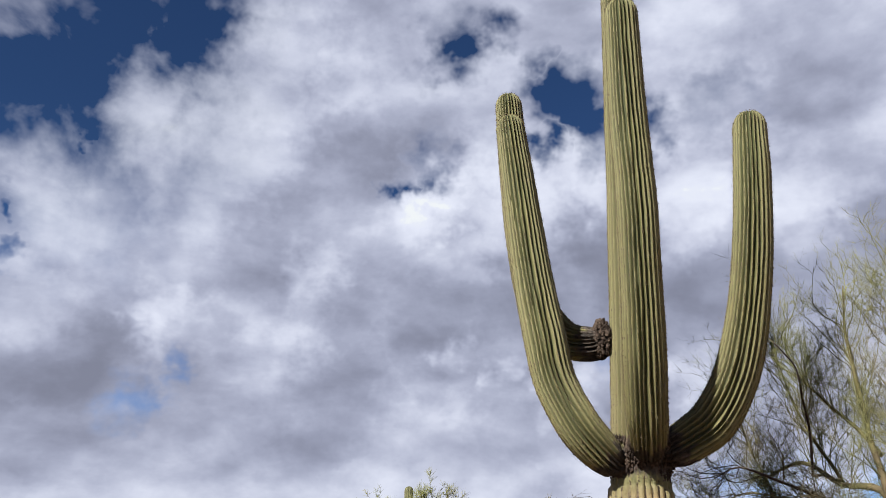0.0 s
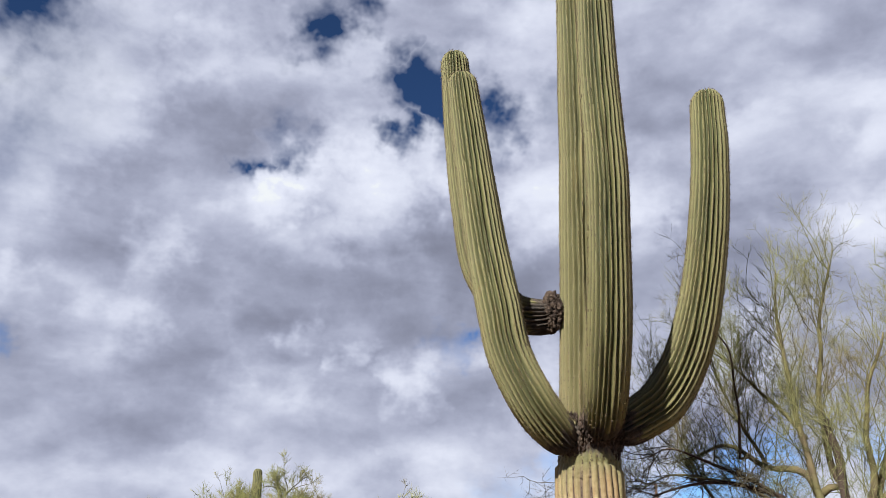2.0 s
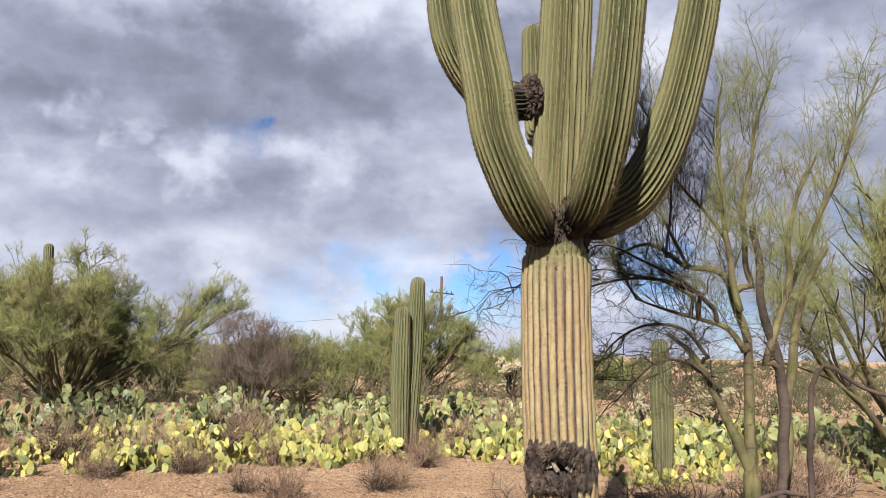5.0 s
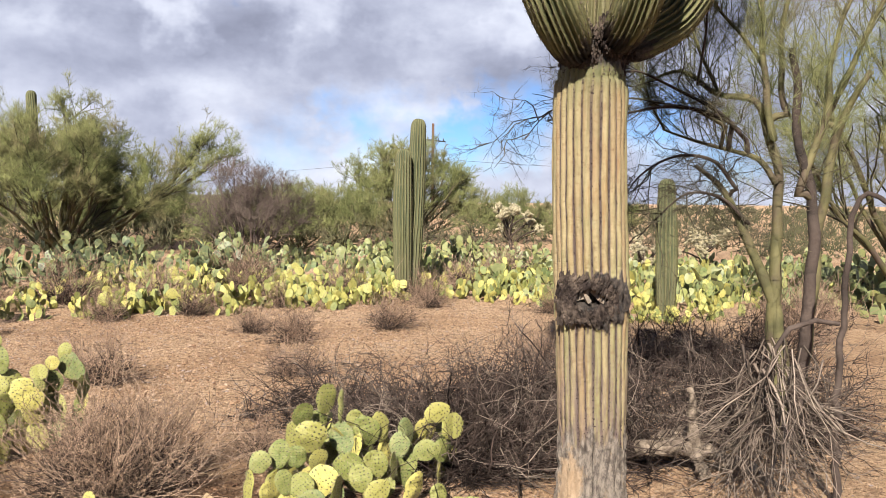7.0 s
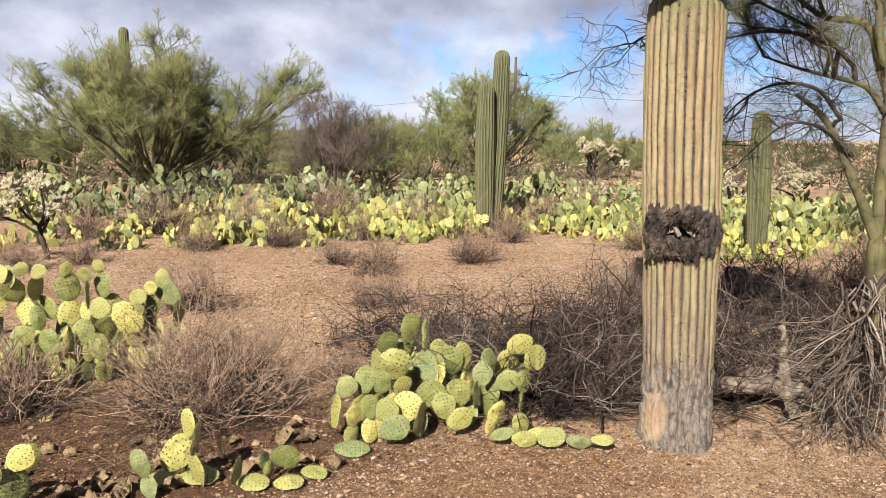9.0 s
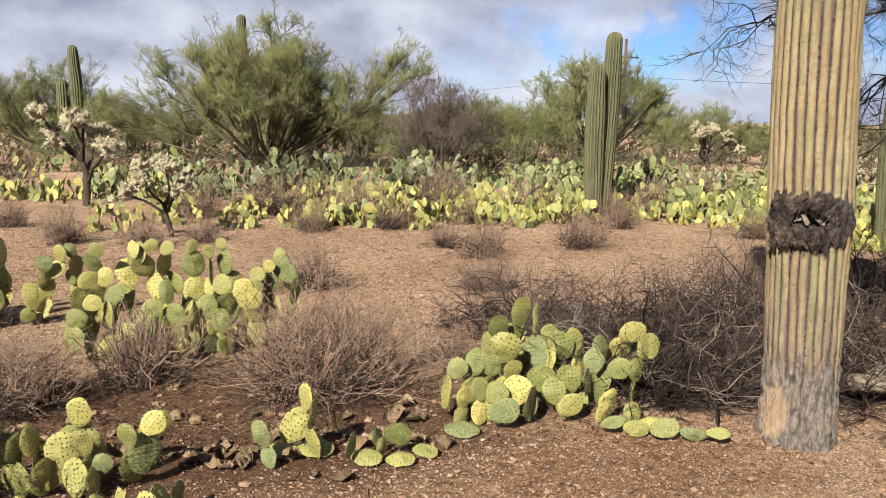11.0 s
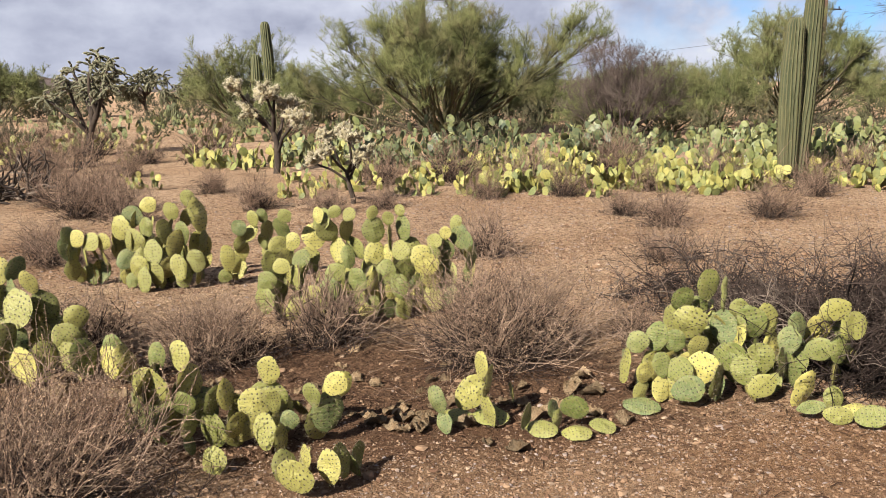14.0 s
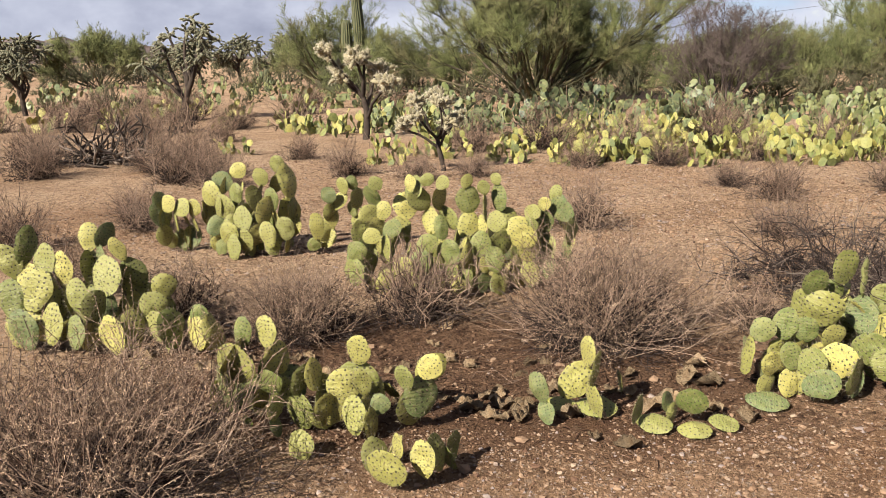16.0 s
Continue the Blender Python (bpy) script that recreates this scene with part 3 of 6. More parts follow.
def stem(name, rows, ribs, depth, base, parent, mat, label="", step=0.03, per=6, age=None, cork=None, dome=True, shape=None,
         spines=True, spacing=0.028, spine_len=0.03, seed=0, dark=False, spine_r=0.0008, near=False):
    """A ribbed cactus stem along (x, y, z, r) rows; base is the place of its parent."""
    rng = random.Random(seed)
    s = spline(rows, step)
    if dome:
        tip, r = s[-1].copy(), s[-1, 3]
        d = s[-1, :3] - s[-2, :3]
        d /= np.linalg.norm(d)
        extra = []
        for t in np.linspace(0, 1, 9)[1:]:
            q = tip.copy()
            q[:3] += d * r * 1.15 * math.sin(t * math.pi / 2)
            q[3] = max(r * math.cos(t * math.pi / 2) ** 0.8, 0.004)
            extra.append(q)
        s = np.vstack([s, extra])
    n, around = len(s), ribs * per
    pos = s[:, :3]
    tang = np.gradient(pos, axis=0)
    tang /= np.linalg.norm(tang, axis=1)[:, None]
    side = np.zeros((n, 3))
    v = np.cross(tang[0], (0.0, 1.0, 0.0))
    for i in range(n):
        v = v - tang[i] * v.dot(tang[i])
        v /= np.linalg.norm(v)
        side[i] = v
    up = np.cross(tang, side)
    length = np.concatenate([[0], np.cumsum(np.linalg.norm(np.diff(pos, axis=0), axis=1))])
    j = np.arange(around)
    frac = (j % per) / per
    crest = np.abs(frac - 0.5) * 2
    wander = np.array([[noise.noise((length[i] * 1.3, k * 3.7, seed)) + 0.45 * noise.noise((length[i] * 6.0, k * 2.3, seed + 9)) for k in range(ribs)]
                       for i in range(n)]) * (0.95 / ribs)
    ang = 2 * math.pi * j[None, :] / around + wander[:, (j // per)] * 2
    dep = np.array([depth(length[i], pos[i, 2]) if callable(depth) else depth for i in range(n)])
    wob = np.array([1 + 0.03 * noise.noise((length[i] * 2.2, seed, 1.0)) + 0.012 * noise.noise((length[i] * 9, seed, 4.0)) for i in range(n)])
    valley = np.where(dep[:, None] < 0, 1 - crest[None, :] ** 2.2, 1 - crest[None, :] ** 1.05)
    nub = np.array([[noise.noise((length[i] * 5.0, k * 4.1, seed + 5)) for k in range(ribs)] for i in range(n)])
    rad = (s[:, 3] * wob)[:, None] * (1 - dep[:, None] * valley * (1 + 0.5 * nub[:, j // per]))
    if shape is not None:
        rad = rad + shape(pos[:, 2][:, None], ang)
    ring = side[:, None, :] * np.cos(ang)[:, :, None] + up[:, None, :] * np.sin(ang)[:, :, None]
    verts = pos[:, None, :] + ring * rad[:, :, None]
    flat = verts.reshape(-1, 3) - np.array(base)
    jj = np.arange(around)
    a = (np.arange(n - 1)[:, None] * around + jj[None, :]).ravel()
    b = (np.arange(n - 1)[:, None] * around + ((jj + 1) % around)[None, :]).ravel()
    faces = np.stack([a, b, b + around, a + around], 1).tolist()
    faces.append([(n - 1) * around + k for k in range(around)])
    me = bpy.data.meshes.new(name)
    me.from_pydata(flat.tolist(), [], faces)
    me.polygons.foreach_set("use_smooth", [True] * len(faces))
    me.materials.append(mat)

    def attribute(key, values):
        at = me.attributes.new(key, "FLOAT", "POINT")
        at.data.foreach_set("value", np.ascontiguousarray(values, dtype=np.float32).ravel())

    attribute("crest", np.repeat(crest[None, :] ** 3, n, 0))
    band = np.array([[0.5 + 0.95 * noise.noise((length[i] * 0.55, k * 7.3, seed + 2.0)) for k in range(ribs)] for i in range(n)])
    attribute("band", band[:, j // per])
    zz, ll = np.repeat(pos[:, 2][:, None], around, 1), np.repeat(length[:, None], around, 1)
    attribute("age", age(ll, zz, ang) if age else np.zeros((n, around)))
    attribute("cork", np.clip(cork(ll, zz, ang), 0, 1) if cork else np.zeros((n, around)))
    me.update()
    ob = part(name, me, parent, label)
    if not spines:
        return ob
    acc = Acc()
    at_len = 0.05
    ck = cork(ll, zz, ang) if cork else None
    while at_len < length[-1] - 0.01:
        i = int(np.searchsorted(length, at_len))
        for k in range(ribs):
            ii = min(n - 1, max(0, i + rng.randint(-1, 1)))
            c = k * per
            if ck is not None and ck[ii, c] > 0.45:
                continue
            p, out = Vector(verts[ii, c] - np.array(base)), Vector(ring[ii, c])
            along = Vector(tang[ii])
            p = p + along * rng.uniform(-0.008, 0.008)
            cross = along.cross(out)
            old = dark and verts[ii, c, 2] < 2.35
            if old:
                for _ in range(2):
                    g = rng.uniform(0.0028, 0.0048)
                    acc.lump(p + out * 0.005 + cross * rng.gauss(0, 0.0045) + along * rng.gauss(0, 0.005), (g, g, g), rng, 1, 0.35, True)
            elif near:
                g = rng.uniform(0.0024, 0.0034)
                acc.lump(p - out * 0.0005, (g, g, g * 1.2), rng, 1, 0.3, True)
            for _ in range(3 if old else 4):
                d = out * rng.uniform(0.35, 1.0) + along * rng.uniform(-0.8, 0.7) + cross * rng.uniform(-0.9, 0.9)
                acc.spike(p - out * 0.002, d, spine_len * rng.uniform(0.45, 1.1), spine_r, 0)
        at_len += spacing
    part("spine_cover", acc.mesh("spine_cover", [M_SPINE, M_AREOLE], False), ob, "pale spines on dark areoles", kind="stuff")
    return ob


TRUNK = (1.175, 4.93)
HOLE_Z = 1.13


def giant_saguaro():
    base = (TRUNK[0], TRUNK[1], 0.0)
    top = thing("saguaro", base, "tall green many-armed saguaro with a tan scarred trunk", "saguaro cactus")
    x, y = TRUNK
    # the side of the trunk that carries the old hole
    face = Vector((-0.50, -0.86))
    t0 = np.array([0.0, 0.0, 1.0])
    s0 = np.cross(t0, (0.0, 1.0, 0.0))
    u0 = np.cross(t0, s0)
    hole = math.atan2(face.x * u0[0] + face.y * u0[1], face.x * s0[0] + face.y * s0[1]) + 0.10

    def bend(a):
        return (a - hole + math.pi) % (2 * math.pi) - math.pi

    def scar(z, a):
        """0 outside, up to 1 inside the callus round the hole."""
        w = bend(a) * 0.18
        lumpy = 0.026 * np.sin(w * 133) + 0.022 * np.sin(z * 75 + w * 40) + 0.02 * np.sin(w * 61 + z * 23)
        return np.sqrt(((w - 0.015) / 0.185) ** 2 + ((z - HOLE_Z + 0.02) / 0.125) ** 2) + lumpy * 4

    def shape(z, a):
        q = scar(z, a)
        rim = np.exp(-((q - 0.72) / 0.25) ** 2) * (0.014 + 0.008 * np.sin(a * 11) * np.sin(z * 50))
        w = bend(a) * 0.18
        inner = np.sqrt(((w + 0.02) / 0.100) ** 2 + ((z - HOLE_Z) / 0.060) ** 2) + 0.12 * np.sin(w * 70 + 1) + 0.1 * np.sin(z * 60)
        pit = -0.10 * np.clip((1.15 - inner) / 0.45, 0, 1)
        flare = 0.014 * np.clip((0.16 - z) / 0.2, 0, 1) ** 1.5 * (1 + 0.6 * np.sin(a * 5))
        barky = np.clip((0.46 - z) / 0.10, 0, 1) * (0.007 * np.sin(a * 23 + 3 * np.sin(z * 9)) + 0.005 * np.sin(a * 47 + 5 * np.sin(z * 14)) + 0.004 * np.sin(z * 61 + a * 7) * np.sin(a * 13))
        groove = -0.014 * np.exp(-((z - 2.235 + 0.008 * np.sin(a * 3)) / 0.012) ** 2)
        return rim + pit + flare + barky + groove

    def cork(l, z, a):
        q = scar(z, a)
        ragged = 0.10 * np.sin(a * 9) + 0.05 * np.sin(a * 21 + 1.0)
        foot = np.clip((0.44 + ragged * 0.5 - z) / 0.10, 0, 1) * 0.95
        fork = np.exp(-((z - 2.37) / 0.085) ** 4) * 0.9
        return np.maximum(np.maximum(foot, np.clip((1.25 - q) / 0.22, 0, 1)), fork)

    def age(l, z, a):
        return np.where(z < 2.3, 1.0 - 0.38 * np.clip((z - 1.85) / 0.45, 0, 1), np.clip(0.62 - (z - 2.3) * 0.14, 0.15, 1)) * (1 - 0.6 * np.exp(-((z - 2.33) / 0.09) ** 2))

    def depth(l, z):
        return -0.012 - 0.085 * min(1, max(0, (z - 0.32) / 0.25)) + 0.330 * min(1, max(0, (z - 2.22) / 0.25))

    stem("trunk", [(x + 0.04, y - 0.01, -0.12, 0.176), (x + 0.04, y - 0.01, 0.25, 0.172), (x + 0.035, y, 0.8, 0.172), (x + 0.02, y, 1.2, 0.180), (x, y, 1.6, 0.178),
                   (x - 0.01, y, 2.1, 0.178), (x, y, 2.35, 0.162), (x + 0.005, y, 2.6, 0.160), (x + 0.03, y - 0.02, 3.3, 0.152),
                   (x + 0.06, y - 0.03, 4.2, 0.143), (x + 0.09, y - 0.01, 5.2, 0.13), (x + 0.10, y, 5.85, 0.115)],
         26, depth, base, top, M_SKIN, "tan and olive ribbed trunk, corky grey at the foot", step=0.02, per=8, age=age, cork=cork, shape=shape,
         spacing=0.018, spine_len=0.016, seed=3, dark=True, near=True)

    def neck(n):
        def cork_arm(l, z, a):
            return np.clip((n + 0.025 * np.sin(a * 7) + 0.015 * np.sin(a * 17) - l) / 0.07, 0, 1)
        return cork_arm

    def green_age(l, z, a):
        return np.clip(0.42 - 0.12 * l, 0.05, 1) * 0.7

    arms = [
        ("green ribbed arm curving out low and upright",
         [(1.05, 4.86, 2.36, 0.05), (0.985, 4.83, 2.37, 0.098), (0.89, 4.78, 2.445, 0.122), (0.78, 4.74, 2.57, 0.128), (0.665, 4.74, 2.81, 0.128), (0.615, 4.75, 3.08, 0.130),
          (0.566, 4.81, 3.46, 0.125), (0.525, 4.86, 3.88, 0.118), (0.485, 4.90, 4.31, 0.110), (0.455, 4.92, 4.62, 0.10)], 0.17),
        ("green ribbed arm sweeping out wide and upright, pinkish on its outer bend",
         [(1.29, 4.89, 2.41, 0.07), (1.37, 4.86, 2.45, 0.116), (1.49, 4.83, 2.52, 0.130), (1.60, 4.79, 2.61, 0.137), (1.72, 4.73, 2.82, 0.132), (1.795, 4.66, 3.08, 0.128),
          (1.85, 4.59, 3.41, 0.122), (1.885, 4.53, 3.75, 0.116), (1.915, 4.50, 4.10, 0.112), (1.955, 4.53, 4.43, 0.105)], 0.18),
        ("stout green ribbed arm rising close beside the trunk",
         [(1.19, 4.79, 2.42, 0.06), (1.172, 4.70, 2.44, 0.100), (1.145, 4.57, 2.53, 0.116), (1.125, 4.46, 2.70, 0.119), (1.11, 4.35, 2.97, 0.119), (1.10, 4.25, 3.45, 0.117),
          (1.10, 4.22, 3.8, 0.115), (1.095, 4.22, 4.4, 0.112), (1.10, 4.20, 5.04, 0.104)], 0.19),
        ("green ribbed arm leaving a dark burl, partly hidden",
         [(x - 0.11, y + 0.02, 3.15, 0.085), (0.95, 5.01, 3.12, 0.112), (0.78, 5.10, 3.19, 0.115), (0.62, 5.15, 3.45, 0.118), (0.55, 5.16, 3.85, 0.115),
          (0.51, 5.22, 4.4, 0.110), (0.48, 5.26, 5.02, 0.100)], 0.22),
        ("short green ribbed arm behind the trunk",
         [(x + 0.06, y + 0.12, 3.0, 0.06), (1.30, 5.28, 3.02, 0.09), (1.36, 5.40, 3.2, 0.095), (1.36, 5.44, 3.5, 0.09), (1.345, 5.44, 3.72, 0.08)], 0.16),
    ]
    for i, (label, rows, n) in enumerate(arms):
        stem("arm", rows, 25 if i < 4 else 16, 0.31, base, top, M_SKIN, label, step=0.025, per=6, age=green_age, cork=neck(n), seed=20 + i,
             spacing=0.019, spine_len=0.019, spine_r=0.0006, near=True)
    rng = random.Random(8)
    acc = Acc()
    for i in range(700):
        d = Vector((rng.gauss(-0.3, 1), rng.gauss(0, 1), rng.gauss(0, 1))).normalized()
        g = rng.uniform(0.003, 0.009) if i > 14 else 0.042
        sink = 1.0 if i > 14 else 0.6
        acc.lump(Vector((-0.172, 0.03, 3.14)) + Vector((d.x * 0.058, d.y * 0.10, d.z * 0.125)) * sink, (g * rng.uniform(0.7, 1.6), g, g * rng.uniform(0.7, 2.2)) if i > 14 else (g, g, g), rng, 0, 0.5 if i > 14 else 0.15)
    part("burl", acc.mesh("burl", [M_CORK], False), top, "dark knobbly corky burl", kind="stuff")
    acc = Acc()
    for i in range(420):
        t = rng.uniform(0, 2 * math.pi)
        r = 0.163 * (1 + rng.gauss(0, 0.03))
        p = Vector((math.cos(t) * r, math.sin(t) * r, 2.325 + 0.03 * math.sin(3 * t) + rng.gauss(0, 0.022)))
        g = rng.uniform(0.004, 0.010)
        acc.lump(p, (g, g, g * rng.uniform(0.8, 2.2)), rng, 0, 0.45)
    for cx, cy, cz, rx, rz in ((1.03, 4.85, 2.40, 0.10, 0.11), (1.33, 4.87, 2.44, 0.10, 0.11), (1.175, 4.74, 2.45, 0.10, 0.10)):
        away = Vector((cx - x, cy - y, 0.0)).normalized()
        sideways = Vector((-away.y, away.x, 0.0))
        for i in range(300):
            t = rng.uniform(0, 2 * math.pi)
            f = rng.uniform(0.85, 1.12)
            p = Vector((cx - x, cy - y, cz)) + sideways * (math.cos(t) * rx * f) + Vector((0, 0, math.sin(t) * rz * f)) + away * rng.gauss(0, 0.018)
            g = rng.uniform(0.003, 0.009)
            acc.lump(p, (g, g, g * rng.uniform(0.8, 2.6)), rng, 0, 0.5)
    part("fork_bark", acc.mesh("fork_bark", [M_CORK], False), top, "dark rough bark where the arms fork", kind="stuff")
    # wood and callus inside the old hole
    acc = Acc()
    c = Vector((x, y, 0)) + Vector((face.x, face.y, 0)) * 0.115
    cross = Vector((face.y, -face.x, 0))
    for i in range(18):
        p = c + Vector((face.x, face.y, 0)) * rng.uniform(-0.01, 0.035) + cross * rng.uniform(-0.085, 0.075) + Vector((0, 0, HOLE_Z - 0.01 + rng.uniform(-0.035, 0.035))) - Vector(base)
        q = p + Vector((rng.gauss(0, 0.022), rng.gauss(0, 0.012), rng.uniform(0.03, 0.065)))
        acc.tube([p, p.lerp(q, 0.5), q], [rng.uniform(0.008, 0.017), rng.uniform(0.008, 0.017), rng.uniform(0.002, 0.010)], 4, cap=True)
    part("hole_debris", acc.mesh("hole_debris", [M_PALE], False), top, "pale broken wood inside the trunk hole", kind="stuff")
    acc = Acc()
    for i in range(520):
        t, far = rng.uniform(0, 2 * math.pi), rng.uniform(0.60, 1.15)
        w, h = 0.150 * far * math.cos(t) + 0.01, 0.105 * far * math.sin(t) - 0.015
        if i % 3 == 0:
            w, h = rng.uniform(0.085, 0.165), rng.uniform(-0.14, 0.11)
        bulge = math.sqrt(max(0.0, 0.197 ** 2 - w * w))
        p = Vector((x, y, HOLE_Z + h)) + Vector((face.x, face.y, 0)) * bulge + cross * w - Vector(base)
        run = (cross * (-math.sin(t) * 0.5 + rng.gauss(0, 0.25)) + Vector((0, 0, 1.0))).normalized()
        l, r = rng.uniform(0.008, 0.034), rng.uniform(0.004, 0.0125)
        out = Vector((face.x, face.y, 0)) * rng.uniform(-0.004, 0.006)
        acc.tube([p - run * l, p + out, p + run * l], [r * 0.4, r, r * 0.3], 5, cap=True)
    part("hole_callus", acc.mesh("hole_callus", [M_CORK], False), top, "dark corky callus round the trunk hole", kind="stuff")


giant_saguaro()


def young_saguaro(at, rows, label, ribs=16, age0=0.5, spines=False):
    base = (*at, 0.0)
    top = thing("young_saguaro", base, label, "saguaro cactus")
    for i, r in enumerate(rows):
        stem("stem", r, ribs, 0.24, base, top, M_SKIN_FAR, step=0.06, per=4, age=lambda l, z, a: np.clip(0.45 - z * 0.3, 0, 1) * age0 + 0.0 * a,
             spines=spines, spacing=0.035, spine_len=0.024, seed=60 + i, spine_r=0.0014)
    return top


young_saguaro((4.3, 13.8), [[(4.33, 13.85, -0.05, 0.135), (4.36, 13.85, 0.8, 0.155), (4.42, 13.87, 1.8, 0.155), (4.46, 13.88, 2.84, 0.13)],
                            [(4.17, 13.78, -0.05, 0.13), (4.13, 13.76, 0.8, 0.16), (4.12, 13.75, 1.6, 0.16), (4.13, 13.75, 2.31, 0.135)]],
              "twin-stemmed green saguaro standing among prickly pears", 17, 0.6, True)
young_saguaro((6.55, 10.15), [[(6.55, 10.15, -0.05, 0.12), (6.55, 10.15, 0.7, 0.15), (6.53, 10.15, 1.3, 0.15), (6.53, 10.16, 1.82, 0.12)]],
              "short green columnar saguaro behind the palo verde", 16, 0.5, True)
young_saguaro((-1.05, 35.5), [[(-1.05, 35.5, 0, 0.2), (-1.05, 35.5, 3, 0.22), (-1.08, 35.5, 5.35, 0.19)]], "slender saguaro rising out of a palo verde", 14)
young_saguaro((-7.6, 37.2), [[(-7.5, 37.2, 0, 0.2), (-7.5, 37.2, 2.5, 0.24), (-7.58, 37.2, 4.1, 0.2)], [(-8.05, 37.3, 0, 0.2), (-8.05, 37.3, 1.6, 0.26), (-8.05, 37.3, 2.75, 0.22)]],
              "pair of green saguaro columns beside a palo verde", 14)
young_saguaro((-12.4, 40.1), [[(-12.4, 40.1, 0, 0.18), (-12.4, 40.1, 0.55, 0.2), (-12.4, 40.1, 0.8, 0.17)]], "small stubby saguaro out in the scrub", 12)


# ---- trees ----
def wander(rng, p, d, length, steps, curl=0.25, lift=0.0):
    """A crooked polyline from p in direction d."""
    pts, d = [p.copy()], d.normalized()
    for _ in range(steps):
        d = (d + Vector((rng.gauss(0, curl), rng.gauss(0, curl), rng.gauss(0, curl) + lift))).normalized()
        p = p + d * (length / steps)
        pts.append(p.copy())
    return pts, d


def taper(r0, r1, n):
    return [r0 + (r1 - r0) * i / (n - 1) for i in range(n)]


def tuft(acc, rng, p, d, n, length, r, spread=0.5):
    """A spray of fine twigs, each with one side twig."""
    for _ in range(n):
        w = (d + Vector((rng.gauss(0, spread), rng.gauss(0, spread), rng.gauss(0, spread * 0.8)))).normalized()
        l = length * rng.uniform(0.5, 1.15)
        mid = p + w * l * 0.5 + Vector((rng.gauss(0, 0.03), rng.gauss(0, 0.03), 0.02)) * l
        end = mid + (w + Vector((rng.gauss(0, 0.3), rng.gauss(0, 0.3), 0.2))).normalized() * l * 0.5
        acc.spike(p + w * l * 0.1 * rng.random(), end - p, (end - p).length, r)
        q = p.lerp(mid, rng.uniform(0.3, 1.0))
        acc.spike(q, w + Vector((rng.gauss(0, 0.55), rng.gauss(0, 0.55), rng.gauss(0.15, 0.5))), l * rng.uniform(0.35, 0.7), r * 0.9)


def palo_verde(at, height, spread, seed, label, lobes=14, arms=10, sprays=7, twigs=8, twig_r=0.005, twig_len=0.45, low=0.25, extra=(),
               name="palo_verde", bark=None, twig_mat=None, category="tree", up=0.55):
    """Stems that fan out from one base, each ending in a lobe of branches and long fine twigs. extra: more lobes as (x, y, z, radius)."""
    rng = random.Random(seed)
    top = thing(name, at, label, category)
    branches, crown = Acc(), Acc()
    places = []
    for i in range(lobes):
        rho, a = math.sqrt((i + 0.4) / lobes), 2.39996 * i + rng.uniform(-0.4, 0.4)
        dome = math.sqrt(max(0.0, 1 - 0.90 * rho * rho))
        for level in ((1.0, 0.55) if rho < 0.7 else (0.95, 0.35)):
            z = height * (low + (0.86 - low) * dome * level) * rng.uniform(0.88, 1.05)
            r = spread * rng.uniform(0.10, 0.16)
            out = (1.0 if level > 0.9 else 1.12) * rho
            places.append((Vector((math.cos(a) * out * spread * 0.40, math.sin(a) * out * spread * 0.36, z)), r))
    places += [(Vector(q[:3]), q[3]) for q in extra]
    for c, r in places:
        wood = Acc()
        p0 = Vector((rng.gauss(0, 0.10), rng.gauss(0, 0.10), -0.05))
        knee = Vector((c.x * rng.uniform(0.45, 0.75), c.y * rng.uniform(0.45, 0.75), c.z * rng.uniform(0.30, 0.50)))
        pts = []
        for i in range(8):
            t = i / 7
            p = p0 * (1 - t) ** 2 + knee * 2 * t * (1 - t) + c * t * t
            pts.append(p + Vector((rng.gauss(0, 0.03), rng.gauss(0, 0.03), rng.gauss(0, 0.02))) * height * 0.28 * (0.2 if i == 0 else 1))
        wood.tube(pts, taper(height * rng.uniform(0.009, 0.016), height * 0.0028, 8), 7)
        part("stem", wood.mesh("stem", [bark or M_PV_BARK]), top)
        for j in range(arms):
            f = rng.uniform(0.55, 1.0) * 7
            k = min(6, int(f))
            p = pts[k].lerp(pts[k + 1], f - k)
            o = Vector((rng.gauss(0, 1), rng.gauss(0, 1), rng.gauss(0.35, 0.8))).normalized() * r * rng.uniform(0.35, 1.0) ** 0.6
            q, d2 = wander(rng, p, c + o - p, (c + o - p).length, 5, 0.15)
            branches.tube(q, taper(height * 0.0036, height * 0.0013, 6), 4)
            out = (c + o - Vector((0, 0, height * 0.25))).normalized()
            for m in range(sprays):
                g = rng.uniform(0.3, 1.0) * 5
                n = min(4, int(g))
                s = q[n].lerp(q[n + 1], g - n)
                d3 = (out * 0.35 + d2 * 0.25 + Vector((rng.gauss(0, 0.6), rng.gauss(0, 0.6), rng.gauss(up * 0.6, 0.5)))).normalized()
                w, d4 = wander(rng, s, d3, twig_len * rng.uniform(0.4, 1.2), 3, 0.25, 0.04)
                crown.tube(w, taper(twig_r * 1.3, twig_r * 0.7, 4), 3)
                for h in (1, 2, 3):
                    tuft(crown, rng, w[h], d4 * 0.8 + Vector((0, 0, up * 0.4)), max(1, twigs // 3), twig_len * (1.15 - 0.2 * h), twig_r, spread=0.70)
    part("branchwork", branches.mesh("branchwork", [M_PV_BRANCH if twig_mat is None else twig_mat]), top, kind="stuff")
    part("crown", crown.mesh("crown", [twig_mat or M_PV_TWIG]), top, "fine feathery green twigs" if twig_mat is None else "fine bare purplish twigs", kind="stuff")
    return top


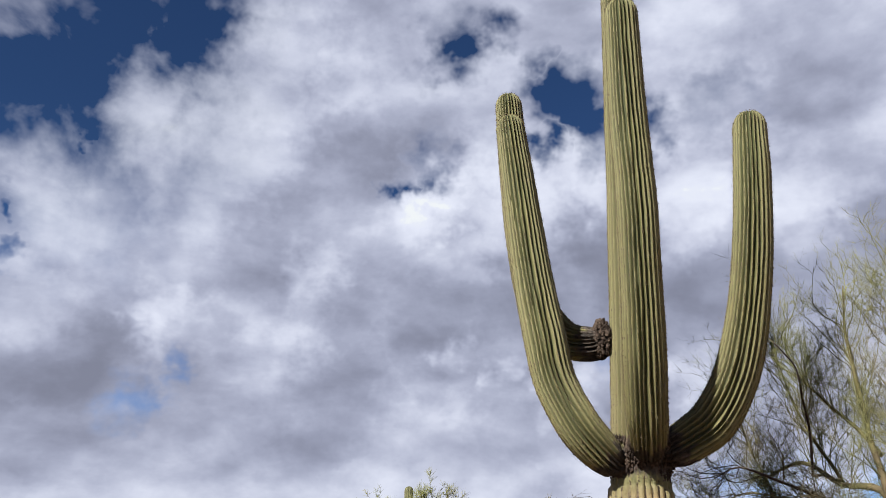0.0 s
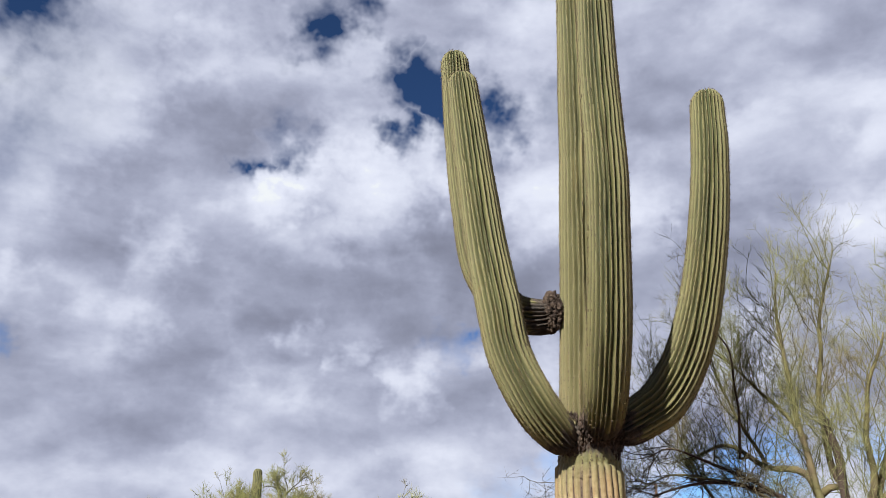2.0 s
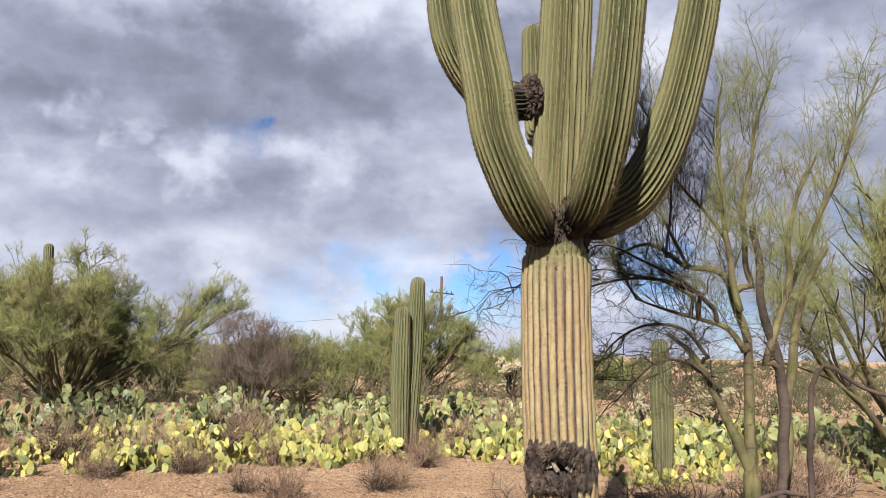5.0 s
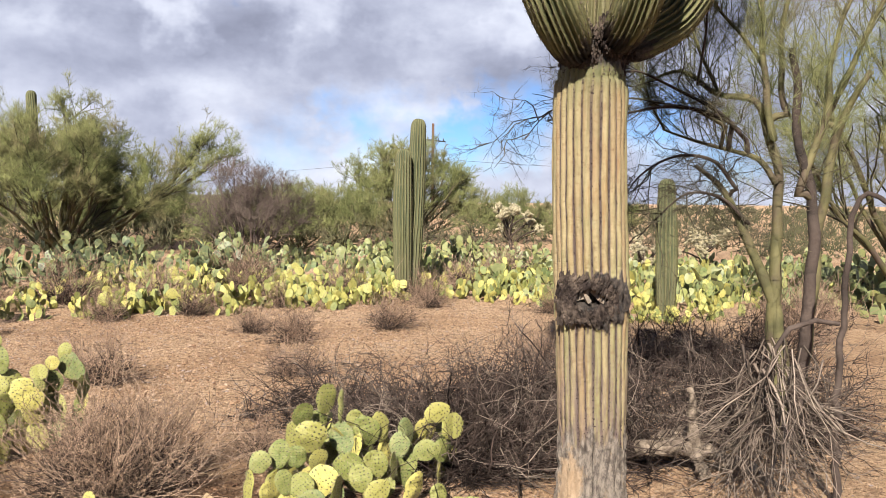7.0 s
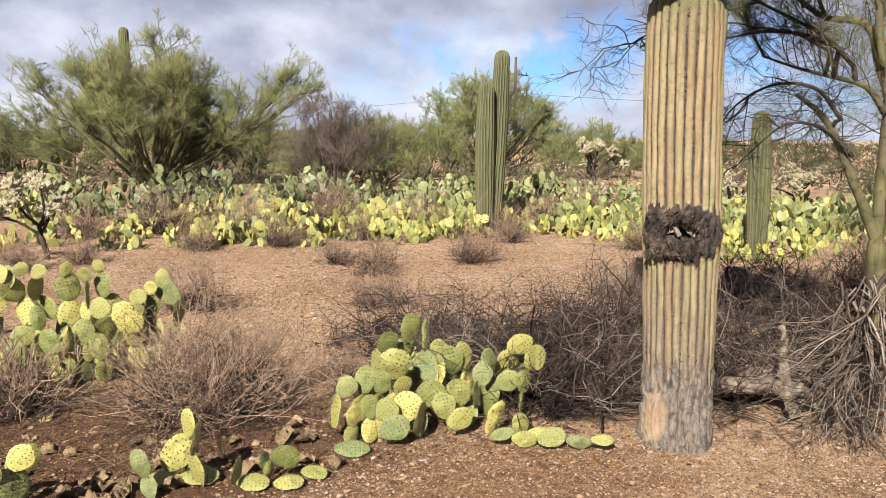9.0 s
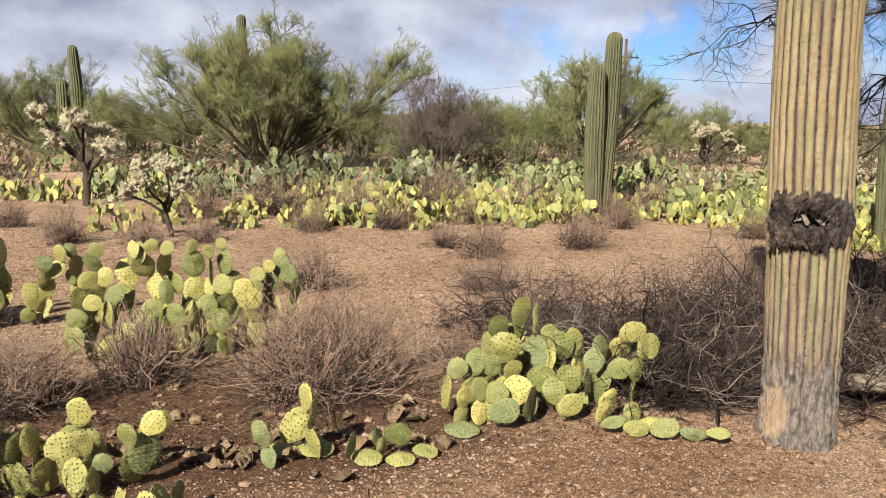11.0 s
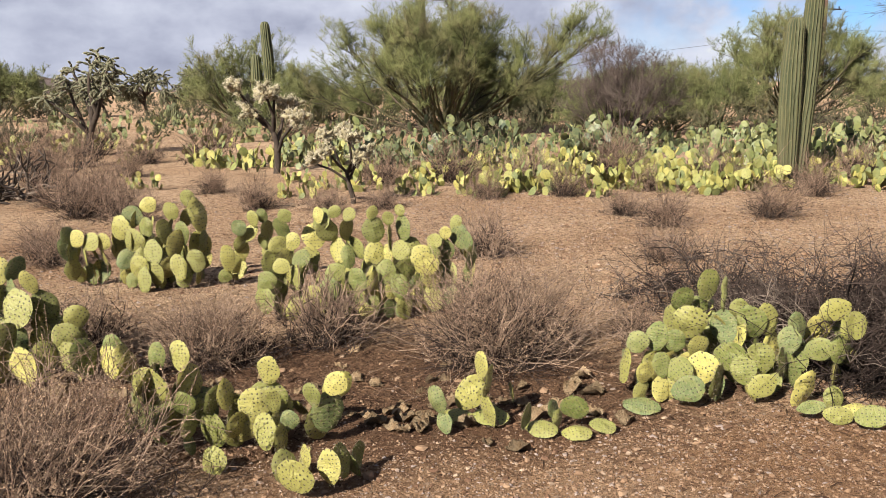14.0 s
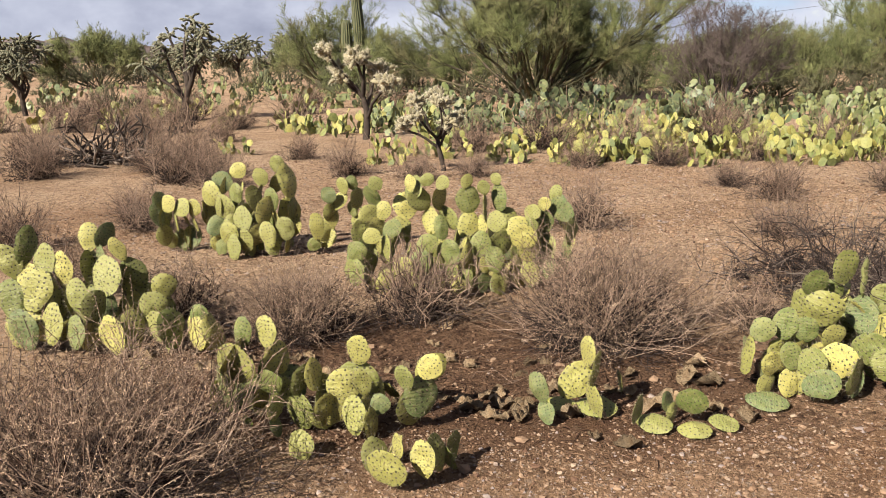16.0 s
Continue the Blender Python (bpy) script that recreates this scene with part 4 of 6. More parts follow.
palo_verde((-0.5, 28.5, 0), 4.9, 7.2, 5, "broad feathery green palo verde over prickly pears", lobes=17, arms=13, sprays=8, twigs=12, twig_r=0.0050, twig_len=0.42, low=0.30, up=0.85,
           extra=[(4.2, -1.2, 3.5, 0.9), (3.5, -0.8, 2.6, 1.0), (4.6, -1.6, 2.9, 0.7), (-3.9, 0.8, 1.9, 1.2), (-3.0, 0.6, 2.7, 1.1), (-4.6, 1.0, 1.4, 0.9), (2.6, -1.5, 1.9, 1.0)])
palo_verde((12.9, 32.5, 0), 4.3, 7.0, 6, "rounded yellow-green palo verde behind the twin saguaro", lobes=14, arms=12, sprays=8, twigs=12, twig_r=0.0056, twig_len=0.40, low=0.28, up=0.8,
           extra=[(4.2, -1.6, 1.6, 0.9), (-3.2, 1.2, 1.5, 0.8)])
palo_verde((-8.9, 38.9, 0), 4.2, 7.0, 7, "open yellowish palo verde round a saguaro pair", lobes=11, arms=8, sprays=6, twigs=9, twig_r=0.0064, twig_len=0.45, low=0.30)
palo_verde((-23.6, 46.5, 0), 3.2, 7.0, 8, "low green palo verde far out in the scrub", lobes=10, arms=9, sprays=7, twigs=9, twig_r=0.010, twig_len=0.5, low=0.3)
palo_verde((3.6, 21.8, 0), 2.75, 3.4, 9, "bare purplish twiggy bush among prickly pears", lobes=12, arms=8, sprays=6, twigs=6, twig_r=0.0034, twig_len=0.34, low=0.3,
           name="bare_bush", bark=M_PURPLE, twig_mat=M_PURPLE, category="bush")
for sx, sy, sh, sw, ss in ((6.4, 27.0, 2.1, 3.6, 10), (15.8, 29.0, 2.1, 4.6, 12), (4.2, 26.0, 1.9, 3.4, 15), (18.5, 27.0, 1.9, 4.5, 16), (-6.5, 33.0, 1.7, 4.0, 17), (9.0, 29.5, 2.2, 4.0, 18)):
    desert_shrub = palo_verde((sx, sy, 0), sh, sw, ss, "dense dull green shrub in the far hedge", lobes=10, arms=8, sprays=6, twigs=7, twig_r=0.006, twig_len=0.32, low=0.25,
               name="desert_shrub", category="bush")
for sx, sy, ss, turn in ((1.6, 33.5, 0.95, 20), (-3.0, 34.5, 1.0, 80), (4.2, 36.5, 1.1, 140), (-6.2, 38.0, 1.1, 200), (7.8, 37.0, 1.1, 260), (0.4, 41.0, 1.2, 310), (11.0, 41.0, 1.2, 40), (-10.5, 43.0, 1.2, 100)):
    copy_thing(desert_shrub, pose(sx, sy, 0, 0, 0, turn) @ Matrix.Scale(ss, 4))
LIMBS_LOW = [
    [(2.97, 5.17, -0.06, 0.065), (2.94, 5.17, 0.40, 0.058), (2.90, 5.16, 0.81, 0.052), (2.86, 5.21, 1.04, 0.045), (2.78, 5.29, 1.30, 0.037), (2.70, 5.38, 1.55, 0.030), (2.64, 5.45, 1.73, 0.023), (2.53, 5.55, 1.86, 0.016)],
    [(2.96, 5.18, -0.06, 0.065), (2.93, 5.18, 0.40, 0.058), (2.89, 5.18, 0.82, 0.052), (2.89, 5.19, 1.26, 0.046), (2.89, 5.18, 1.55, 0.040), (2.87, 5.20, 1.95, 0.034), (2.78, 5.29, 2.27, 0.028), (2.62, 5.47, 2.33, 0.022), (2.44, 5.64, 2.49, 0.016), (2.23, 5.83, 2.39, 0.010)],
    [(2.84, 5.17, 1.75, 0.026), (2.76, 5.25, 1.90, 0.021), (2.66, 5.35, 1.95, 0.017), (2.49, 5.52, 2.02, 0.012), (2.34, 5.67, 2.10, 0.008)],
]
LIMBS_HIGH = [
    [(2.96, 5.08, -0.06, 0.059), (2.92, 5.01, 0.40, 0.052), (2.89, 4.95, 0.86, 0.047), (2.90, 4.93, 1.21, 0.043), (2.90, 4.93, 1.59, 0.038), (2.85, 4.99, 1.91, 0.034), (2.83, 5.02, 2.25, 0.030), (2.82, 5.02, 2.58, 0.026)],
    [(2.99, 5.08, -0.06, 0.055), (2.97, 5.02, 0.40, 0.050), (2.94, 4.96, 0.89, 0.044), (2.97, 4.93, 1.39, 0.038), (2.99, 4.89, 1.90, 0.032), (3.04, 4.83, 2.17, 0.027), (3.11, 4.73, 2.42, 0.021)],
    [(2.77, 5.13, 2.02, 0.029), (2.73, 5.18, 2.47, 0.023), (2.71, 5.20, 2.79, 0.018), (2.69, 5.21, 3.21, 0.012), (2.73, 5.18, 3.60, 0.006)],
    [(2.93, 5.18, 2.19, 0.026), (2.89, 5.22, 2.65, 0.021), (2.94, 5.16, 3.04, 0.016), (2.98, 5.12, 3.39, 0.011), (3.04, 5.05, 3.66, 0.006)],
]
LIMBS_SIDE = [
    [(2.62, 5.47, 2.33, 0.016), (2.51, 5.55, 2.62, 0.012), (2.43, 5.60, 2.95, 0.009), (2.38, 5.65, 3.33, 0.005)],
    [(2.34, 5.67, 2.10, 0.011), (2.23, 5.75, 2.38, 0.009), (2.15, 5.80, 2.67, 0.007), (2.12, 5.83, 2.97, 0.004)],
    [(2.82, 4.99, 1.67, 0.031), (2.94, 4.87, 2.17, 0.025), (2.93, 4.87, 2.46, 0.019), (2.99, 4.80, 2.79, 0.014), (3.06, 4.71, 3.07, 0.008)],
    [(3.00, 4.95, 2.10, 0.026), (3.10, 4.81, 2.54, 0.021), (3.21, 4.68, 2.89, 0.016), (3.28, 4.57, 3.25, 0.011), (3.35, 4.47, 3.54, 0.006)],
    [(2.80, 5.24, 2.49, 0.018), (2.70, 5.34, 2.69, 0.015), (2.61, 5.43, 2.85, 0.011), (2.49, 5.54, 3.06, 0.008), (2.35, 5.67, 3.20, 0.004)],
    [(2.54, 5.29, 2.10, 0.016), (2.41, 5.42, 2.21, 0.013), (2.27, 5.54, 2.25, 0.010), (2.07, 5.71, 2.29, 0.007), (1.86, 5.87, 2.17, 0.004)],
]
LIMBS_DROOP = [
    [(2.64, 5.33, 2.13, 0.021), (2.48, 5.33, 2.17, 0.018), (2.26, 5.42, 2.22, 0.014), (2.06, 5.54, 2.20, 0.010), (1.87, 5.64, 2.12, 0.007), (1.84, 5.68, 1.97, 0.004)],
    [(2.68, 5.33, 1.70, 0.017), (2.52, 5.36, 1.88, 0.015), (2.28, 5.46, 1.91, 0.011), (2.09, 5.59, 1.78, 0.007), (1.98, 5.67, 1.59, 0.004)],
    [(2.71, 5.28, 2.02, 0.018), (2.51, 5.32, 2.18, 0.015), (2.23, 5.43, 2.33, 0.011), (1.99, 5.54, 2.44, 0.007), (1.86, 5.62, 2.38, 0.004)],
    [(2.71, 5.28, 1.48, 0.015), (2.56, 5.37, 1.65, 0.012), (2.36, 5.46, 1.67, 0.009), (2.19, 5.57, 1.51, 0.006), (2.10, 5.63, 1.37, 0.004)],
    [(2.45, 5.47, 2.38, 0.011), (2.38, 5.33, 2.97, 0.008), (2.28, 5.31, 3.17, 0.006), (2.16, 5.35, 3.35, 0.005), (2.09, 5.37, 3.53, 0.003)],
    [(1.90, 5.62, 2.14, 0.006), (1.58, 5.66, 2.22, 0.004), (1.32, 5.60, 2.12, 0.003), (1.16, 5.55, 1.98, 0.002)],
]
DEAD_ARCH = [
    [(2.37, 4.31, 0.63, 0.035), (2.38, 4.30, 1.03, 0.032), (2.39, 4.28, 1.54, 0.028), (2.44, 4.22, 1.67, 0.025), (2.53, 4.10, 1.56, 0.021), (2.63, 3.96, 1.51, 0.018)],
]
LOGS = [
    [(1.75, 5.16, 0.15, 0.060), (2.04, 5.03, 0.15, 0.057), (2.31, 4.89, 0.05, 0.053), (2.32, 4.58, -0.04, 0.050)],
    [(2.03, 4.90, 0.02, 0.050), (2.05, 5.02, 0.20, 0.042), (2.08, 5.07, 0.39, 0.033), (2.10, 5.12, 0.51, 0.025)],
    [(2.04, 5.31, 0.12, 0.070), (2.54, 5.38, 0.08, 0.065), (2.67, 5.09, 0.03, 0.060)],
]



def arching_palo_verde():
    base = (3.0, 5.15, 0.0)
    top = thing("palo_verde", base, "open multi-stemmed palo verde with crooked yellow-green limbs", "tree")
    rng = random.Random(31)
    crown, branches = Acc(), Acc()
    b, joints = Vector(base), []
    limbs = [("low", r) for r in LIMBS_LOW] + [("high", r) for r in LIMBS_HIGH] + [("side", r) for r in LIMBS_SIDE] + [("droop", r) for r in LIMBS_DROOP]
    for n, (sort, rows) in enumerate(limbs):
        name = "trunk" if n in (0, 1, 3, 4) else "limb"
        mat = M_PV_DARK if n == 3 or sort == "droop" else M_PV_BARK
        s = spline(rows, 0.05)
        acc = Acc()
        pts = [Vector(q[:3]) - b + Vector((noise.noise((q[2] * 3.5, n, 0.5)), noise.noise((q[2] * 3.5, n, 7.5)), 0)) * 0.03 for q in s]
        thick = [max(q[3] * 0.85, 0.003) * (1 + rng.uniform(-0.07, 0.07)) for q in s]
        if name == "limb":
            near = min(joints, key=lambda v: (v - pts[0]).length + max(0.0, v.z - pts[0].z))
            pts, thick = [near, near.lerp(pts[0], 0.5) + Vector((0, 0, 0.02))] + pts, [thick[0] * 1.1, thick[0]] + thick
        joints += pts[len(pts) // 3:]
        acc.tube(pts, thick, 10, cap=True)
        part(name, acc.mesh(name, [mat]), top, "dark peeling bark" if mat is M_PV_DARK else "")
        count = 16 if n in (0, 3, 4) else {"low": 22, "high": 38, "side": 30, "droop": 18}[sort]
        if rows[0][0] < 2.0:
            count = 15
        first = 0.65 if n in (0, 1, 3, 4) else 0.2
        for _ in range(count):
            f = rng.uniform(first, 1.0)
            k = min(len(pts) - 2, int(f * (len(pts) - 1)))
            p = pts[k]
            d = (pts[k + 1] - pts[k]).normalized()
            dark = sort == "droop" and rows[-1][2] < 3.0 or p.z < 1.85
            climb = rng.uniform(-0.7, 0.6) if dark else rng.uniform(0.3, 1.7)
            d1 = (d * 0.6 + Vector((rng.gauss(0, 0.6), rng.gauss(0, 0.6), climb))).normalized()
            q, d2 = wander(rng, p, d1, rng.uniform(0.22, 0.56), 6, 0.32 if dark else 0.24, -0.03 if dark else 0.09)
            keep = branches if dark else crown
            keep.tube(q, taper(0.0042 if dark else 0.0034, 0.0016, 7), 4)
            for m in range(7):
                g = rng.uniform(0.15, 1.0) * 6
                j = min(5, int(g))
                s0 = q[j].lerp(q[j + 1], g - j)
                d3 = (d2 * 0.6 + Vector((rng.gauss(0, 0.7), rng.gauss(0, 0.7), rng.uniform(-0.6, 0.4) if dark else rng.uniform(-0.1, 1.0)))).normalized()
                w, d4 = wander(rng, s0, d3, rng.uniform(0.09, 0.24), 3, 0.30)
                keep.tube(w, taper(0.0022 if dark else 0.0016, 0.0010, 4), 3)
                lift = Vector((0, 0, -0.1 if dark else 0.45))
                r = 0.0011 if dark else 0.0009
                tuft(keep, rng, w[3], d4 + lift, 3 if dark else 4, 0.13, r, spread=0.6)
                tuft(keep, rng, w[1], d4 + lift, 2 if dark else 3, 0.12, r, spread=0.75)
    part("branchwork", branches.mesh("branchwork", [M_PV_BRANCH]), top, "dark bare drooping twigs", kind="stuff")
    part("crown", crown.mesh("crown", [M_PV_NEAR]), top, "fine grey-green twigs", kind="stuff")


arching_palo_verde()
palo_verde((10.2, 8.6, 0), 5.2, 5.6, 14, "feathery green palo verde with dense fine twigs", lobes=11, arms=10, sprays=8, twigs=12, twig_r=0.0026, twig_len=0.40, low=0.34)


# ---- chollas ----
def cholla(at, height, spread, seed, label, chain=False, ends=14, fuzz=70, joint_r=0.045):
    rng = random.Random(seed)
    top = thing("cholla", at, label, "cholla cactus")
    wood, joints, spine = Acc(), Acc(), Acc()
    tips = []
    trunk, d = wander(rng, Vector((0, 0, -0.04)), Vector((rng.gauss(0, 0.15), rng.gauss(0, 0.1), 1)), height * 0.42, 4, 0.14)
    wood.tube(trunk, taper(height * 0.034, height * 0.026, 5), 7)
    for i in range(ends):
        a = rng.uniform(0, 2 * math.pi)
        s = trunk[rng.choice((2, 3, 4, 4))]
        d1 = Vector((math.cos(a) * spread, math.sin(a) * spread, rng.uniform(0.5, 1.4)))
        pts, d2 = wander(rng, s, d1, height * rng.uniform(0.30, 0.58), 5, 0.20, 0.05)
        wood.tube(pts, taper(height * 0.020, height * 0.011, 6), 5)
        tips.append((pts[-1], d2))
        if not chain:
            tips.append((pts[-1] + Vector((rng.gauss(0, 0.08), rng.gauss(0, 0.08), rng.gauss(0, 0.06))) * height * 0.5, (d2 + Vector((rng.gauss(0, 0.8), rng.gauss(0, 0.8), 0.3))).normalized()))
        if chain and rng.random() < 0.7:
            tips.append((pts[-2], (d2 + Vector((rng.gauss(0, 0.7), rng.gauss(0, 0.7), 0.2))).normalized()))
    for p, d in tips:
        for _ in range(rng.randint(9, 13) if chain else rng.randint(16, 22)):
            w = (d * 0.7 + Vector((rng.gauss(0, 0.75), rng.gauss(0, 0.75), rng.gauss(-0.2 if chain else 0.15, 0.6)))).normalized()
            q = p - w * joint_r * rng.uniform(0, 1.5)
            for _ in range(3 if chain else rng.choice((1, 2, 2))):
                l = joint_r * (rng.uniform(2.4, 4.0) if chain else rng.uniform(1.7, 3.0))
                e = q + w * l
                joints.tube([q, q.lerp(e, 0.3), q.lerp(e, 0.8), e], [joint_r * g for g in (0.4, 0.74, 0.68, 0.15)], 5 if at[1] < 24 else 4, cap=at[1] < 20)
                for _ in range(fuzz // 2):
                    t = rng.random()
                    o = Vector((rng.gauss(0, 1), rng.gauss(0, 1), rng.gauss(0, 1))).normalized()
                    spine.spike(q.lerp(e, t) + o * joint_r * 0.55, o + w * 0.4, joint_r * rng.uniform(0.6, 1.3), joint_r * 0.075)
                q = e
                w = (w + Vector((rng.gauss(0, 0.4), rng.gauss(0, 0.4), -0.45 if chain else rng.gauss(0, 0.3)))).normalized()
    part("trunk", wood.mesh("trunk", [M_CHOLLA_WOOD]), top, "black-brown woody stems", kind="stuff")
    part("joint_cover", joints.mesh("joint_cover", [M_CHAIN_JOINT if chain else M_CHOLLA_JOINT]), top, "hanging chains of joints" if chain else "", kind="stuff")
    part("spine_cover", spine.mesh("spine_cover", [M_CHOLLA_SPINE], False), top, "cream spines", kind="stuff")
    return top


cholla((-4.1, 17.1, 0), 1.95, 0.75, 41, "cream-spined jumping cholla on a dark stem", ends=6, fuzz=64, joint_r=0.056)
cholla((-2.35, 12.7, 0), 1.12, 1.15, 42, "low spreading cholla with cream tips and dark stems", ends=7, fuzz=50, joint_r=0.034)
cholla((-9.5, 21.9, 0), 2.75, 0.34, 43, "tall chain-fruit cholla with black stems and drooping joints", True, ends=11, fuzz=30, joint_r=0.040)
cholla((-15.4, 25.1, 0), 2.3, 0.6, 44, "dark chain-fruit cholla with drooping joints", True, ends=11, fuzz=22, joint_r=0.042)
cholla((11.3, 21.8, 0), 1.7, 0.7, 45, "pale cholla with a dark broken trunk", False, ends=12, fuzz=30, joint_r=0.045)
cholla((10.2, 15.0, 0), 1.05, 0.9, 46, "low cream cholla behind the palo verde", False, ends=11, fuzz=36, joint_r=0.035)
cholla((12.6, 15.5, 0), 1.3, 0.9, 49, "low cream cholla behind the palo verde", False, ends=11, fuzz=24, joint_r=0.043)
far_cholla = cholla((-18.0, 54.0, 0), 3.2, 0.8, 47, "dark chain-fruit cholla far out in the scrub", True, ends=14, fuzz=12, joint_r=0.075)
tagged(far_cholla, group="distant chollas")
for cx, cy, cs, ct in ((-20.2, 53.2, 0.9, 40), (-15.6, 54.5, 1.0, 110), (-22.6, 56.0, 0.85, 200), (-13.4, 57.5, 0.8, 300), (-26.5, 44.0, 1.0, 70)):
    copy_thing(far_cholla, pose(cx, cy, 0, 0, 0, ct) @ Matrix.Scale(cs, 4))


# ---- prickly pears ----
def pad_mesh(seed, spiny, fine=2):
    """A flat oval pad, 1 high, standing on its narrow end."""
    rng = random.Random(seed)
    acc = Acc()
    rows, cols = (6, 16) if spiny else (fine, 11)
    wide, bow = rng.uniform(0.35, 0.45), rng.uniform(-0.13, 0.13)
    grid = []
    for s in (-1, 1):
        for i in range(rows + 1):
            t = i / rows
            for j in range(cols):
                a = 2 * math.pi * j / cols
                ox = math.sin(a) * wide * (0.82 + 0.18 * (1 + math.cos(a + math.pi)) / 2)
                oz = 0.5 - math.cos(a) * 0.5
                cx, cz = 0.0, 0.55
                x, z = cx + (ox - cx) * t, cz + (oz - cz) * t
                x += 0.075 * noise.noise((seed, z * 2.6, x * 2.6)) * t
                z += 0.05 * noise.noise((seed + 7.5, z * 2.4, x * 2.4)) * t * min(1.0, z * 2)
                y = s * 0.045 * math.sqrt(max(0.0, 1 - t * t)) + bow * (x * x * 4 + (z - 0.5) ** 2) + 0.06 * noise.noise((seed + 3.3, z * 3.2, x * 3.2))
                grid.append(Vector((x, y, z)))
    acc.v = grid
    per = (rows + 1) * cols
    for s in (0, 1):
        for i in range(rows):
            for j in range(cols):
                a, b = s * per + i * cols + j, s * per + i * cols + (j + 1) % cols
                f = (a, b, b + cols, a + cols)
                acc.f.append(f if s == 0 else f[::-1])
                acc.m.append(0)
    if spiny:
        for gx in range(-4, 5):
            for gz in range(10):
                x, z = (gx + (gz % 2) * 0.5) * 0.115, 0.04 + gz * 0.103
                x, z = x + rng.gauss(0, 0.01), z + rng.gauss(0, 0.01)
                q = math.sqrt((x / (wide * 0.95)) ** 2 + ((z - 0.5) / 0.49) ** 2)
                if q > 0.97:
                    continue
                for s in (-1, 1):
                    p = Vector((x, s * 0.045 * math.sqrt(1 - q * q) + bow * (x * x * 4 + (z - 0.5) ** 2) + 0.06 * noise.noise((seed + 3.3, z * 3.2, x * 3.2)), z))
                    for _ in range(2):
                        acc.spike(p, Vector((rng.gauss(0, 0.6), s, rng.gauss(-0.3, 0.6))), rng.uniform(0.06, 0.15), 0.006, 1)
        for j in range(26):
            a = 2 * math.pi * (j + 0.5) / 26
            p = Vector((math.sin(a) * wide * 0.95, bow * 0.5, 0.5 - math.cos(a) * 0.49))
            if p.z > 0.12:
                acc.spike(p, Vector((math.sin(a), rng.gauss(0, 0.3), -math.cos(a))), rng.uniform(0.06, 0.13), 0.006, 1)
    return acc.mesh("pad", [M_PAD, M_PAD_SPINE])


PADS_NEAR = [pad_mesh(100 + i, True) for i in range(9)]
PADS_FAR = [pad_mesh(120 + i, False) for i in range(6)]


def dead_pad_mesh(seed):
    """A shrivelled, curled pad."""
    me = pad_mesh(seed, False, 5)
    for v in me.vertices:
        c = v.co
        wide = noise.noise((c.x * 3.0, c.z * 3.0, seed)) * 0.30 + noise.noise((c.x * 8.0, c.z * 8.0, seed + 3.0)) * 0.09
        v.co = Vector((c.x * (0.75 + 0.3 * noise.noise((c.z * 4.0, seed, 1.0))), c.y * 1.3 + wide + 0.5 * c.x * c.x, c.z * 0.95))
    me.materials[0] = M_PAD_DEAD
    return me


PADS_DEAD = [dead_pad_mesh(140 + i) for i in range(5)]


def set_pad(parent, me, p, size, wide, yaw, tilt, roll):
    """A pad on its narrow end at p. yaw: where its face looks; tilt: how far it leans; roll: how far it turns in its own plane."""
    ob = part("pad", me, parent)
    ob.matrix_basis = pose(*p, 0, 0, yaw) @ pose(0, 0, 0, tilt, 0, 0) @ pose(0, 0, 0, 0, roll, 0) @ Matrix.Diagonal((size * wide, size, size, 1))
    return ob


def pad_point(ob, a, reach=0.94):
    """A place on the rim of a pad, a degrees from its top."""
    t = radians(a)
    return ob.matrix_basis @ Vector((math.sin(t) * 0.40 * reach, 0, 0.5 + math.cos(t) * 0.5 * reach))


def pear_cluster(at, n, size, radius, seed, label, near=False, group="", levels=3, upright=0.6, dead=0.05, face=None):
    rng = random.Random(seed)
    top = thing("prickly_pear", (at[0], at[1], rise(*at)), label, "prickly pear cactus", group)
    meshes = PADS_NEAR if near else PADS_FAR
    made, level = [], []
    first = max(2, int(n * 0.38))
    for i in range(first):
        a, r = rng.uniform(0, 2 * math.pi), radius * math.sqrt(rng.random())
        yaw = rng.uniform(-110, 110) if face is None else rng.gauss(face, 40)
        ob = set_pad(top, rng.choice(PADS_DEAD) if rng.random() < dead else rng.choice(meshes), (math.cos(a) * r, math.sin(a) * r, -0.02), size * rng.uniform(0.8, 1.15), rng.uniform(0.85, 1.1),
                     yaw, rng.gauss(0, 24), rng.gauss(0, 26))
        made.append((ob, 0, yaw))
    while len(made) < n:
        ob, lv, yaw = rng.choice(made)
        if lv >= levels:
            continue
        p = pad_point(ob, rng.uniform(-70, 70))
        if p.z < size * 0.2:
            continue
        y2 = yaw + rng.gauss(0, 50)
        e = set_pad(top, rng.choice(meshes), p, size * rng.uniform(0.65, 1.05), rng.uniform(0.85, 1.15), y2, rng.gauss(0, 24), rng.gauss(0, 40 - 12 * upright))
        made.append((e, lv + 1, y2))
    return top


HEDGE = "prickly pear hedge"
rng = random.Random(77)
hedge_kinds = []
for i in range(6):
    hedge_kinds.append(pear_cluster((0.2 + 0.9 * i, 13.4 + (i % 3) * 0.4), 36, 0.175, 0.46, 200 + i, "dense yellow-green prickly pear clump in the hedge", group=HEDGE, levels=3))
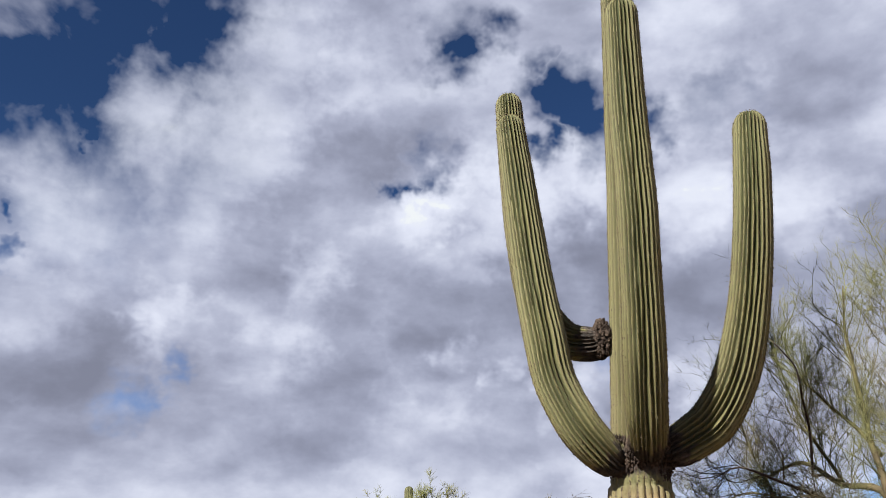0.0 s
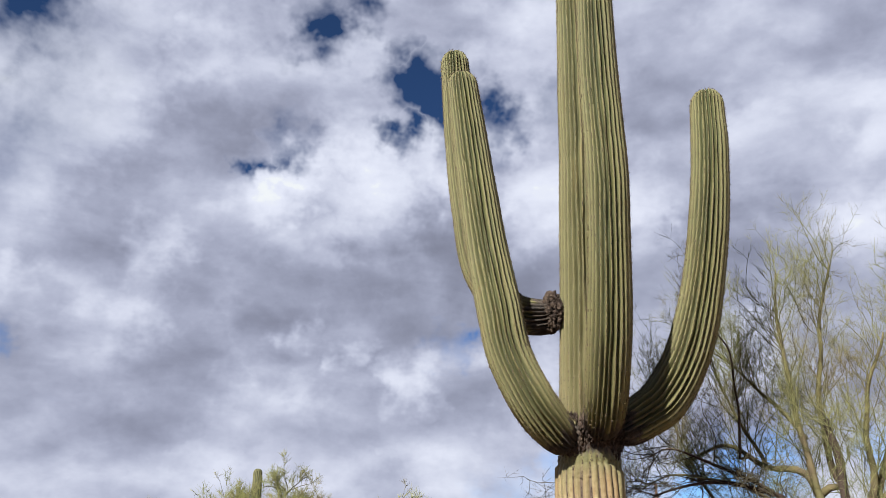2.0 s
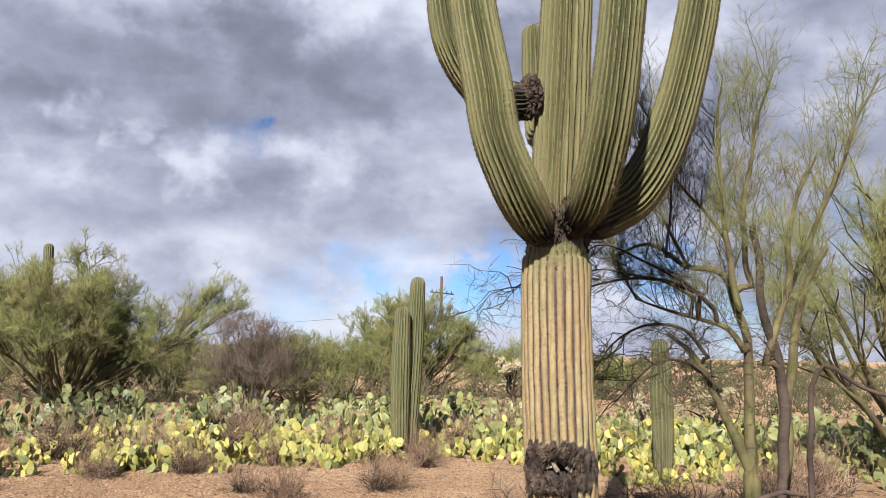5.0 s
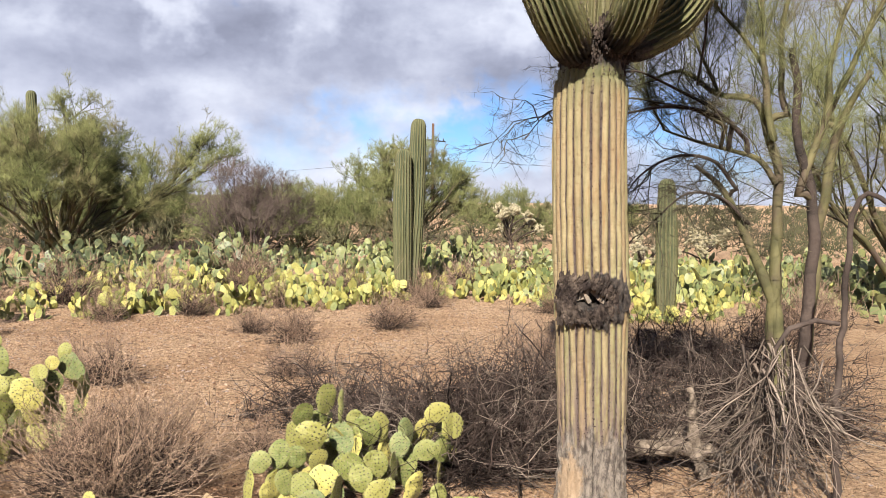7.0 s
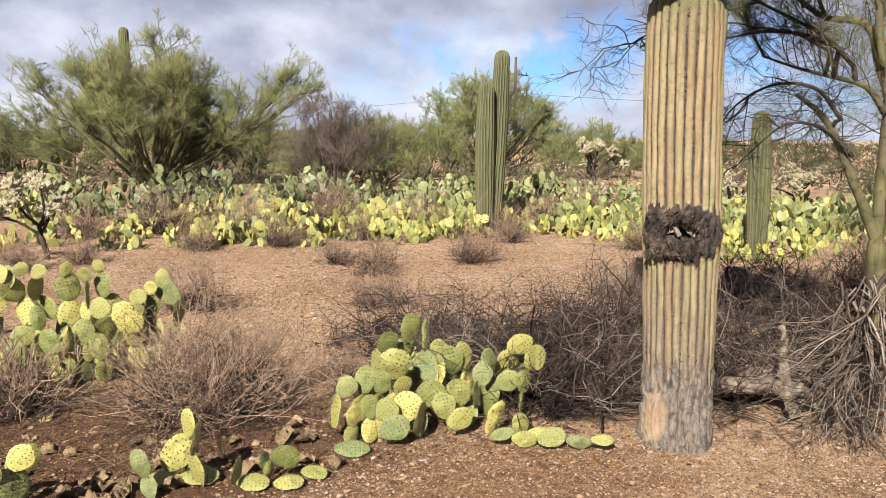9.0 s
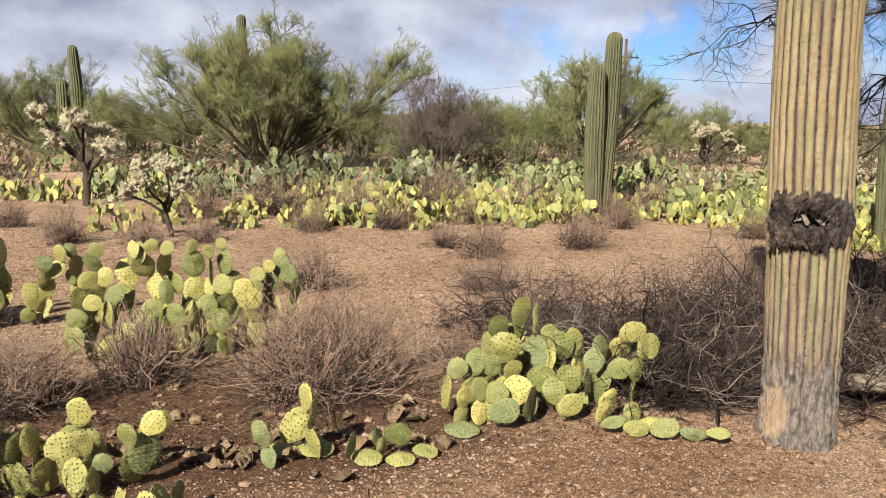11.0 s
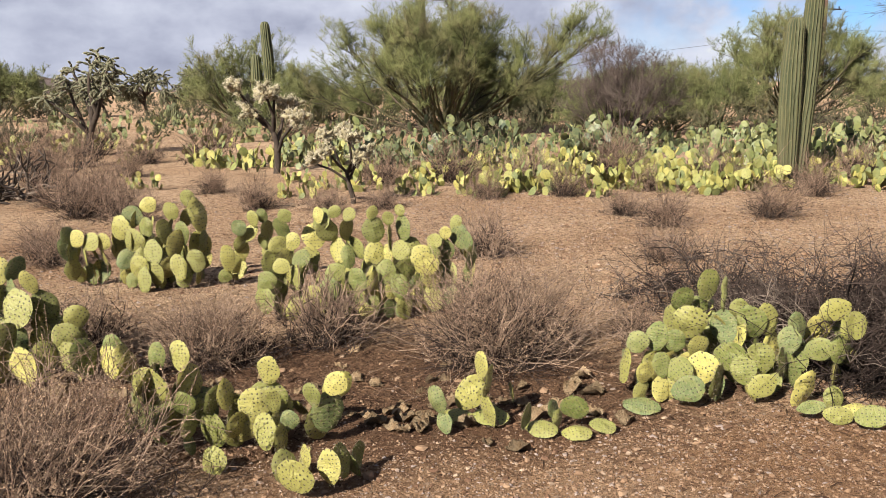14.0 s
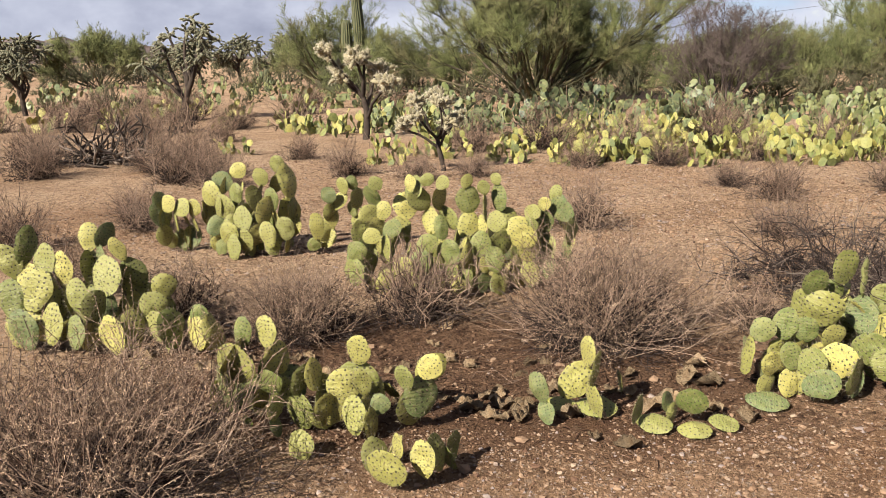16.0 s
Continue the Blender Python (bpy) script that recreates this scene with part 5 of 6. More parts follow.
# the hedge in front of the trees: a front row and the mass behind it
for i in range(58):
    if i < 20:
        px, py = -0.7 + i * 0.30 + rng.uniform(-0.2, 0.2), 13.1 + rng.uniform(-0.2, 1.0)
        if 3.6 < px < 5.2:
            py += 1.0
    else:
        px, py = rng.uniform(-3.0, 8.5), rng.uniform(14.2, 17.2)
    copy_thing(hedge_kinds[i % 6], pose(px, py, rise(px, py), 0, 0, rng.uniform(-25, 25)) @ Matrix.Scale(rng.uniform(0.72, 1.05) * (1.15 if py > 15 else 0.9), 4))


def thicket(name, places, label, seed, size=0.185, each=24, mat=None, levels=3):
    """Pads joined into one mass, too many to count."""
    rng = random.Random(seed)
    shapes = [(np.array([v.co[:] for v in me.vertices]), [tuple(q.vertices) for q in me.polygons]) for me in PADS_FAR]
    verts, faces, total = [], [], 0
    for px, py, s in places:
        spots = [(px + rng.gauss(0, 0.42) * s, py + rng.gauss(0, 0.42) * s, 0.0, 0) for _ in range(each // (levels - 1))]
        while len(spots) < each:
            x0, y0, z0, lv = rng.choice(spots)
            if lv < levels and rng.random() < math.exp(-((x0 - px) ** 2 + (y0 - py) ** 2) / (0.5 * s * s)) + 0.15:
                spots.append((x0 + rng.gauss(0, 0.09) * s, y0 + rng.gauss(0, 0.06) * s, z0 + size * s * rng.uniform(0.5, 0.9), lv + 1))
        for x0, y0, z0, lv in spots:
            v, f = rng.choice(shapes)
            g = size * s * rng.uniform(0.75, 1.15)
            m = np.array(pose(0, 0, 0, rng.gauss(0, 22), rng.gauss(0, 30), rng.uniform(-100, 100)).to_3x3())
            verts.append((v * g) @ m.T + np.array((x0, y0, z0 - 0.02)))
            faces += [tuple(i + total for i in q) for q in f]
            total += len(v)
    me = bpy.data.meshes.new(name)
    me.from_pydata(np.vstack(verts).tolist(), [], faces)
    me.polygons.foreach_set("use_smooth", [True] * len(faces))
    me.materials.append(mat or M_PAD_MASS)
    tagged(new(name, me), label, "prickly pear cactus", kind="stuff")


for px, py, s in ((6.0, 12.3, 0.8), (6.9, 12.6, 0.95), (7.6, 11.6, 0.9), (8.6, 11.2, 0.9), (9.0, 13.2, 1.1), (8.0, 13.4, 1.1), (9.8, 11.9, 1.0), (10.6, 12.8, 1.1), (7.2, 13.6, 1.1), (11.4, 13.6, 1.2), (10.4, 10.6, 0.9),
                  (5.9, 10.0, 0.55), (6.2, 9.75, 0.6), (6.9, 9.8, 0.6)):
    copy_thing(hedge_kinds[int(px * 5 + py * 7) % 6], pose(px, py, rise(px, py), 0, 0, rng.uniform(-25, 25)) @ Matrix.Scale(s, 4))
thicket("prickly_pear_thicket", [(rng.uniform(-4.2, 11.5), rng.uniform(17.5, 25.0), rng.uniform(0.85, 1.25)) for _ in range(60)],
        "thicket of grey-green and yellow prickly pears under the trees", 240)
for px, py, s in ((5.0, 13.4, 0.8), (6.2, 13.9, 1.0), (6.9, 14.3, 1.1), (7.6, 14.0, 1.0), (8.3, 14.8, 1.15), (5.6, 15.2, 1.2), (6.4, 11.0, 0.8), (7.0, 10.9, 0.8), (8.2, 12.6, 1.1), (9.2, 12.2, 1.1),
                  (9.8, 13.6, 1.2), (11.0, 14.6, 1.2), (-1.5, 13.5, 0.75), (-3.2, 13.5, 0.7), (-5.9, 14.8, 0.7), (-5.2, 18.4, 1.2), (-5.7, 18.8, 1.1), (-4.6, 18.9, 1.1), (-2.9, 17.4, 0.9), (-3.6, 15.6, 0.6)):
    copy_thing(hedge_kinds[int(px * 7 + py * 3) % 6], pose(px, py, rise(px, py), 0, 0, rng.uniform(-50, 50)) @ Matrix.Scale(s, 4))
for px, py, s in ((5.4, 12.7, 0.85), (5.75, 12.3, 0.8), (6.0, 13.3, 1.0), (6.6, 14.2, 1.1), (7.0, 15.0, 1.15), (6.35, 9.95, 0.6), (6.8, 10.7, 0.75), (7.6, 11.2, 0.9), (8.4, 11.9, 1.0),
                  (9.2, 12.7, 1.1), (8.1, 10.8, 0.85), (9.0, 11.4, 0.95), (10.0, 12.2, 1.05), (11.0, 13.3, 1.15), (9.4, 10.9, 0.9), (7.3, 10.2, 0.65), (8.6, 10.2, 0.8), (10.9, 11.7, 1.0)):
    copy_thing(hedge_kinds[int(px * 9 + py * 5) % 6], pose(px, py, rise(px, py), 0, 0, rng.uniform(0, 50)) @ Matrix.Scale(s, 4))
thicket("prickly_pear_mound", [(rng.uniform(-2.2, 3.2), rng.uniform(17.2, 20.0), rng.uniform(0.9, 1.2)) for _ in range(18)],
        "tall blue-green prickly pears coloured dark for the palo verde's shade", 243, 0.195, 46, M_PAD_BLUE_SHADE, 5)
thicket("prickly_pear_mound", [(rng.uniform(3.9, 7.4), rng.uniform(15.6, 17.4), rng.uniform(0.9, 1.2)) for _ in range(14)],
        "tall pale green prickly pears behind the twin saguaro", 244, 0.20, 46, None, 5)
thicket("prickly_pear_field", [(-1.5 + math.sin(q) * d, 1.5 + math.cos(q) * d, rng.uniform(0.9, 1.2)) for q, d in ((radians(rng.uniform(31, 62)), rng.uniform(13.5, 22)) for _ in range(84))],
        "broad field of yellow-green prickly pears behind the saguaro", 242, 0.2, 22)
far_kind = pear_cluster((-9.0, 24.0), 16, 0.23, 0.6, 230, "pale green prickly pear scattered over the flat", group="scattered prickly pears", levels=2)
for i in range(15):
    px, py = rng.uniform(-15, -3.0), rng.uniform(18.5, 27)
    copy_thing(far_kind, pose(px, py, rise(px, py), 0, 0, rng.uniform(-30, 30)) @ Matrix.Scale(rng.uniform(0.8, 1.3), 4))
thicket("distant_prickly_pears", [(rng.uniform(-24, -3), rng.uniform(26, 44), rng.uniform(0.9, 1.4)) for _ in range(60)],
        "pale prickly pears dotted over the far flat", 241, 0.24, 14)

NEAR = "foreground prickly pears"
PEAR_A = [
    (-0.00, 5.72, 0.51, 0.178, 0.86, 6, 10, 4),
    (-0.15, 5.67, 0.45, 0.134, 1.13, 6, 14, 16),
    (-0.14, 5.57, 0.35, 0.190, 1.20, -22, 14, 28),
    (-0.32, 5.52, 0.30, 0.149, 1.06, -22, -9, 5),
    (-0.24, 5.49, 0.28, 0.120, 1.12, -17, 3, -1),
    (-0.43, 5.49, 0.28, 0.119, 1.20, -22, -6, 48),
    (-0.42, 5.38, 0.16, 0.120, 1.08, 14, 9, -8),
    (-0.33, 5.40, 0.19, 0.127, 1.13, 9, -8, -12),
    (-0.25, 5.38, 0.17, 0.129, 1.20, -22, -12, 49),
    (-0.13, 5.39, 0.17, 0.163, 1.20, -22, -6, 58),
    (-0.23, 5.30, 0.10, 0.160, 1.20, -22, -4, 62),
    (-0.08, 5.33, 0.12, 0.174, 1.20, 49, 7, 62),
]
PEAR_A_2 = [
    (-0.13, 5.47, 0.26, 0.120, 1.12, 4, 15, 16),
    (0.08, 5.68, 0.47, 0.189, 0.68, 48, -2, 14),
    (0.07, 5.37, 0.16, 0.151, 1.14, -22, -4, -13),
    (0.02, 5.43, 0.21, 0.166, 1.20, -28, 7, 49),
    (0.17, 5.42, 0.20, 0.173, 0.98, -22, 11, -6),
    (0.14, 5.31, 0.10, 0.143, 1.20, -13, 1, 44),
    (0.13, 5.61, 0.40, 0.136, 1.03, -25, 15, 7),
    (0.18, 5.56, 0.35, 0.187, 1.08, -22, 12, -17),
    (0.26, 5.57, 0.36, 0.168, 1.07, 8, -2, -17),
    (0.34, 5.48, 0.27, 0.146, 1.08, -28, -11, 3),
    (0.41, 5.54, 0.33, 0.148, 1.08, 16, -6, -11),
    (0.33, 5.27, 0.09, 0.214, 0.91, 15, 14, 9),
]
PEAR_A_3 = [
    (0.45, 5.22, 0.06, 0.133, 1.03, -12, 3, -6),
    (0.63, 5.60, 0.39, 0.156, 1.16, -23, 9, 55),
    (0.69, 5.53, 0.32, 0.168, 1.20, 12, -11, 56),
    (0.48, 5.45, 0.23, 0.139, 1.20, -24, -2, 61),
    (0.58, 5.44, 0.22, 0.132, 1.08, 14, -2, 4),
    (0.27, 5.40, 0.19, 0.144, 1.05, 51, -3, 15),
    (0.53, 5.14, 0.03, 0.153, 0.85, -8, -62, 96),
]
PEAR_ROW = [
    (-1.45, 5.10, 0.16, 0.137, 0.81, -22, 3, -16),
    (-1.35, 5.22, 0.03, 0.161, 0.85, -2, -62, 100),
    (-1.20, 5.20, 0.03, 0.180, 0.85, -9, -62, 90),
    (-1.05, 5.05, 0.09, 0.131, 1.20, 61, 6, 53),
    (-0.98, 5.06, 0.03, 0.148, 0.85, -1, -62, 100),
    (-0.83, 5.07, 0.12, 0.132, 1.16, -22, 15, 63),
    (-0.83, 5.00, 0.03, 0.137, 0.85, -2, -62, 89),
    (-0.70, 5.06, 0.03, 0.121, 0.85, -0, -62, 104),
    (-0.46, 5.28, 0.03, 0.179, 0.85, -3, -62, 98),
    (-1.24, 5.18, 0.29, 0.147, 0.90, -52, 7, 10),
    (-1.21, 5.14, 0.23, 0.156, 0.90, 62, 8, 9),
    (-1.90, 5.14, 0.23, 0.152, 1.20, 17, 8, 37),
]
PEAR_B = [
    (-1.25, 7.13, 0.63, 0.116, 0.98, -22, -7, 16),
    (-1.32, 7.09, 0.57, 0.100, 1.13, -22, 10, 13),
    (-1.40, 7.06, 0.52, 0.114, 1.20, -15, -4, 39),
    (-1.41, 7.02, 0.44, 0.114, 1.10, 3, -2, 0),
    (-1.46, 6.98, 0.38, 0.175, 1.20, -12, 14, 37),
    (-1.63, 7.03, 0.47, 0.134, 1.20, -22, -7, 42),
    (-1.73, 6.95, 0.34, 0.174, 1.06, -7, -2, 13),
    (-1.81, 6.91, 0.27, 0.188, 0.73, 49, 15, -6),
    (-1.98, 7.01, 0.44, 0.160, 0.87, 11, -4, -5),
    (-1.92, 6.92, 0.29, 0.174, 0.95, -22, -0, -15),
    (-2.11, 6.90, 0.24, 0.174, 1.20, -22, 2, 49),
    (-2.22, 6.88, 0.21, 0.150, 1.20, -14, 3, 61),
]
PEAR_B_2 = [
    (-1.99, 6.82, 0.11, 0.150, 0.82, -16, 16, 13),
    (-1.88, 6.82, 0.11, 0.127, 1.20, -22, 5, 34),
    (-1.64, 6.90, 0.25, 0.169, 0.87, 7, -7, -11),
    (-2.42, 7.17, 0.70, 0.121, 1.20, -22, 15, 53),
    (-2.19, 7.17, 0.70, 0.117, 0.98, -22, -9, -12),
    (-2.08, 7.18, 0.72, 0.103, 1.20, -6, 3, 62),
    (-1.98, 7.17, 0.70, 0.111, 1.20, -22, 7, 42),
    (-1.63, 7.18, 0.72, 0.085, 1.11, -19, 8, -15),
    (-1.71, 7.15, 0.67, 0.108, 1.05, -12, 15, -5),
    (-1.82, 7.17, 0.71, 0.101, 1.13, 12, 7, 13),
    (-2.46, 7.07, 0.52, 0.136, 1.20, 16, 3, 47),
    (-2.36, 7.07, 0.54, 0.136, 1.20, -22, 2, 38),
]
PEAR_B_3 = [
    (-2.43, 6.98, 0.39, 0.127, 1.20, -15, -2, 61),
    (-2.52, 6.93, 0.30, 0.135, 1.20, -9, 4, 32),
    (-2.30, 7.01, 0.43, 0.135, 1.20, -6, -8, 46),
    (-1.50, 7.01, 0.44, 0.151, 1.20, -6, -6, 41),
    (-2.14, 6.83, 0.13, 0.131, 1.05, -24, 11, -13),
    (-2.07, 6.96, 0.34, 0.150, 1.20, -10, -3, 51),
]
PEAR_C = [
    (-3.68, 8.23, 0.65, 0.149, 1.20, -3, -3, 60),
    (-3.80, 8.18, 0.57, 0.171, 1.20, -2, 0, 59),
    (-3.69, 8.14, 0.47, 0.192, 0.85, -22, 1, 17),
    (-3.49, 8.20, 0.60, 0.153, 1.07, -10, 12, 7),
    (-3.36, 8.24, 0.69, 0.153, 0.99, -1, 9, -12),
    (-3.27, 8.18, 0.57, 0.284, 0.90, 55, -11, -7),
    (-3.53, 8.12, 0.44, 0.214, 0.98, 57, -9, -8),
    (-3.39, 8.12, 0.43, 0.199, 0.93, -15, 10, -2),
    (-3.89, 8.14, 0.48, 0.213, 1.20, -27, 3, 57),
    (-3.77, 8.09, 0.38, 0.211, 1.20, -22, 10, 37),
    (-3.61, 8.04, 0.29, 0.214, 1.08, -16, -8, -9),
    (-3.43, 8.07, 0.35, 0.236, 0.88, 54, 5, 18),
]
PEAR_C_2 = [
    (-3.71, 7.99, 0.19, 0.209, 1.20, -22, 9, 50),
    (-3.40, 7.99, 0.18, 0.211, 0.87, 7, -4, -14),
    (-3.66, 7.93, 0.09, 0.212, 0.87, -22, -4, 1),
    (-4.22, 8.10, 0.41, 0.162, 1.20, -22, -2, 46),
    (-4.11, 8.09, 0.38, 0.172, 1.20, -22, -11, 54),
    (-4.01, 8.09, 0.38, 0.160, 1.20, -22, 14, 36),
    (-4.30, 8.12, 0.44, 0.141, 1.20, 61, -12, 59),
    (-3.27, 8.01, 0.22, 0.196, 0.93, -2, 8, -3),
    (-3.02, 8.02, 0.24, 0.231, 0.63, -6, 14, 5),
    (-2.94, 8.13, 0.46, 0.140, 1.14, -10, 12, -4),
    (-2.83, 8.16, 0.53, 0.140, 1.14, -22, 11, -11),
    (-2.76, 8.17, 0.55, 0.121, 1.03, 10, 7, -16),
]
PEAR_C_3 = [
    (-3.58, 7.97, 0.14, 0.188, 1.10, -15, 10, -2),
]
PEAR_D = [
    (-4.15, 6.03, 0.56, 0.221, 0.79, 56, 1, 15),
    (-4.03, 5.99, 0.48, 0.201, 0.89, -13, -8, -0),
    (-3.81, 6.05, 0.60, 0.158, 0.91, 9, -10, 3),
    (-3.72, 6.06, 0.61, 0.144, 1.16, 58, 10, 35),
    (-3.64, 6.02, 0.54, 0.145, 0.87, 5, 15, -17),
    (-3.68, 5.95, 0.41, 0.213, 1.15, -22, -11, 18),
    (-3.93, 5.97, 0.44, 0.218, 0.85, -18, 6, 12),
    (-4.06, 5.92, 0.34, 0.234, 1.05, 5, -8, 16),
    (-4.19, 5.90, 0.30, 0.210, 0.98, 14, -8, -7),
    (-3.84, 5.91, 0.33, 0.163, 1.12, -9, -7, 4),
    (-3.95, 5.84, 0.18, 0.230, 0.91, -22, -9, 4),
    (-3.82, 5.82, 0.14, 0.181, 1.05, -22, -10, -4),
]
PEAR_D_2 = [
    (-3.73, 5.88, 0.26, 0.193, 0.85, 48, 13, 3),
    (-3.61, 5.81, 0.13, 0.228, 1.05, -22, 5, -2),
    (-3.52, 5.83, 0.15, 0.220, 0.90, 48, -2, -0),
    (-4.10, 5.83, 0.15, 0.233, 1.05, -2, 7, -7),
    (-3.42, 5.89, 0.27, 0.145, 1.20, 15, 3, 37),
    (-3.31, 5.83, 0.16, 0.216, 1.15, 62, -5, -10),
    (-3.37, 5.93, 0.36, 0.144, 1.20, 17, 11, 37),
    (-3.17, 5.86, 0.23, 0.108, 1.20, -7, -1, 58),
    (-3.09, 5.82, 0.15, 0.182, 0.77, 56, -2, -13),
    (-4.23, 5.99, 0.48, 0.205, 0.91, 12, 2, -17),
]
PEAR_E = [
    (-2.56, 5.02, 0.43, 0.138, 1.14, -22, 1, -2),
    (-2.66, 5.02, 0.43, 0.139, 0.95, -23, 3, 17),
    (-2.68, 4.97, 0.31, 0.192, 1.20, -22, 12, 47),
    (-2.54, 4.95, 0.24, 0.133, 1.20, -22, 10, 61),
    (-2.41, 4.95, 0.25, 0.140, 1.07, 55, 14, 9),
    (-2.36, 4.96, 0.27, 0.145, 0.90, 51, -1, -10),
    (-2.18, 5.00, 0.36, 0.143, 1.09, -22, 10, 15),
    (-2.24, 4.94, 0.22, 0.161, 1.00, 5, -2, -4),
    (-2.16, 4.95, 0.24, 0.138, 0.74, 1, 15, -7),
    (-2.31, 4.91, 0.15, 0.136, 1.10, 49, 16, -5),
    (-2.19, 4.90, 0.12, 0.160, 1.03, -22, -11, -12),
    (-2.12, 4.89, 0.09, 0.151, 0.89, 64, 2, -11),
]
PEAR_E_2 = [
    (-2.09, 4.92, 0.16, 0.092, 1.20, -12, -0, 51),
    (-1.99, 4.95, 0.26, 0.120, 1.05, -22, 14, -7),
    (-1.89, 4.97, 0.30, 0.117, 1.20, -7, -7, 39),
    (-2.01, 4.50, 0.11, 0.158, 1.20, -22, 12, 51),
    (-1.98, 4.60, 0.14, 0.116, 0.90, -55, 3, 13),
    (-1.88, 4.55, 0.12, 0.144, 0.92, -22, -4, -8),
    (-1.84, 4.60, 0.12, 0.146, 0.90, 61, -11, -10),
    (-2.38, 4.75, 0.06, 0.132, 1.20, -25, -11, 38),
    (-2.51, 4.91, 0.15, 0.113, 1.20, 61, -8, 43),
]


def pear_of(rows, at, label, seed, grow=1.02):
    """A prickly pear from rows of (x, y, z of the pad's middle, height, width, yaw, tilt, roll), with the older pads that carry them."""
    rng = random.Random(seed)
    top = thing("prickly_pear", (*at, rise(*at)), label, "prickly pear cactus", NEAR)
    b = top.matrix_basis.translation
    inner = []
    for x, y, z, size, wide, yaw, tilt, roll in rows:
        if z > 0.10 and abs(roll) < 75 and rng.random() < 0.7:
            inner.append((x + rng.gauss(0, 0.07), y + rng.uniform(0.05, 0.17), max(0.08, z * rng.uniform(0.35, 0.9)), size * rng.uniform(0.85, 1.1), rng.uniform(0.9, 1.15),
                          rng.uniform(-95, 95), rng.gauss(0, 18), rng.gauss(0, 28)))
    for x, y, z, size, wide, yaw, tilt, roll in list(rows) + inner:
        size *= grow
        ob = set_pad(top, rng.choice(PADS_NEAR), (0, 0, 0), size, wide, yaw, tilt, roll)
        ob.matrix_basis.translation = Vector((x, y, z)) - b - ob.matrix_basis.to_3x3() @ Vector((0, 0, 0.5))
        foot = ob.matrix_basis.translation
        for _ in range(3):
            if foot.z < 0.09 or abs(roll) > 75:
                break
            l = min(max(foot.z * 1.05, 0.10), 0.19)
            under = set_pad(top, rng.choice(PADS_NEAR), (0, 0, 0), l, rng.uniform(0.9, 1.2), yaw + rng.gauss(20, 45), rng.gauss(4, 12), rng.gauss(0, 26))
            tip = under.matrix_basis.to_3x3() @ Vector((0, 0, 0.93))
            under.matrix_basis.translation = foot - tip + Vector((0, 0.012, 0))
            foot = under.matrix_basis.translation
    return top


pear_of(PEAR_A + PEAR_A_2 + PEAR_A_3, (0.1, 5.4), "yellow-green spiny prickly pear clump beside the dead brush", 301)
pear_of(PEAR_ROW, (-1.0, 5.1), "sprawling prickly pear with pads lying on the soil", 302)
pear_of(PEAR_B + PEAR_B_2 + PEAR_B_3, (-1.9, 6.95), "tall yellow-green prickly pear growing through dry shrubs", 303)
pear_of(PEAR_C + PEAR_C_2 + PEAR_C_3, (-3.5, 8.0), "upright green prickly pear clump on open gravel", 304)
pear_of(PEAR_D + PEAR_D_2, (-3.7, 5.85), "green shaded prickly pear clump behind dry brush", 305)
pear_of(PEAR_E + PEAR_E_2, (-2.2, 4.85), "small yellow-green prickly pear with spiny pads", 306)


def lying_chain():
    top = thing("prickly_pear", (0.33, 5.08, rise(0.33, 5.08)), "row of yellow-green prickly pear pads lying on red soil", "prickly pear cactus", NEAR)
    for i, (dx, dy, size, tilt) in enumerate(((-0.10, 0.06, 0.13, -20), (0.0, 0.01, 0.14, -10), (0.12, -0.04, 0.15, -32), (0.25, -0.11, 0.145, -8), (0.37, -0.15, 0.12, -38))):
        set_pad(top, PADS_NEAR[(i * 2 + 1) % 9], (dx, dy, 0.055), size, 0.66 + 0.1 * (i % 3), -22 + 14 * (i % 2), tilt, (74, 96, 82, 101, 88)[i])


lying_chain()


def fallen_pads():
    rng = random.Random(66)
    for i in range(76):
        x, y = (rng.gauss(-1.3, 0.62), rng.gauss(5.45, 0.25)) if i % 3 else (rng.gauss(-2.5, 0.7), rng.gauss(5.75, 0.3))
        s = rng.uniform(0.07, 0.15)
        ob = new("dead_pad", PADS_DEAD[i % 5])
        ob.matrix_basis = pose(x, y, rise(x, y) + 0.015, rng.uniform(72, 106), rng.uniform(-20, 20), rng.uniform(0, 360)) @ Matrix.Diagonal((s, s * 1.3, s, 1))
        tagged(ob, "shrivelled brown dead cactus pad lying on soil", "dead cactus pad", "dead pads")


fallen_pads()


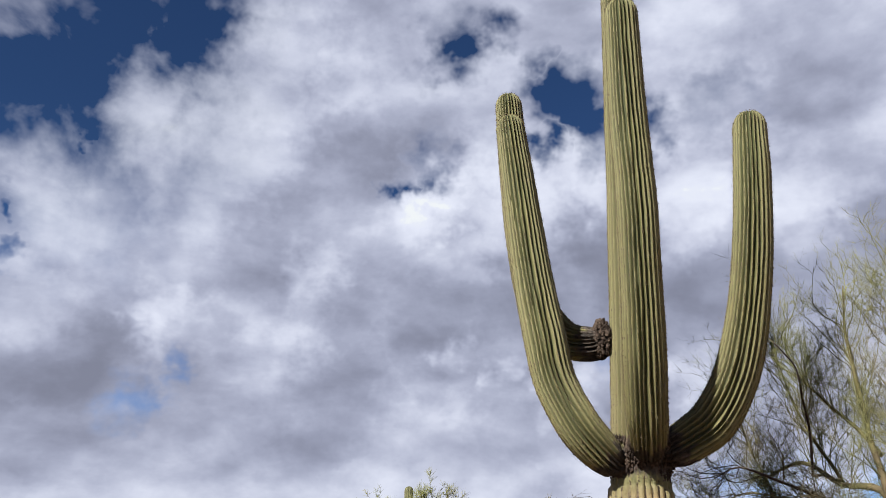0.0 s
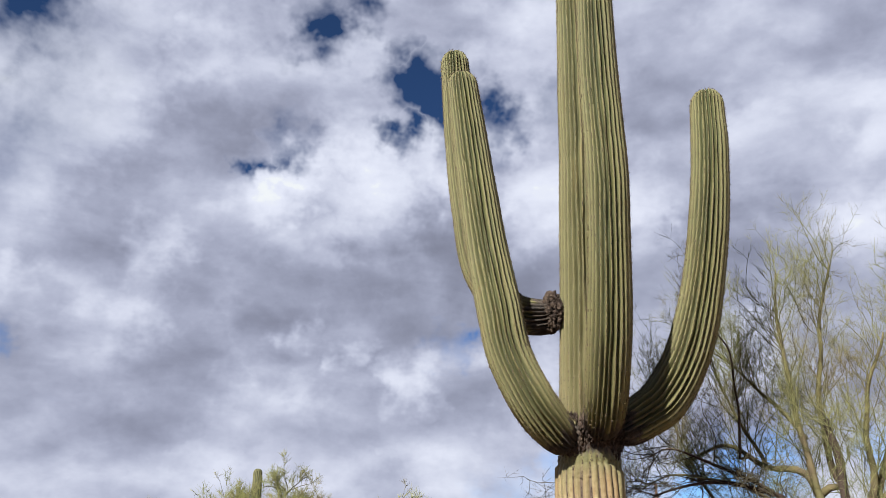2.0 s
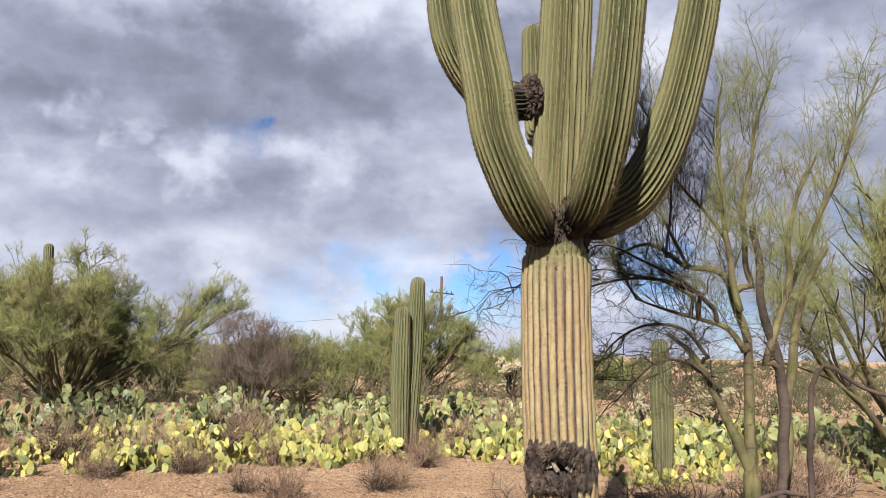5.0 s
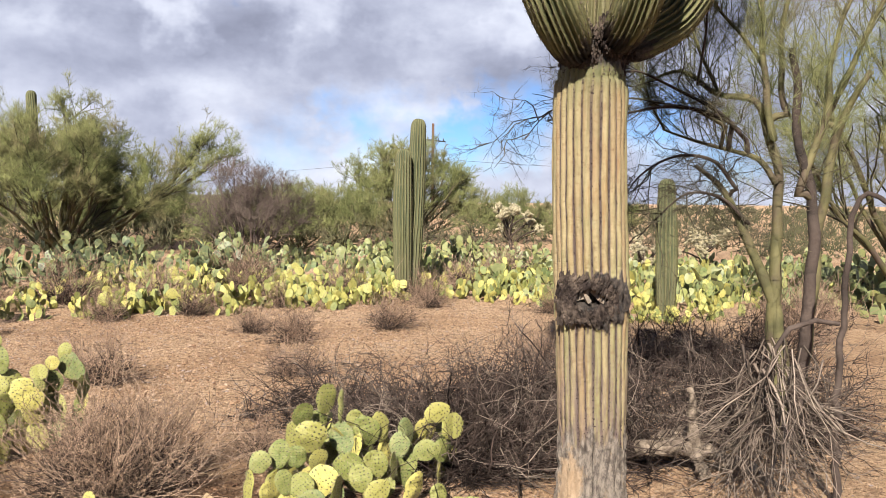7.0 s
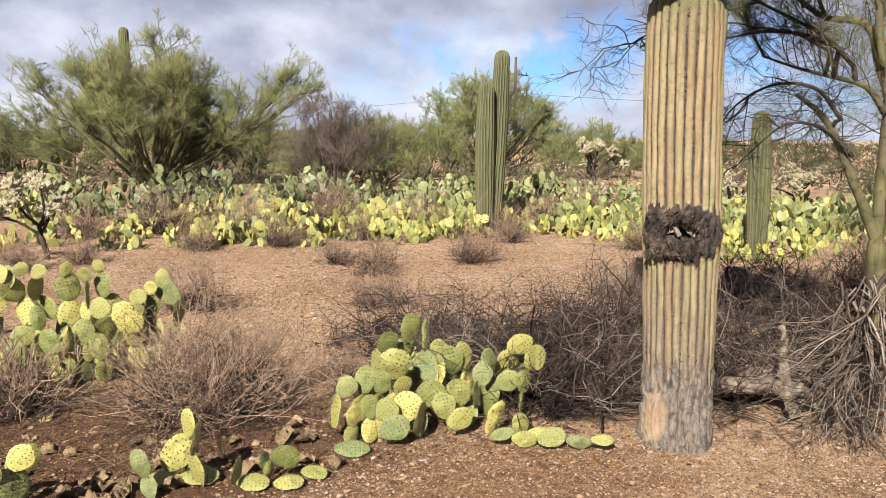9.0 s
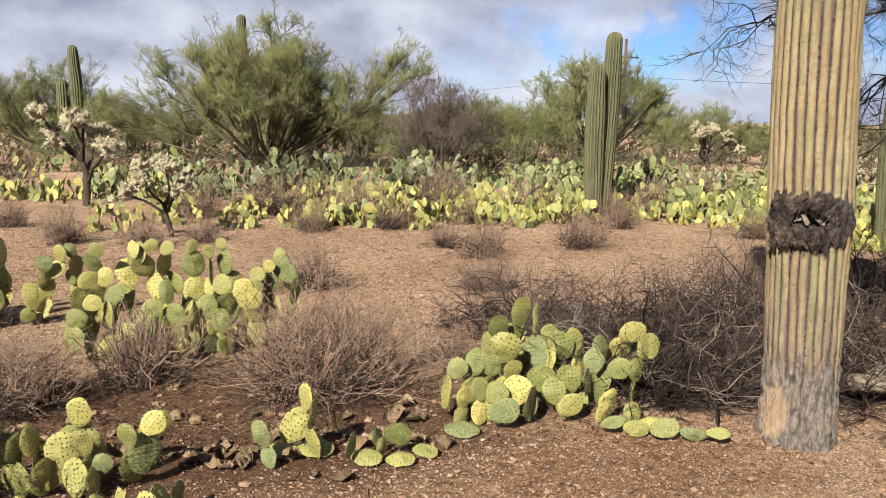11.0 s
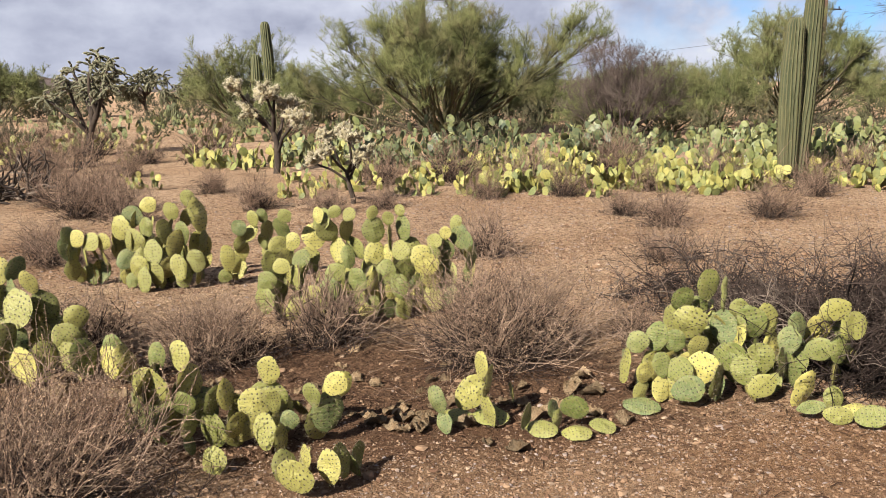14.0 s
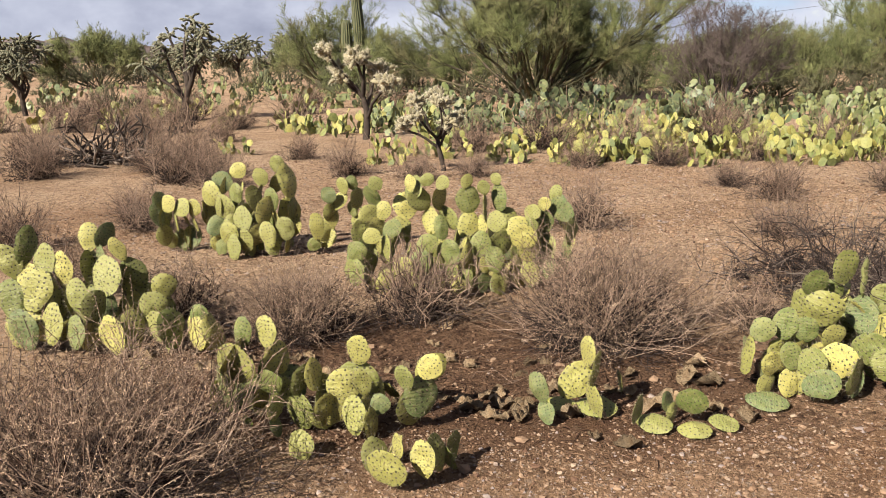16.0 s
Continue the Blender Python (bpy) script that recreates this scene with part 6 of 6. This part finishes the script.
# ---- dry shrubs and brush ----
def dry_shrub(at, r, h, seed, label, stems=150, seeds=700, mat=None, dense=1.0, turn=0.0):
    rng = random.Random(seed)
    top = thing("dry_shrub", (at[0], at[1], rise(*at)), label, "shrub", turn=turn)
    acc, pods = Acc(), Acc()
    fine = stems > 200
    for i in range(int(stems * dense)):
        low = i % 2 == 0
        a, e = rng.uniform(0, 2 * math.pi), rng.uniform(0.0, 0.95) if low else rng.uniform(0.35, 1.45)
        reach = rng.uniform(0.45, 0.85) if low else rng.uniform(0.75, 1.14)
        out = Vector((math.cos(a) * math.cos(e) * r, math.sin(a) * math.cos(e) * r, math.sin(e) * h))
        p = Vector((rng.gauss(0, 0.16 * r), rng.gauss(0, 0.16 * r), -0.01))
        l = out.length * reach
        pts, d = wander(rng, p, out, l, 4, 0.34 if low else 0.24, 0.0 if low else 0.08)
        # low twigs are dead grey wood; the near-black also paints in inner shade
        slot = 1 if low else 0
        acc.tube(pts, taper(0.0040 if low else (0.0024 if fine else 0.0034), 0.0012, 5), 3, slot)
        for _ in range((14 if low else 9) if fine else 7):
            k = rng.randint(0, 3)
            s = pts[k].lerp(pts[k + 1], rng.random())
            w, d2 = wander(rng, s, d + Vector((rng.gauss(0, 0.7), rng.gauss(0, 0.7), rng.gauss(0.1 if low else 0.6, 0.5))), l * rng.uniform(0.2, 0.5), 3 if fine else 2, 0.4)
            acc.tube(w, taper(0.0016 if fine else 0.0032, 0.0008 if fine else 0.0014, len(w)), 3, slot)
            if low:
                continue
            for _ in range(max(0, int(seeds / (stems * 1.6) + rng.random()))):
                f = rng.randint(0, len(w) - 2)
                q = w[f].lerp(w[f + 1], rng.random())
                v = (d2 + Vector((rng.gauss(0, 0.8), rng.gauss(0, 0.8), rng.gauss(0, 0.8)))).normalized() * rng.uniform(0.005, 0.011)
                pods.leaf(q, v, v.orthogonal().normalized() * rng.uniform(0.0011, 0.0022))
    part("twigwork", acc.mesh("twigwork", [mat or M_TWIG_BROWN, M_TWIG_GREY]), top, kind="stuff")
    if pods.v:
        part("seed_cover", pods.mesh("seed_cover", [M_SEED], False), top, "tiny straw-coloured dry seed heads", kind="stuff")
    return top


dry_shrub((-1.05, 6.15), 0.72, 0.50, 401, "dry brown bursage full of straw seed heads", stems=500, seeds=15000)
dry_shrub((-2.75, 6.2), 0.5, 0.38, 402, "low dry brown bursage between prickly pears", stems=320, seeds=7000)
dry_shrub((-3.15, 4.5), 0.85, 0.37, 403, "broad dry brown bursage beside a prickly pear", stems=620, seeds=22000)
dry_shrub((-2.1, 6.5), 0.45, 0.40, 404, "dry brown bursage mixed with prickly pear", stems=160, seeds=1800)
dry_shrub((-3.6, 6.6), 0.42, 0.3, 405, "dry brown bursage on reddish soil", stems=150, seeds=1500)
shrub = dry_shrub((-0.88, 9.0), 0.55, 0.48, 406, "rounded brown-grey dry shrub on open gravel", stems=130, seeds=900)
tagged(shrub, group="dry shrubs")
for px, py, s, t in ((0.73, 8.6, 0.75, 40), (1.26, 10.4, 0.9, 90), (2.62, 10.85, 0.95, 160), (0.95, 11.2, 0.7, 220), (-0.2, 6.3, 0.6, 300), (3.1, 8.2, 0.9, 20), (4.2, 13.0, 1.1, 75),
                     (-4.6, 14.2, 0.85, 130), (-5.7, 11.9, 1.15, 200), (-5.0, 11.4, 0.9, 250), (-3.6, 12.3, 0.9, 310), (-2.6, 11.9, 0.8, 15), (-1.9, 12.2, 0.7, 33), (-6.3, 12.8, 1.0, 66),
                     (-4.4, 6.9, 0.8, 99), (-5.6, 8.2, 1.0, 120), (-6.0, 7.6, 0.9, 12), (0.6, 13.0, 0.9, 190), (-7.9, 15.6, 1.1, 230), (3.9, 12.4, 0.7, 260), (1.9, 13.4, 0.8, 280),
                     (-0.5, 12.9, 0.8, 340), (-2.0, 15.0, 1.2, 50), (5.4, 11.2, 0.8, 70), (5.5, 7.4, 1.2, 130), (6.6, 7.9, 1.4, 30), (7.8, 8.6, 1.3, 270), (-8.8, 18.0, 1.2, 100), (-6.8, 17.0, 1.0, 140), (-11.5, 20.5, 1.3, 180), (-7.5, 20.0, 1.2, 215)):
    copy_thing(shrub, pose(px, py, rise(px, py), 0, 0, t) @ Matrix.Scale(s, 4))


far_shrub = dry_shrub((-9.0, 19.0), 0.6, 0.5, 409, "dry brown shrub out on the scrubby flat", stems=52, seeds=0)
tagged(far_shrub, group="dry shrubs")
for i in range(26):
    px, py = rng.uniform(-15.5, -4.5), rng.uniform(17.0, 31.0)
    copy_thing(far_shrub, pose(px, py, rise(px, py), 0, 0, rng.uniform(0, 360)) @ Matrix.Scale(rng.uniform(1.1, 1.9), 4))


def brush_heap(at, rx, ry, h, seed, label, arcs=260, mat=None, name="brush_pile"):
    """A low tangle of dead twigs."""
    rng = random.Random(seed)
    top = thing(name, (at[0], at[1], rise(*at)), label, "dead brush")
    acc, thick = Acc(), Acc()
    for i in range(arcs):
        a, q = rng.uniform(0, 2 * math.pi), math.sqrt(rng.random())
        p = Vector((math.cos(a) * q * rx * 0.85, math.sin(a) * q * ry * 0.85, rng.uniform(0, 0.75) ** 1.4 * h * (1.1 - q * q)))
        d = Vector((rng.gauss(0, 1), rng.gauss(0, 0.8), rng.gauss(0.15, 0.32)))
        l = rng.uniform(0.3, 0.85)
        pts, d1 = wander(rng, p, d, l, 6, 0.40, -0.03)
        pts = [Vector((v.x, v.y, min(max(v.z, 0.004), h * 1.25))) for v in pts]
        # every fifth arc gets the pale twig colour to stand in for sunlit strands
        (thick if i % 7 == 0 else acc).tube(pts, taper(0.0085 if i % 7 == 0 else 0.0042, 0.0016, 7), 4 if i % 6 == 0 else 3, 1 if i % 5 == 0 else 0)
        for _ in range(5):
            k = rng.randint(1, 5)
            w, d2 = wander(rng, pts[k], d1 + Vector((rng.gauss(0, 0.9), rng.gauss(0, 0.9), rng.gauss(0.05, 0.5))), l * rng.uniform(0.2, 0.5), 3, 0.42)
            acc.tube([Vector((v.x, v.y, max(v.z, 0.004))) for v in w], taper(0.0024, 0.0011, 4), 3, 1 if i % 5 == 0 else 0)
    part("twigwork", acc.mesh("twigwork", [mat or M_TWIG_GREY, M_TWIG_PALE]), top, kind="stuff")
    part("branchwork", thick.mesh("branchwork", [mat or M_TWIG_GREY, M_TWIG_PALE]), top, kind="stuff")
    return top


for px, py, s, t in ((0.3, 14.3, 1.3, 12), (1.9, 14.9, 1.4, 80), (3.2, 14.2, 1.2, 140), (-0.9, 15.2, 1.5, 200), (5.6, 14.4, 1.2, 260), (7.2, 15.4, 1.5, 310), (2.4, 17.2, 1.5, 50)):
    copy_thing(shrub, pose(px, py, rise(px, py), 0, 0, t) @ Matrix.Scale(s, 4))
brush_heap((0.95, 6.0), 0.75, 0.75, 0.46, 501, "tangled grey-brown dead brush beside the saguaro", arcs=900)
brush_heap((0.55, 7.3), 0.7, 0.5, 0.26, 502, "low flat tangle of grey twigs on gravel", arcs=230)
brush_heap((2.2, 6.6), 0.9, 0.8, 0.5, 503, "dense dead brush behind the saguaro", arcs=800)
brush_heap((3.2, 5.6), 0.8, 0.7, 0.62, 504, "dead brush under the palo verde", arcs=700)
brush_heap((1.9, 5.5), 0.5, 0.4, 0.35, 505, "dead twigs over old logs", arcs=260)
brush_heap((4.2, 7.2), 1.2, 1.0, 0.5, 507, "dead brush spreading under the palo verde", arcs=600)
for px, py, s, t in ((-7.7, 12.3, 1.2, 140), (-5.5, 12.4, 1.2, 20), (-4.8, 9.0, 0.8, 60), (-6.3, 14.0, 1.1, 95), (-8.4, 13.2, 1.2, 250), (-9.2, 15.0, 1.2, 285), (-5.2, 9.6, 0.6, 205)):
    copy_thing(shrub, pose(px, py, rise(px, py), 0, 0, t) @ Matrix.Scale(s, 4))


def dead_cholla():
    rng = random.Random(508)
    top = thing("dead_cholla", (-7.5, 13.8, 0), "collapsed grey-black cholla skeleton lying on gravel", "dead cholla")
    for i in range(64):
        a = rng.uniform(0, math.pi) * 1.1
        pts, d = wander(rng, Vector((rng.gauss(0, 0.3), rng.gauss(0, 0.2), 0.03)), Vector((math.cos(a), rng.gauss(-0.2, 0.5), math.sin(a) * 0.75)), rng.uniform(0.4, 0.95), 6, 0.26)
        acc = Acc()
        acc.tube([Vector((v.x, v.y, max(v.z, 0.03))) for v in pts], taper(rng.uniform(0.014, 0.030), 0.011, 7), 6, cap=True)
        for _ in range(2):
            k = rng.randint(2, 5)
            w, _d = wander(rng, pts[k], d + Vector((rng.gauss(0, 0.8), rng.gauss(0, 0.8), rng.gauss(0.3, 0.6))), rng.uniform(0.15, 0.4), 3, 0.3)
            acc.tube([Vector((v.x, v.y, max(v.z, 0.03))) for v in w], taper(0.014, 0.008, 4), 5, cap=True)
        part("branch", acc.mesh("branch", [M_CHOLLA_WOOD if i % 4 else M_TWIG_PALE]), top)


dead_cholla()


def timber():
    rng = random.Random(61)
    for i, rows in enumerate(LOGS):
        s = spline(rows, 0.03)
        b = Vector((s[0][0], s[0][1], 0))
        acc = Acc()
        acc.tube([Vector(q[:3]) - b + Vector((rng.gauss(0, 0.005), rng.gauss(0, 0.005), rng.gauss(0, 0.004))) for q in s], [q[3] * (0.82 + rng.uniform(-0.12, 0.12)) for q in s], 14, cap=True)
        for v in acc.v:
            v += Vector((noise.noise(v * 11.0), noise.noise(v * 11.0 + Vector((5, 0, 0))), noise.noise(v * 11.0 + Vector((0, 7, 0))))) * 0.024 + v.normalized() * noise.noise(v * 42.0) * 0.009
        ob = new("fallen_log", acc.mesh("fallen_log", [M_LOG], False))
        ob.location = b
        tagged(ob, ("weathered grey-brown log lying on the soil", "gnarled upright stub of dead wood", "thick half-buried rotting log")[i], "log")
    arch = thing("dead_branch", (DEAD_ARCH[0][0][0], DEAD_ARCH[0][0][1], 0), "blackened dead branch arching over with hanging grey twigs", "dead branch")
    b = Vector(arch.matrix_basis.translation)
    rows = [(DEAD_ARCH[0][0][0], DEAD_ARCH[0][0][1], -0.05, 0.04)] + DEAD_ARCH[0]
    s = spline(rows, 0.06)
    acc, hang = Acc(), Acc()
    acc.tube([Vector(q[:3]) - b + Vector((rng.gauss(0, 0.008), rng.gauss(0, 0.008), 0)) for q in s], [q[3] * 0.55 for q in s], 8, cap=True)
    part("limb", acc.mesh("limb", [M_PV_DARK]), arch)
    for i in range(85):
        p = Vector((-0.38 + rng.gauss(0, 0.08), 0.10 + rng.gauss(0, 0.06), rng.uniform(0.5, 0.92)))
        d = Vector((rng.gauss(0.0, 0.38), rng.gauss(-0.1, 0.3), -1.0))
        pts, d1 = wander(rng, p, d, p.z * rng.uniform(0.7, 1.05), 6, 0.24)
        hang.tube([Vector((v.x, v.y, max(0.01, v.z))) for v in pts], taper(0.0045 if i % 6 else 0.0095, 0.0015, 7), 4)
        for _ in range(6):
            k = rng.randint(1, 5)
            w, _d = wander(rng, pts[k], d1 + Vector((rng.gauss(0, 0.6), rng.gauss(0, 0.6), 0.2)), rng.uniform(0.1, 0.35), 3, 0.32)
            hang.tube([Vector((v.x, v.y, max(0.005, v.z))) for v in w], taper(0.0023, 0.0009, 4), 3)
    top_arc = Acc()
    top_arc.tube([Vector((-0.02, 0.0, 0.98)), Vector((-0.15, 0.04, 1.0)), Vector((-0.30, 0.08, 0.96)), Vector((-0.38, 0.1, 0.85)), Vector((-0.40, 0.1, 0.6))], [0.012, 0.014, 0.015, 0.013, 0.010], 7)
    part("limb", top_arc.mesh("limb", [M_PV_DARK]), arch)
    part("hanging_twigwork", hang.mesh("hanging_twigwork", [M_TWIG_PALE]), arch, "bleached grey hanging twigs", kind="stuff")


timber()


# ---- utility pole ----
def utility_pole():
    base = (36.6, 77.5, 0.0)
    top = thing("utility_pole", base, "brown wooden utility pole with one crossarm", "utility pole")
    acc = Acc()
    acc.tube([(0, 0, -0.2), (0, 0, 5), (0, 0, 9.7)], [0.19, 0.16, 0.13], 10, cap=True)
    part("pole", acc.mesh("pole", [M_POLE]), top)
    acc = Acc()
    acc.tube([(-1.15, 0.35, 8.05), (1.25, -0.4, 7.85)], [0.085, 0.085], 4, cap=True)
    part("crossarm", acc.mesh("crossarm", [M_METAL]), top)
    for s in (-1, 1):
        acc = Acc()
        acc.tube([(0.75 * s, -0.22 * s, 7.95), (0.02 * s, 0, 7.1)], [0.035, 0.035], 4, cap=True)
        part("brace", acc.mesh("brace", [M_METAL]), top)
    for f in (-0.95, -0.5, 0.55, 1.05):
        acc = Acc()
        z = 8.0 - 0.08 * f
        acc.tube([(f, -f * 0.31, z), (f, -f * 0.31, z + 0.12), (f, -f * 0.31, z + 0.16), (f, -f * 0.31, z + 0.26)], [0.035, 0.06, 0.06, 0.03], 6, cap=True)
        part("insulator", acc.mesh("insulator", [M_METAL]), top)
    for end in ((46, -18, 6.3), (-22, 170, 7.2)):
        acc = Acc()
        a, b = Vector((0, 0, 6.1)), Vector(end)
        pts = [a.lerp(b, i / 16) - Vector((0, 0, 0.9 * 4 * (i / 16) * (1 - i / 16))) for i in range(17)]
        acc.tube(pts, [0.022] * 17, 4)
        part("wire", acc.mesh("wire", [M_METAL]), top)


utility_pole()


# ---- far scrub and hills ----
def far_scrub():
    rng = random.Random(88)
    acc = Acc()
    for i in range(2500):
        a = rng.uniform(-1.25, 1.25)
        d = 25 + 150 * rng.random() ** 1.5
        x, y = math.sin(a) * d - 1.2, math.cos(a) * d + 1.5
        if x < -3.0 and d < 46 and i % 4:
            continue
        h = rng.uniform(0.45, 1.3) * (1.0 + (d - 26) / 170)
        for _ in range(16):
            b, e = rng.uniform(0, 2 * math.pi), rng.uniform(0.1, 1.5)
            o = Vector((math.cos(b) * math.cos(e) * 0.9, math.sin(b) * math.cos(e) * 0.9, math.sin(e)))
            p = Vector((x, y, 0)) + o * h * rng.uniform(0.25, 0.75)
            tuft(acc, rng, p, o + Vector((0, 0, 0.2)), 3, h * 0.42, 0.008 + d * 0.00026, spread=0.6)
    tagged(new("desert_scrub", acc.mesh("desert_scrub", [M_SCRUB])), "dull olive and brown scrub covering the far flat", "scrub", kind="stuff")


far_scrub()


def ridge(name, at, width, height, seed, label, turn):
    """A rocky hill with an uneven skyline."""
    n, m = 60, 14
    verts, faces = [], []
    for i in range(n + 1):
        u = i / n * 2 - 1
        crest = height * max(0.0, 1 - abs(u) ** 1.7) * (0.72 + 0.5 * noise.noise((u * 3.1, seed, 0.0)) + 0.22 * noise.noise((u * 9.0, seed, 5.0)))
        for j in range(m + 1):
            v = j / m * 2 - 1
            z = max(crest, 0.0) * max(0.0, 1 - abs(v)) ** 0.8
            z += height * 0.10 * noise.noise((u * 14, v * 5, seed)) * (1 - abs(v)) * (1 - u * u)
            verts.append((u * width / 2, v * width * 0.3, z - 0.5))
    for i in range(n):
        for j in range(m):
            a = i * (m + 1) + j
            faces.append((a, a + 1, a + m + 2, a + m + 1))
    me = bpy.data.meshes.new(name)
    me.from_pydata(verts, [], faces)
    me.materials.append(M_ROCKY)
    ob = new(name, me)
    ob.matrix_basis = pose(*at, 0, 0, turn)
    tagged(ob, label, "hill", kind="structure")


ridge("backdrop_hill_1", (372, 1456, 0), 150, 34, 4, "small reddish rocky butte on the horizon", -14)
ridge("backdrop_hill_2", (250, 1500, 0), 330, 17, 9, "low reddish rocky ridge on the horizon", -10)
ridge("backdrop_hill_3", (-640, 1000, 0), 700, 42, 15, "long low dark hill on the horizon", 32)


# ---- loose stones ----
def gravel():
    rng = random.Random(91)
    acc = Acc()
    for i in range(56000):
        x = rng.gauss(-0.7, 2.2)
        y = 2.9 + 10.5 * rng.random() ** 1.75
        s = 0.0030 + 0.010 * rng.random() ** 5 + 0.00035 * y
        if ((x + 2.0) / 2.6) ** 2 + ((y - 5.8) / 0.95) ** 2 < 1 and i % 5:
            continue
        if ((x - 0.3) / 0.6) ** 2 + ((y - 4.76) / 0.27) ** 2 < 1 and i % 3:
            continue
        if noise.noise((x * 1.7, y * 1.7, 4.0)) < -0.22 and i % 3:
            continue
        acc.lump((x, y, rise(x, y) + s * 0.25), (s * rng.uniform(0.8, 1.5), s * rng.uniform(0.8, 1.3), s * rng.uniform(0.5, 0.85)), rng, 0, 0.4, s < 0.012)
    for i in range(46000):
        x, y = rng.uniform(-3.4, 2.6), 3.3 + 2.6 * rng.random() ** 1.2
        if ((x + 2.0) / 2.4) ** 2 + ((y - 5.9) / 0.9) ** 2 < 1 and i % 4:
            continue
        s = 0.0022 + 0.006 * rng.random() ** 2.5
        acc.lump((x, y, rise(x, y) + s * 0.3), (s * rng.uniform(0.8, 1.5), s * rng.uniform(0.8, 1.3), s * rng.uniform(0.6, 0.9)), rng, 0, 0.4, True)
    for i in range(24000):
        x, y = rng.uniform(-6.5, 5.5), 7.0 + 7.0 * rng.random() ** 1.3
        s = 0.006 + 0.012 * rng.random() ** 3
        acc.lump((x, y, rise(x, y) + s * 0.2), (s * rng.uniform(0.8, 1.5), s * rng.uniform(0.8, 1.3), s * rng.uniform(0.5, 0.9)), rng, 0, 0.4, True)
    tagged(new("gravel", acc.mesh("gravel", [M_STONE], False)), "loose tan and pinkish gravel on the soil", "gravel", kind="stuff")
    for i in range(60):
        x, y = rng.uniform(-3.6, 2.6), rng.uniform(3.4, 8.5)
        s = rng.uniform(0.014, 0.028)
        one = Acc()
        one.lump((0, 0, 0), (s * rng.uniform(0.9, 1.5), s * rng.uniform(0.8, 1.2), s * rng.uniform(0.5, 0.8)), rng)
        ob = new("stone", one.mesh("stone", [M_STONE], False))
        ob.location = (x, y, rise(x, y) + s * 0.2)
        tagged(ob, "small tan angular stone half sunk in soil", "stone", "loose stones")


gravel()


def litter():
    """Bark flakes, broken twigs and dead pad scraps on the dark soil below the prickly pears."""
    rng = random.Random(92)
    acc = Acc()
    for i in range(13000):
        x, y = (rng.gauss(-1.6, 0.9), rng.gauss(5.62, 0.33)) if i % 4 else (rng.gauss(0.4, 0.8), rng.gauss(5.6, 0.4))
        if i > 7000:
            x, y = rng.uniform(-6.0, 4.5), rng.uniform(3.6, 13.0)
        elif i > 4200:
            x, y = rng.gauss(-2.6, 0.8), rng.gauss(6.1, 0.4)
        z = rise(x, y)
        if i % 5:
            s = rng.uniform(0.004, 0.012)
            acc.lump((x, y, z + s * 0.3), (s * rng.uniform(0.8, 1.6), s * rng.uniform(0.6, 1.2), s * 0.6), rng, 0, 0.45, True)
        else:
            a, l = rng.uniform(0, 2 * math.pi), rng.uniform(0.03, 0.10)
            d = Vector((math.cos(a), math.sin(a), rng.gauss(0, 0.12)))
            p = Vector((x, y, z + 0.006))
            acc.tube([p, p + d * l * 0.5 + Vector((0, 0, rng.uniform(0, 0.012))), p + d * l], [0.0024, 0.0020, 0.0012], 3)
    tagged(new("ground_litter", acc.mesh("ground_litter", [M_LITTER], False)), "dark brown bark flakes and broken twigs scattered on soil", "plant litter", kind="stuff")


litter()
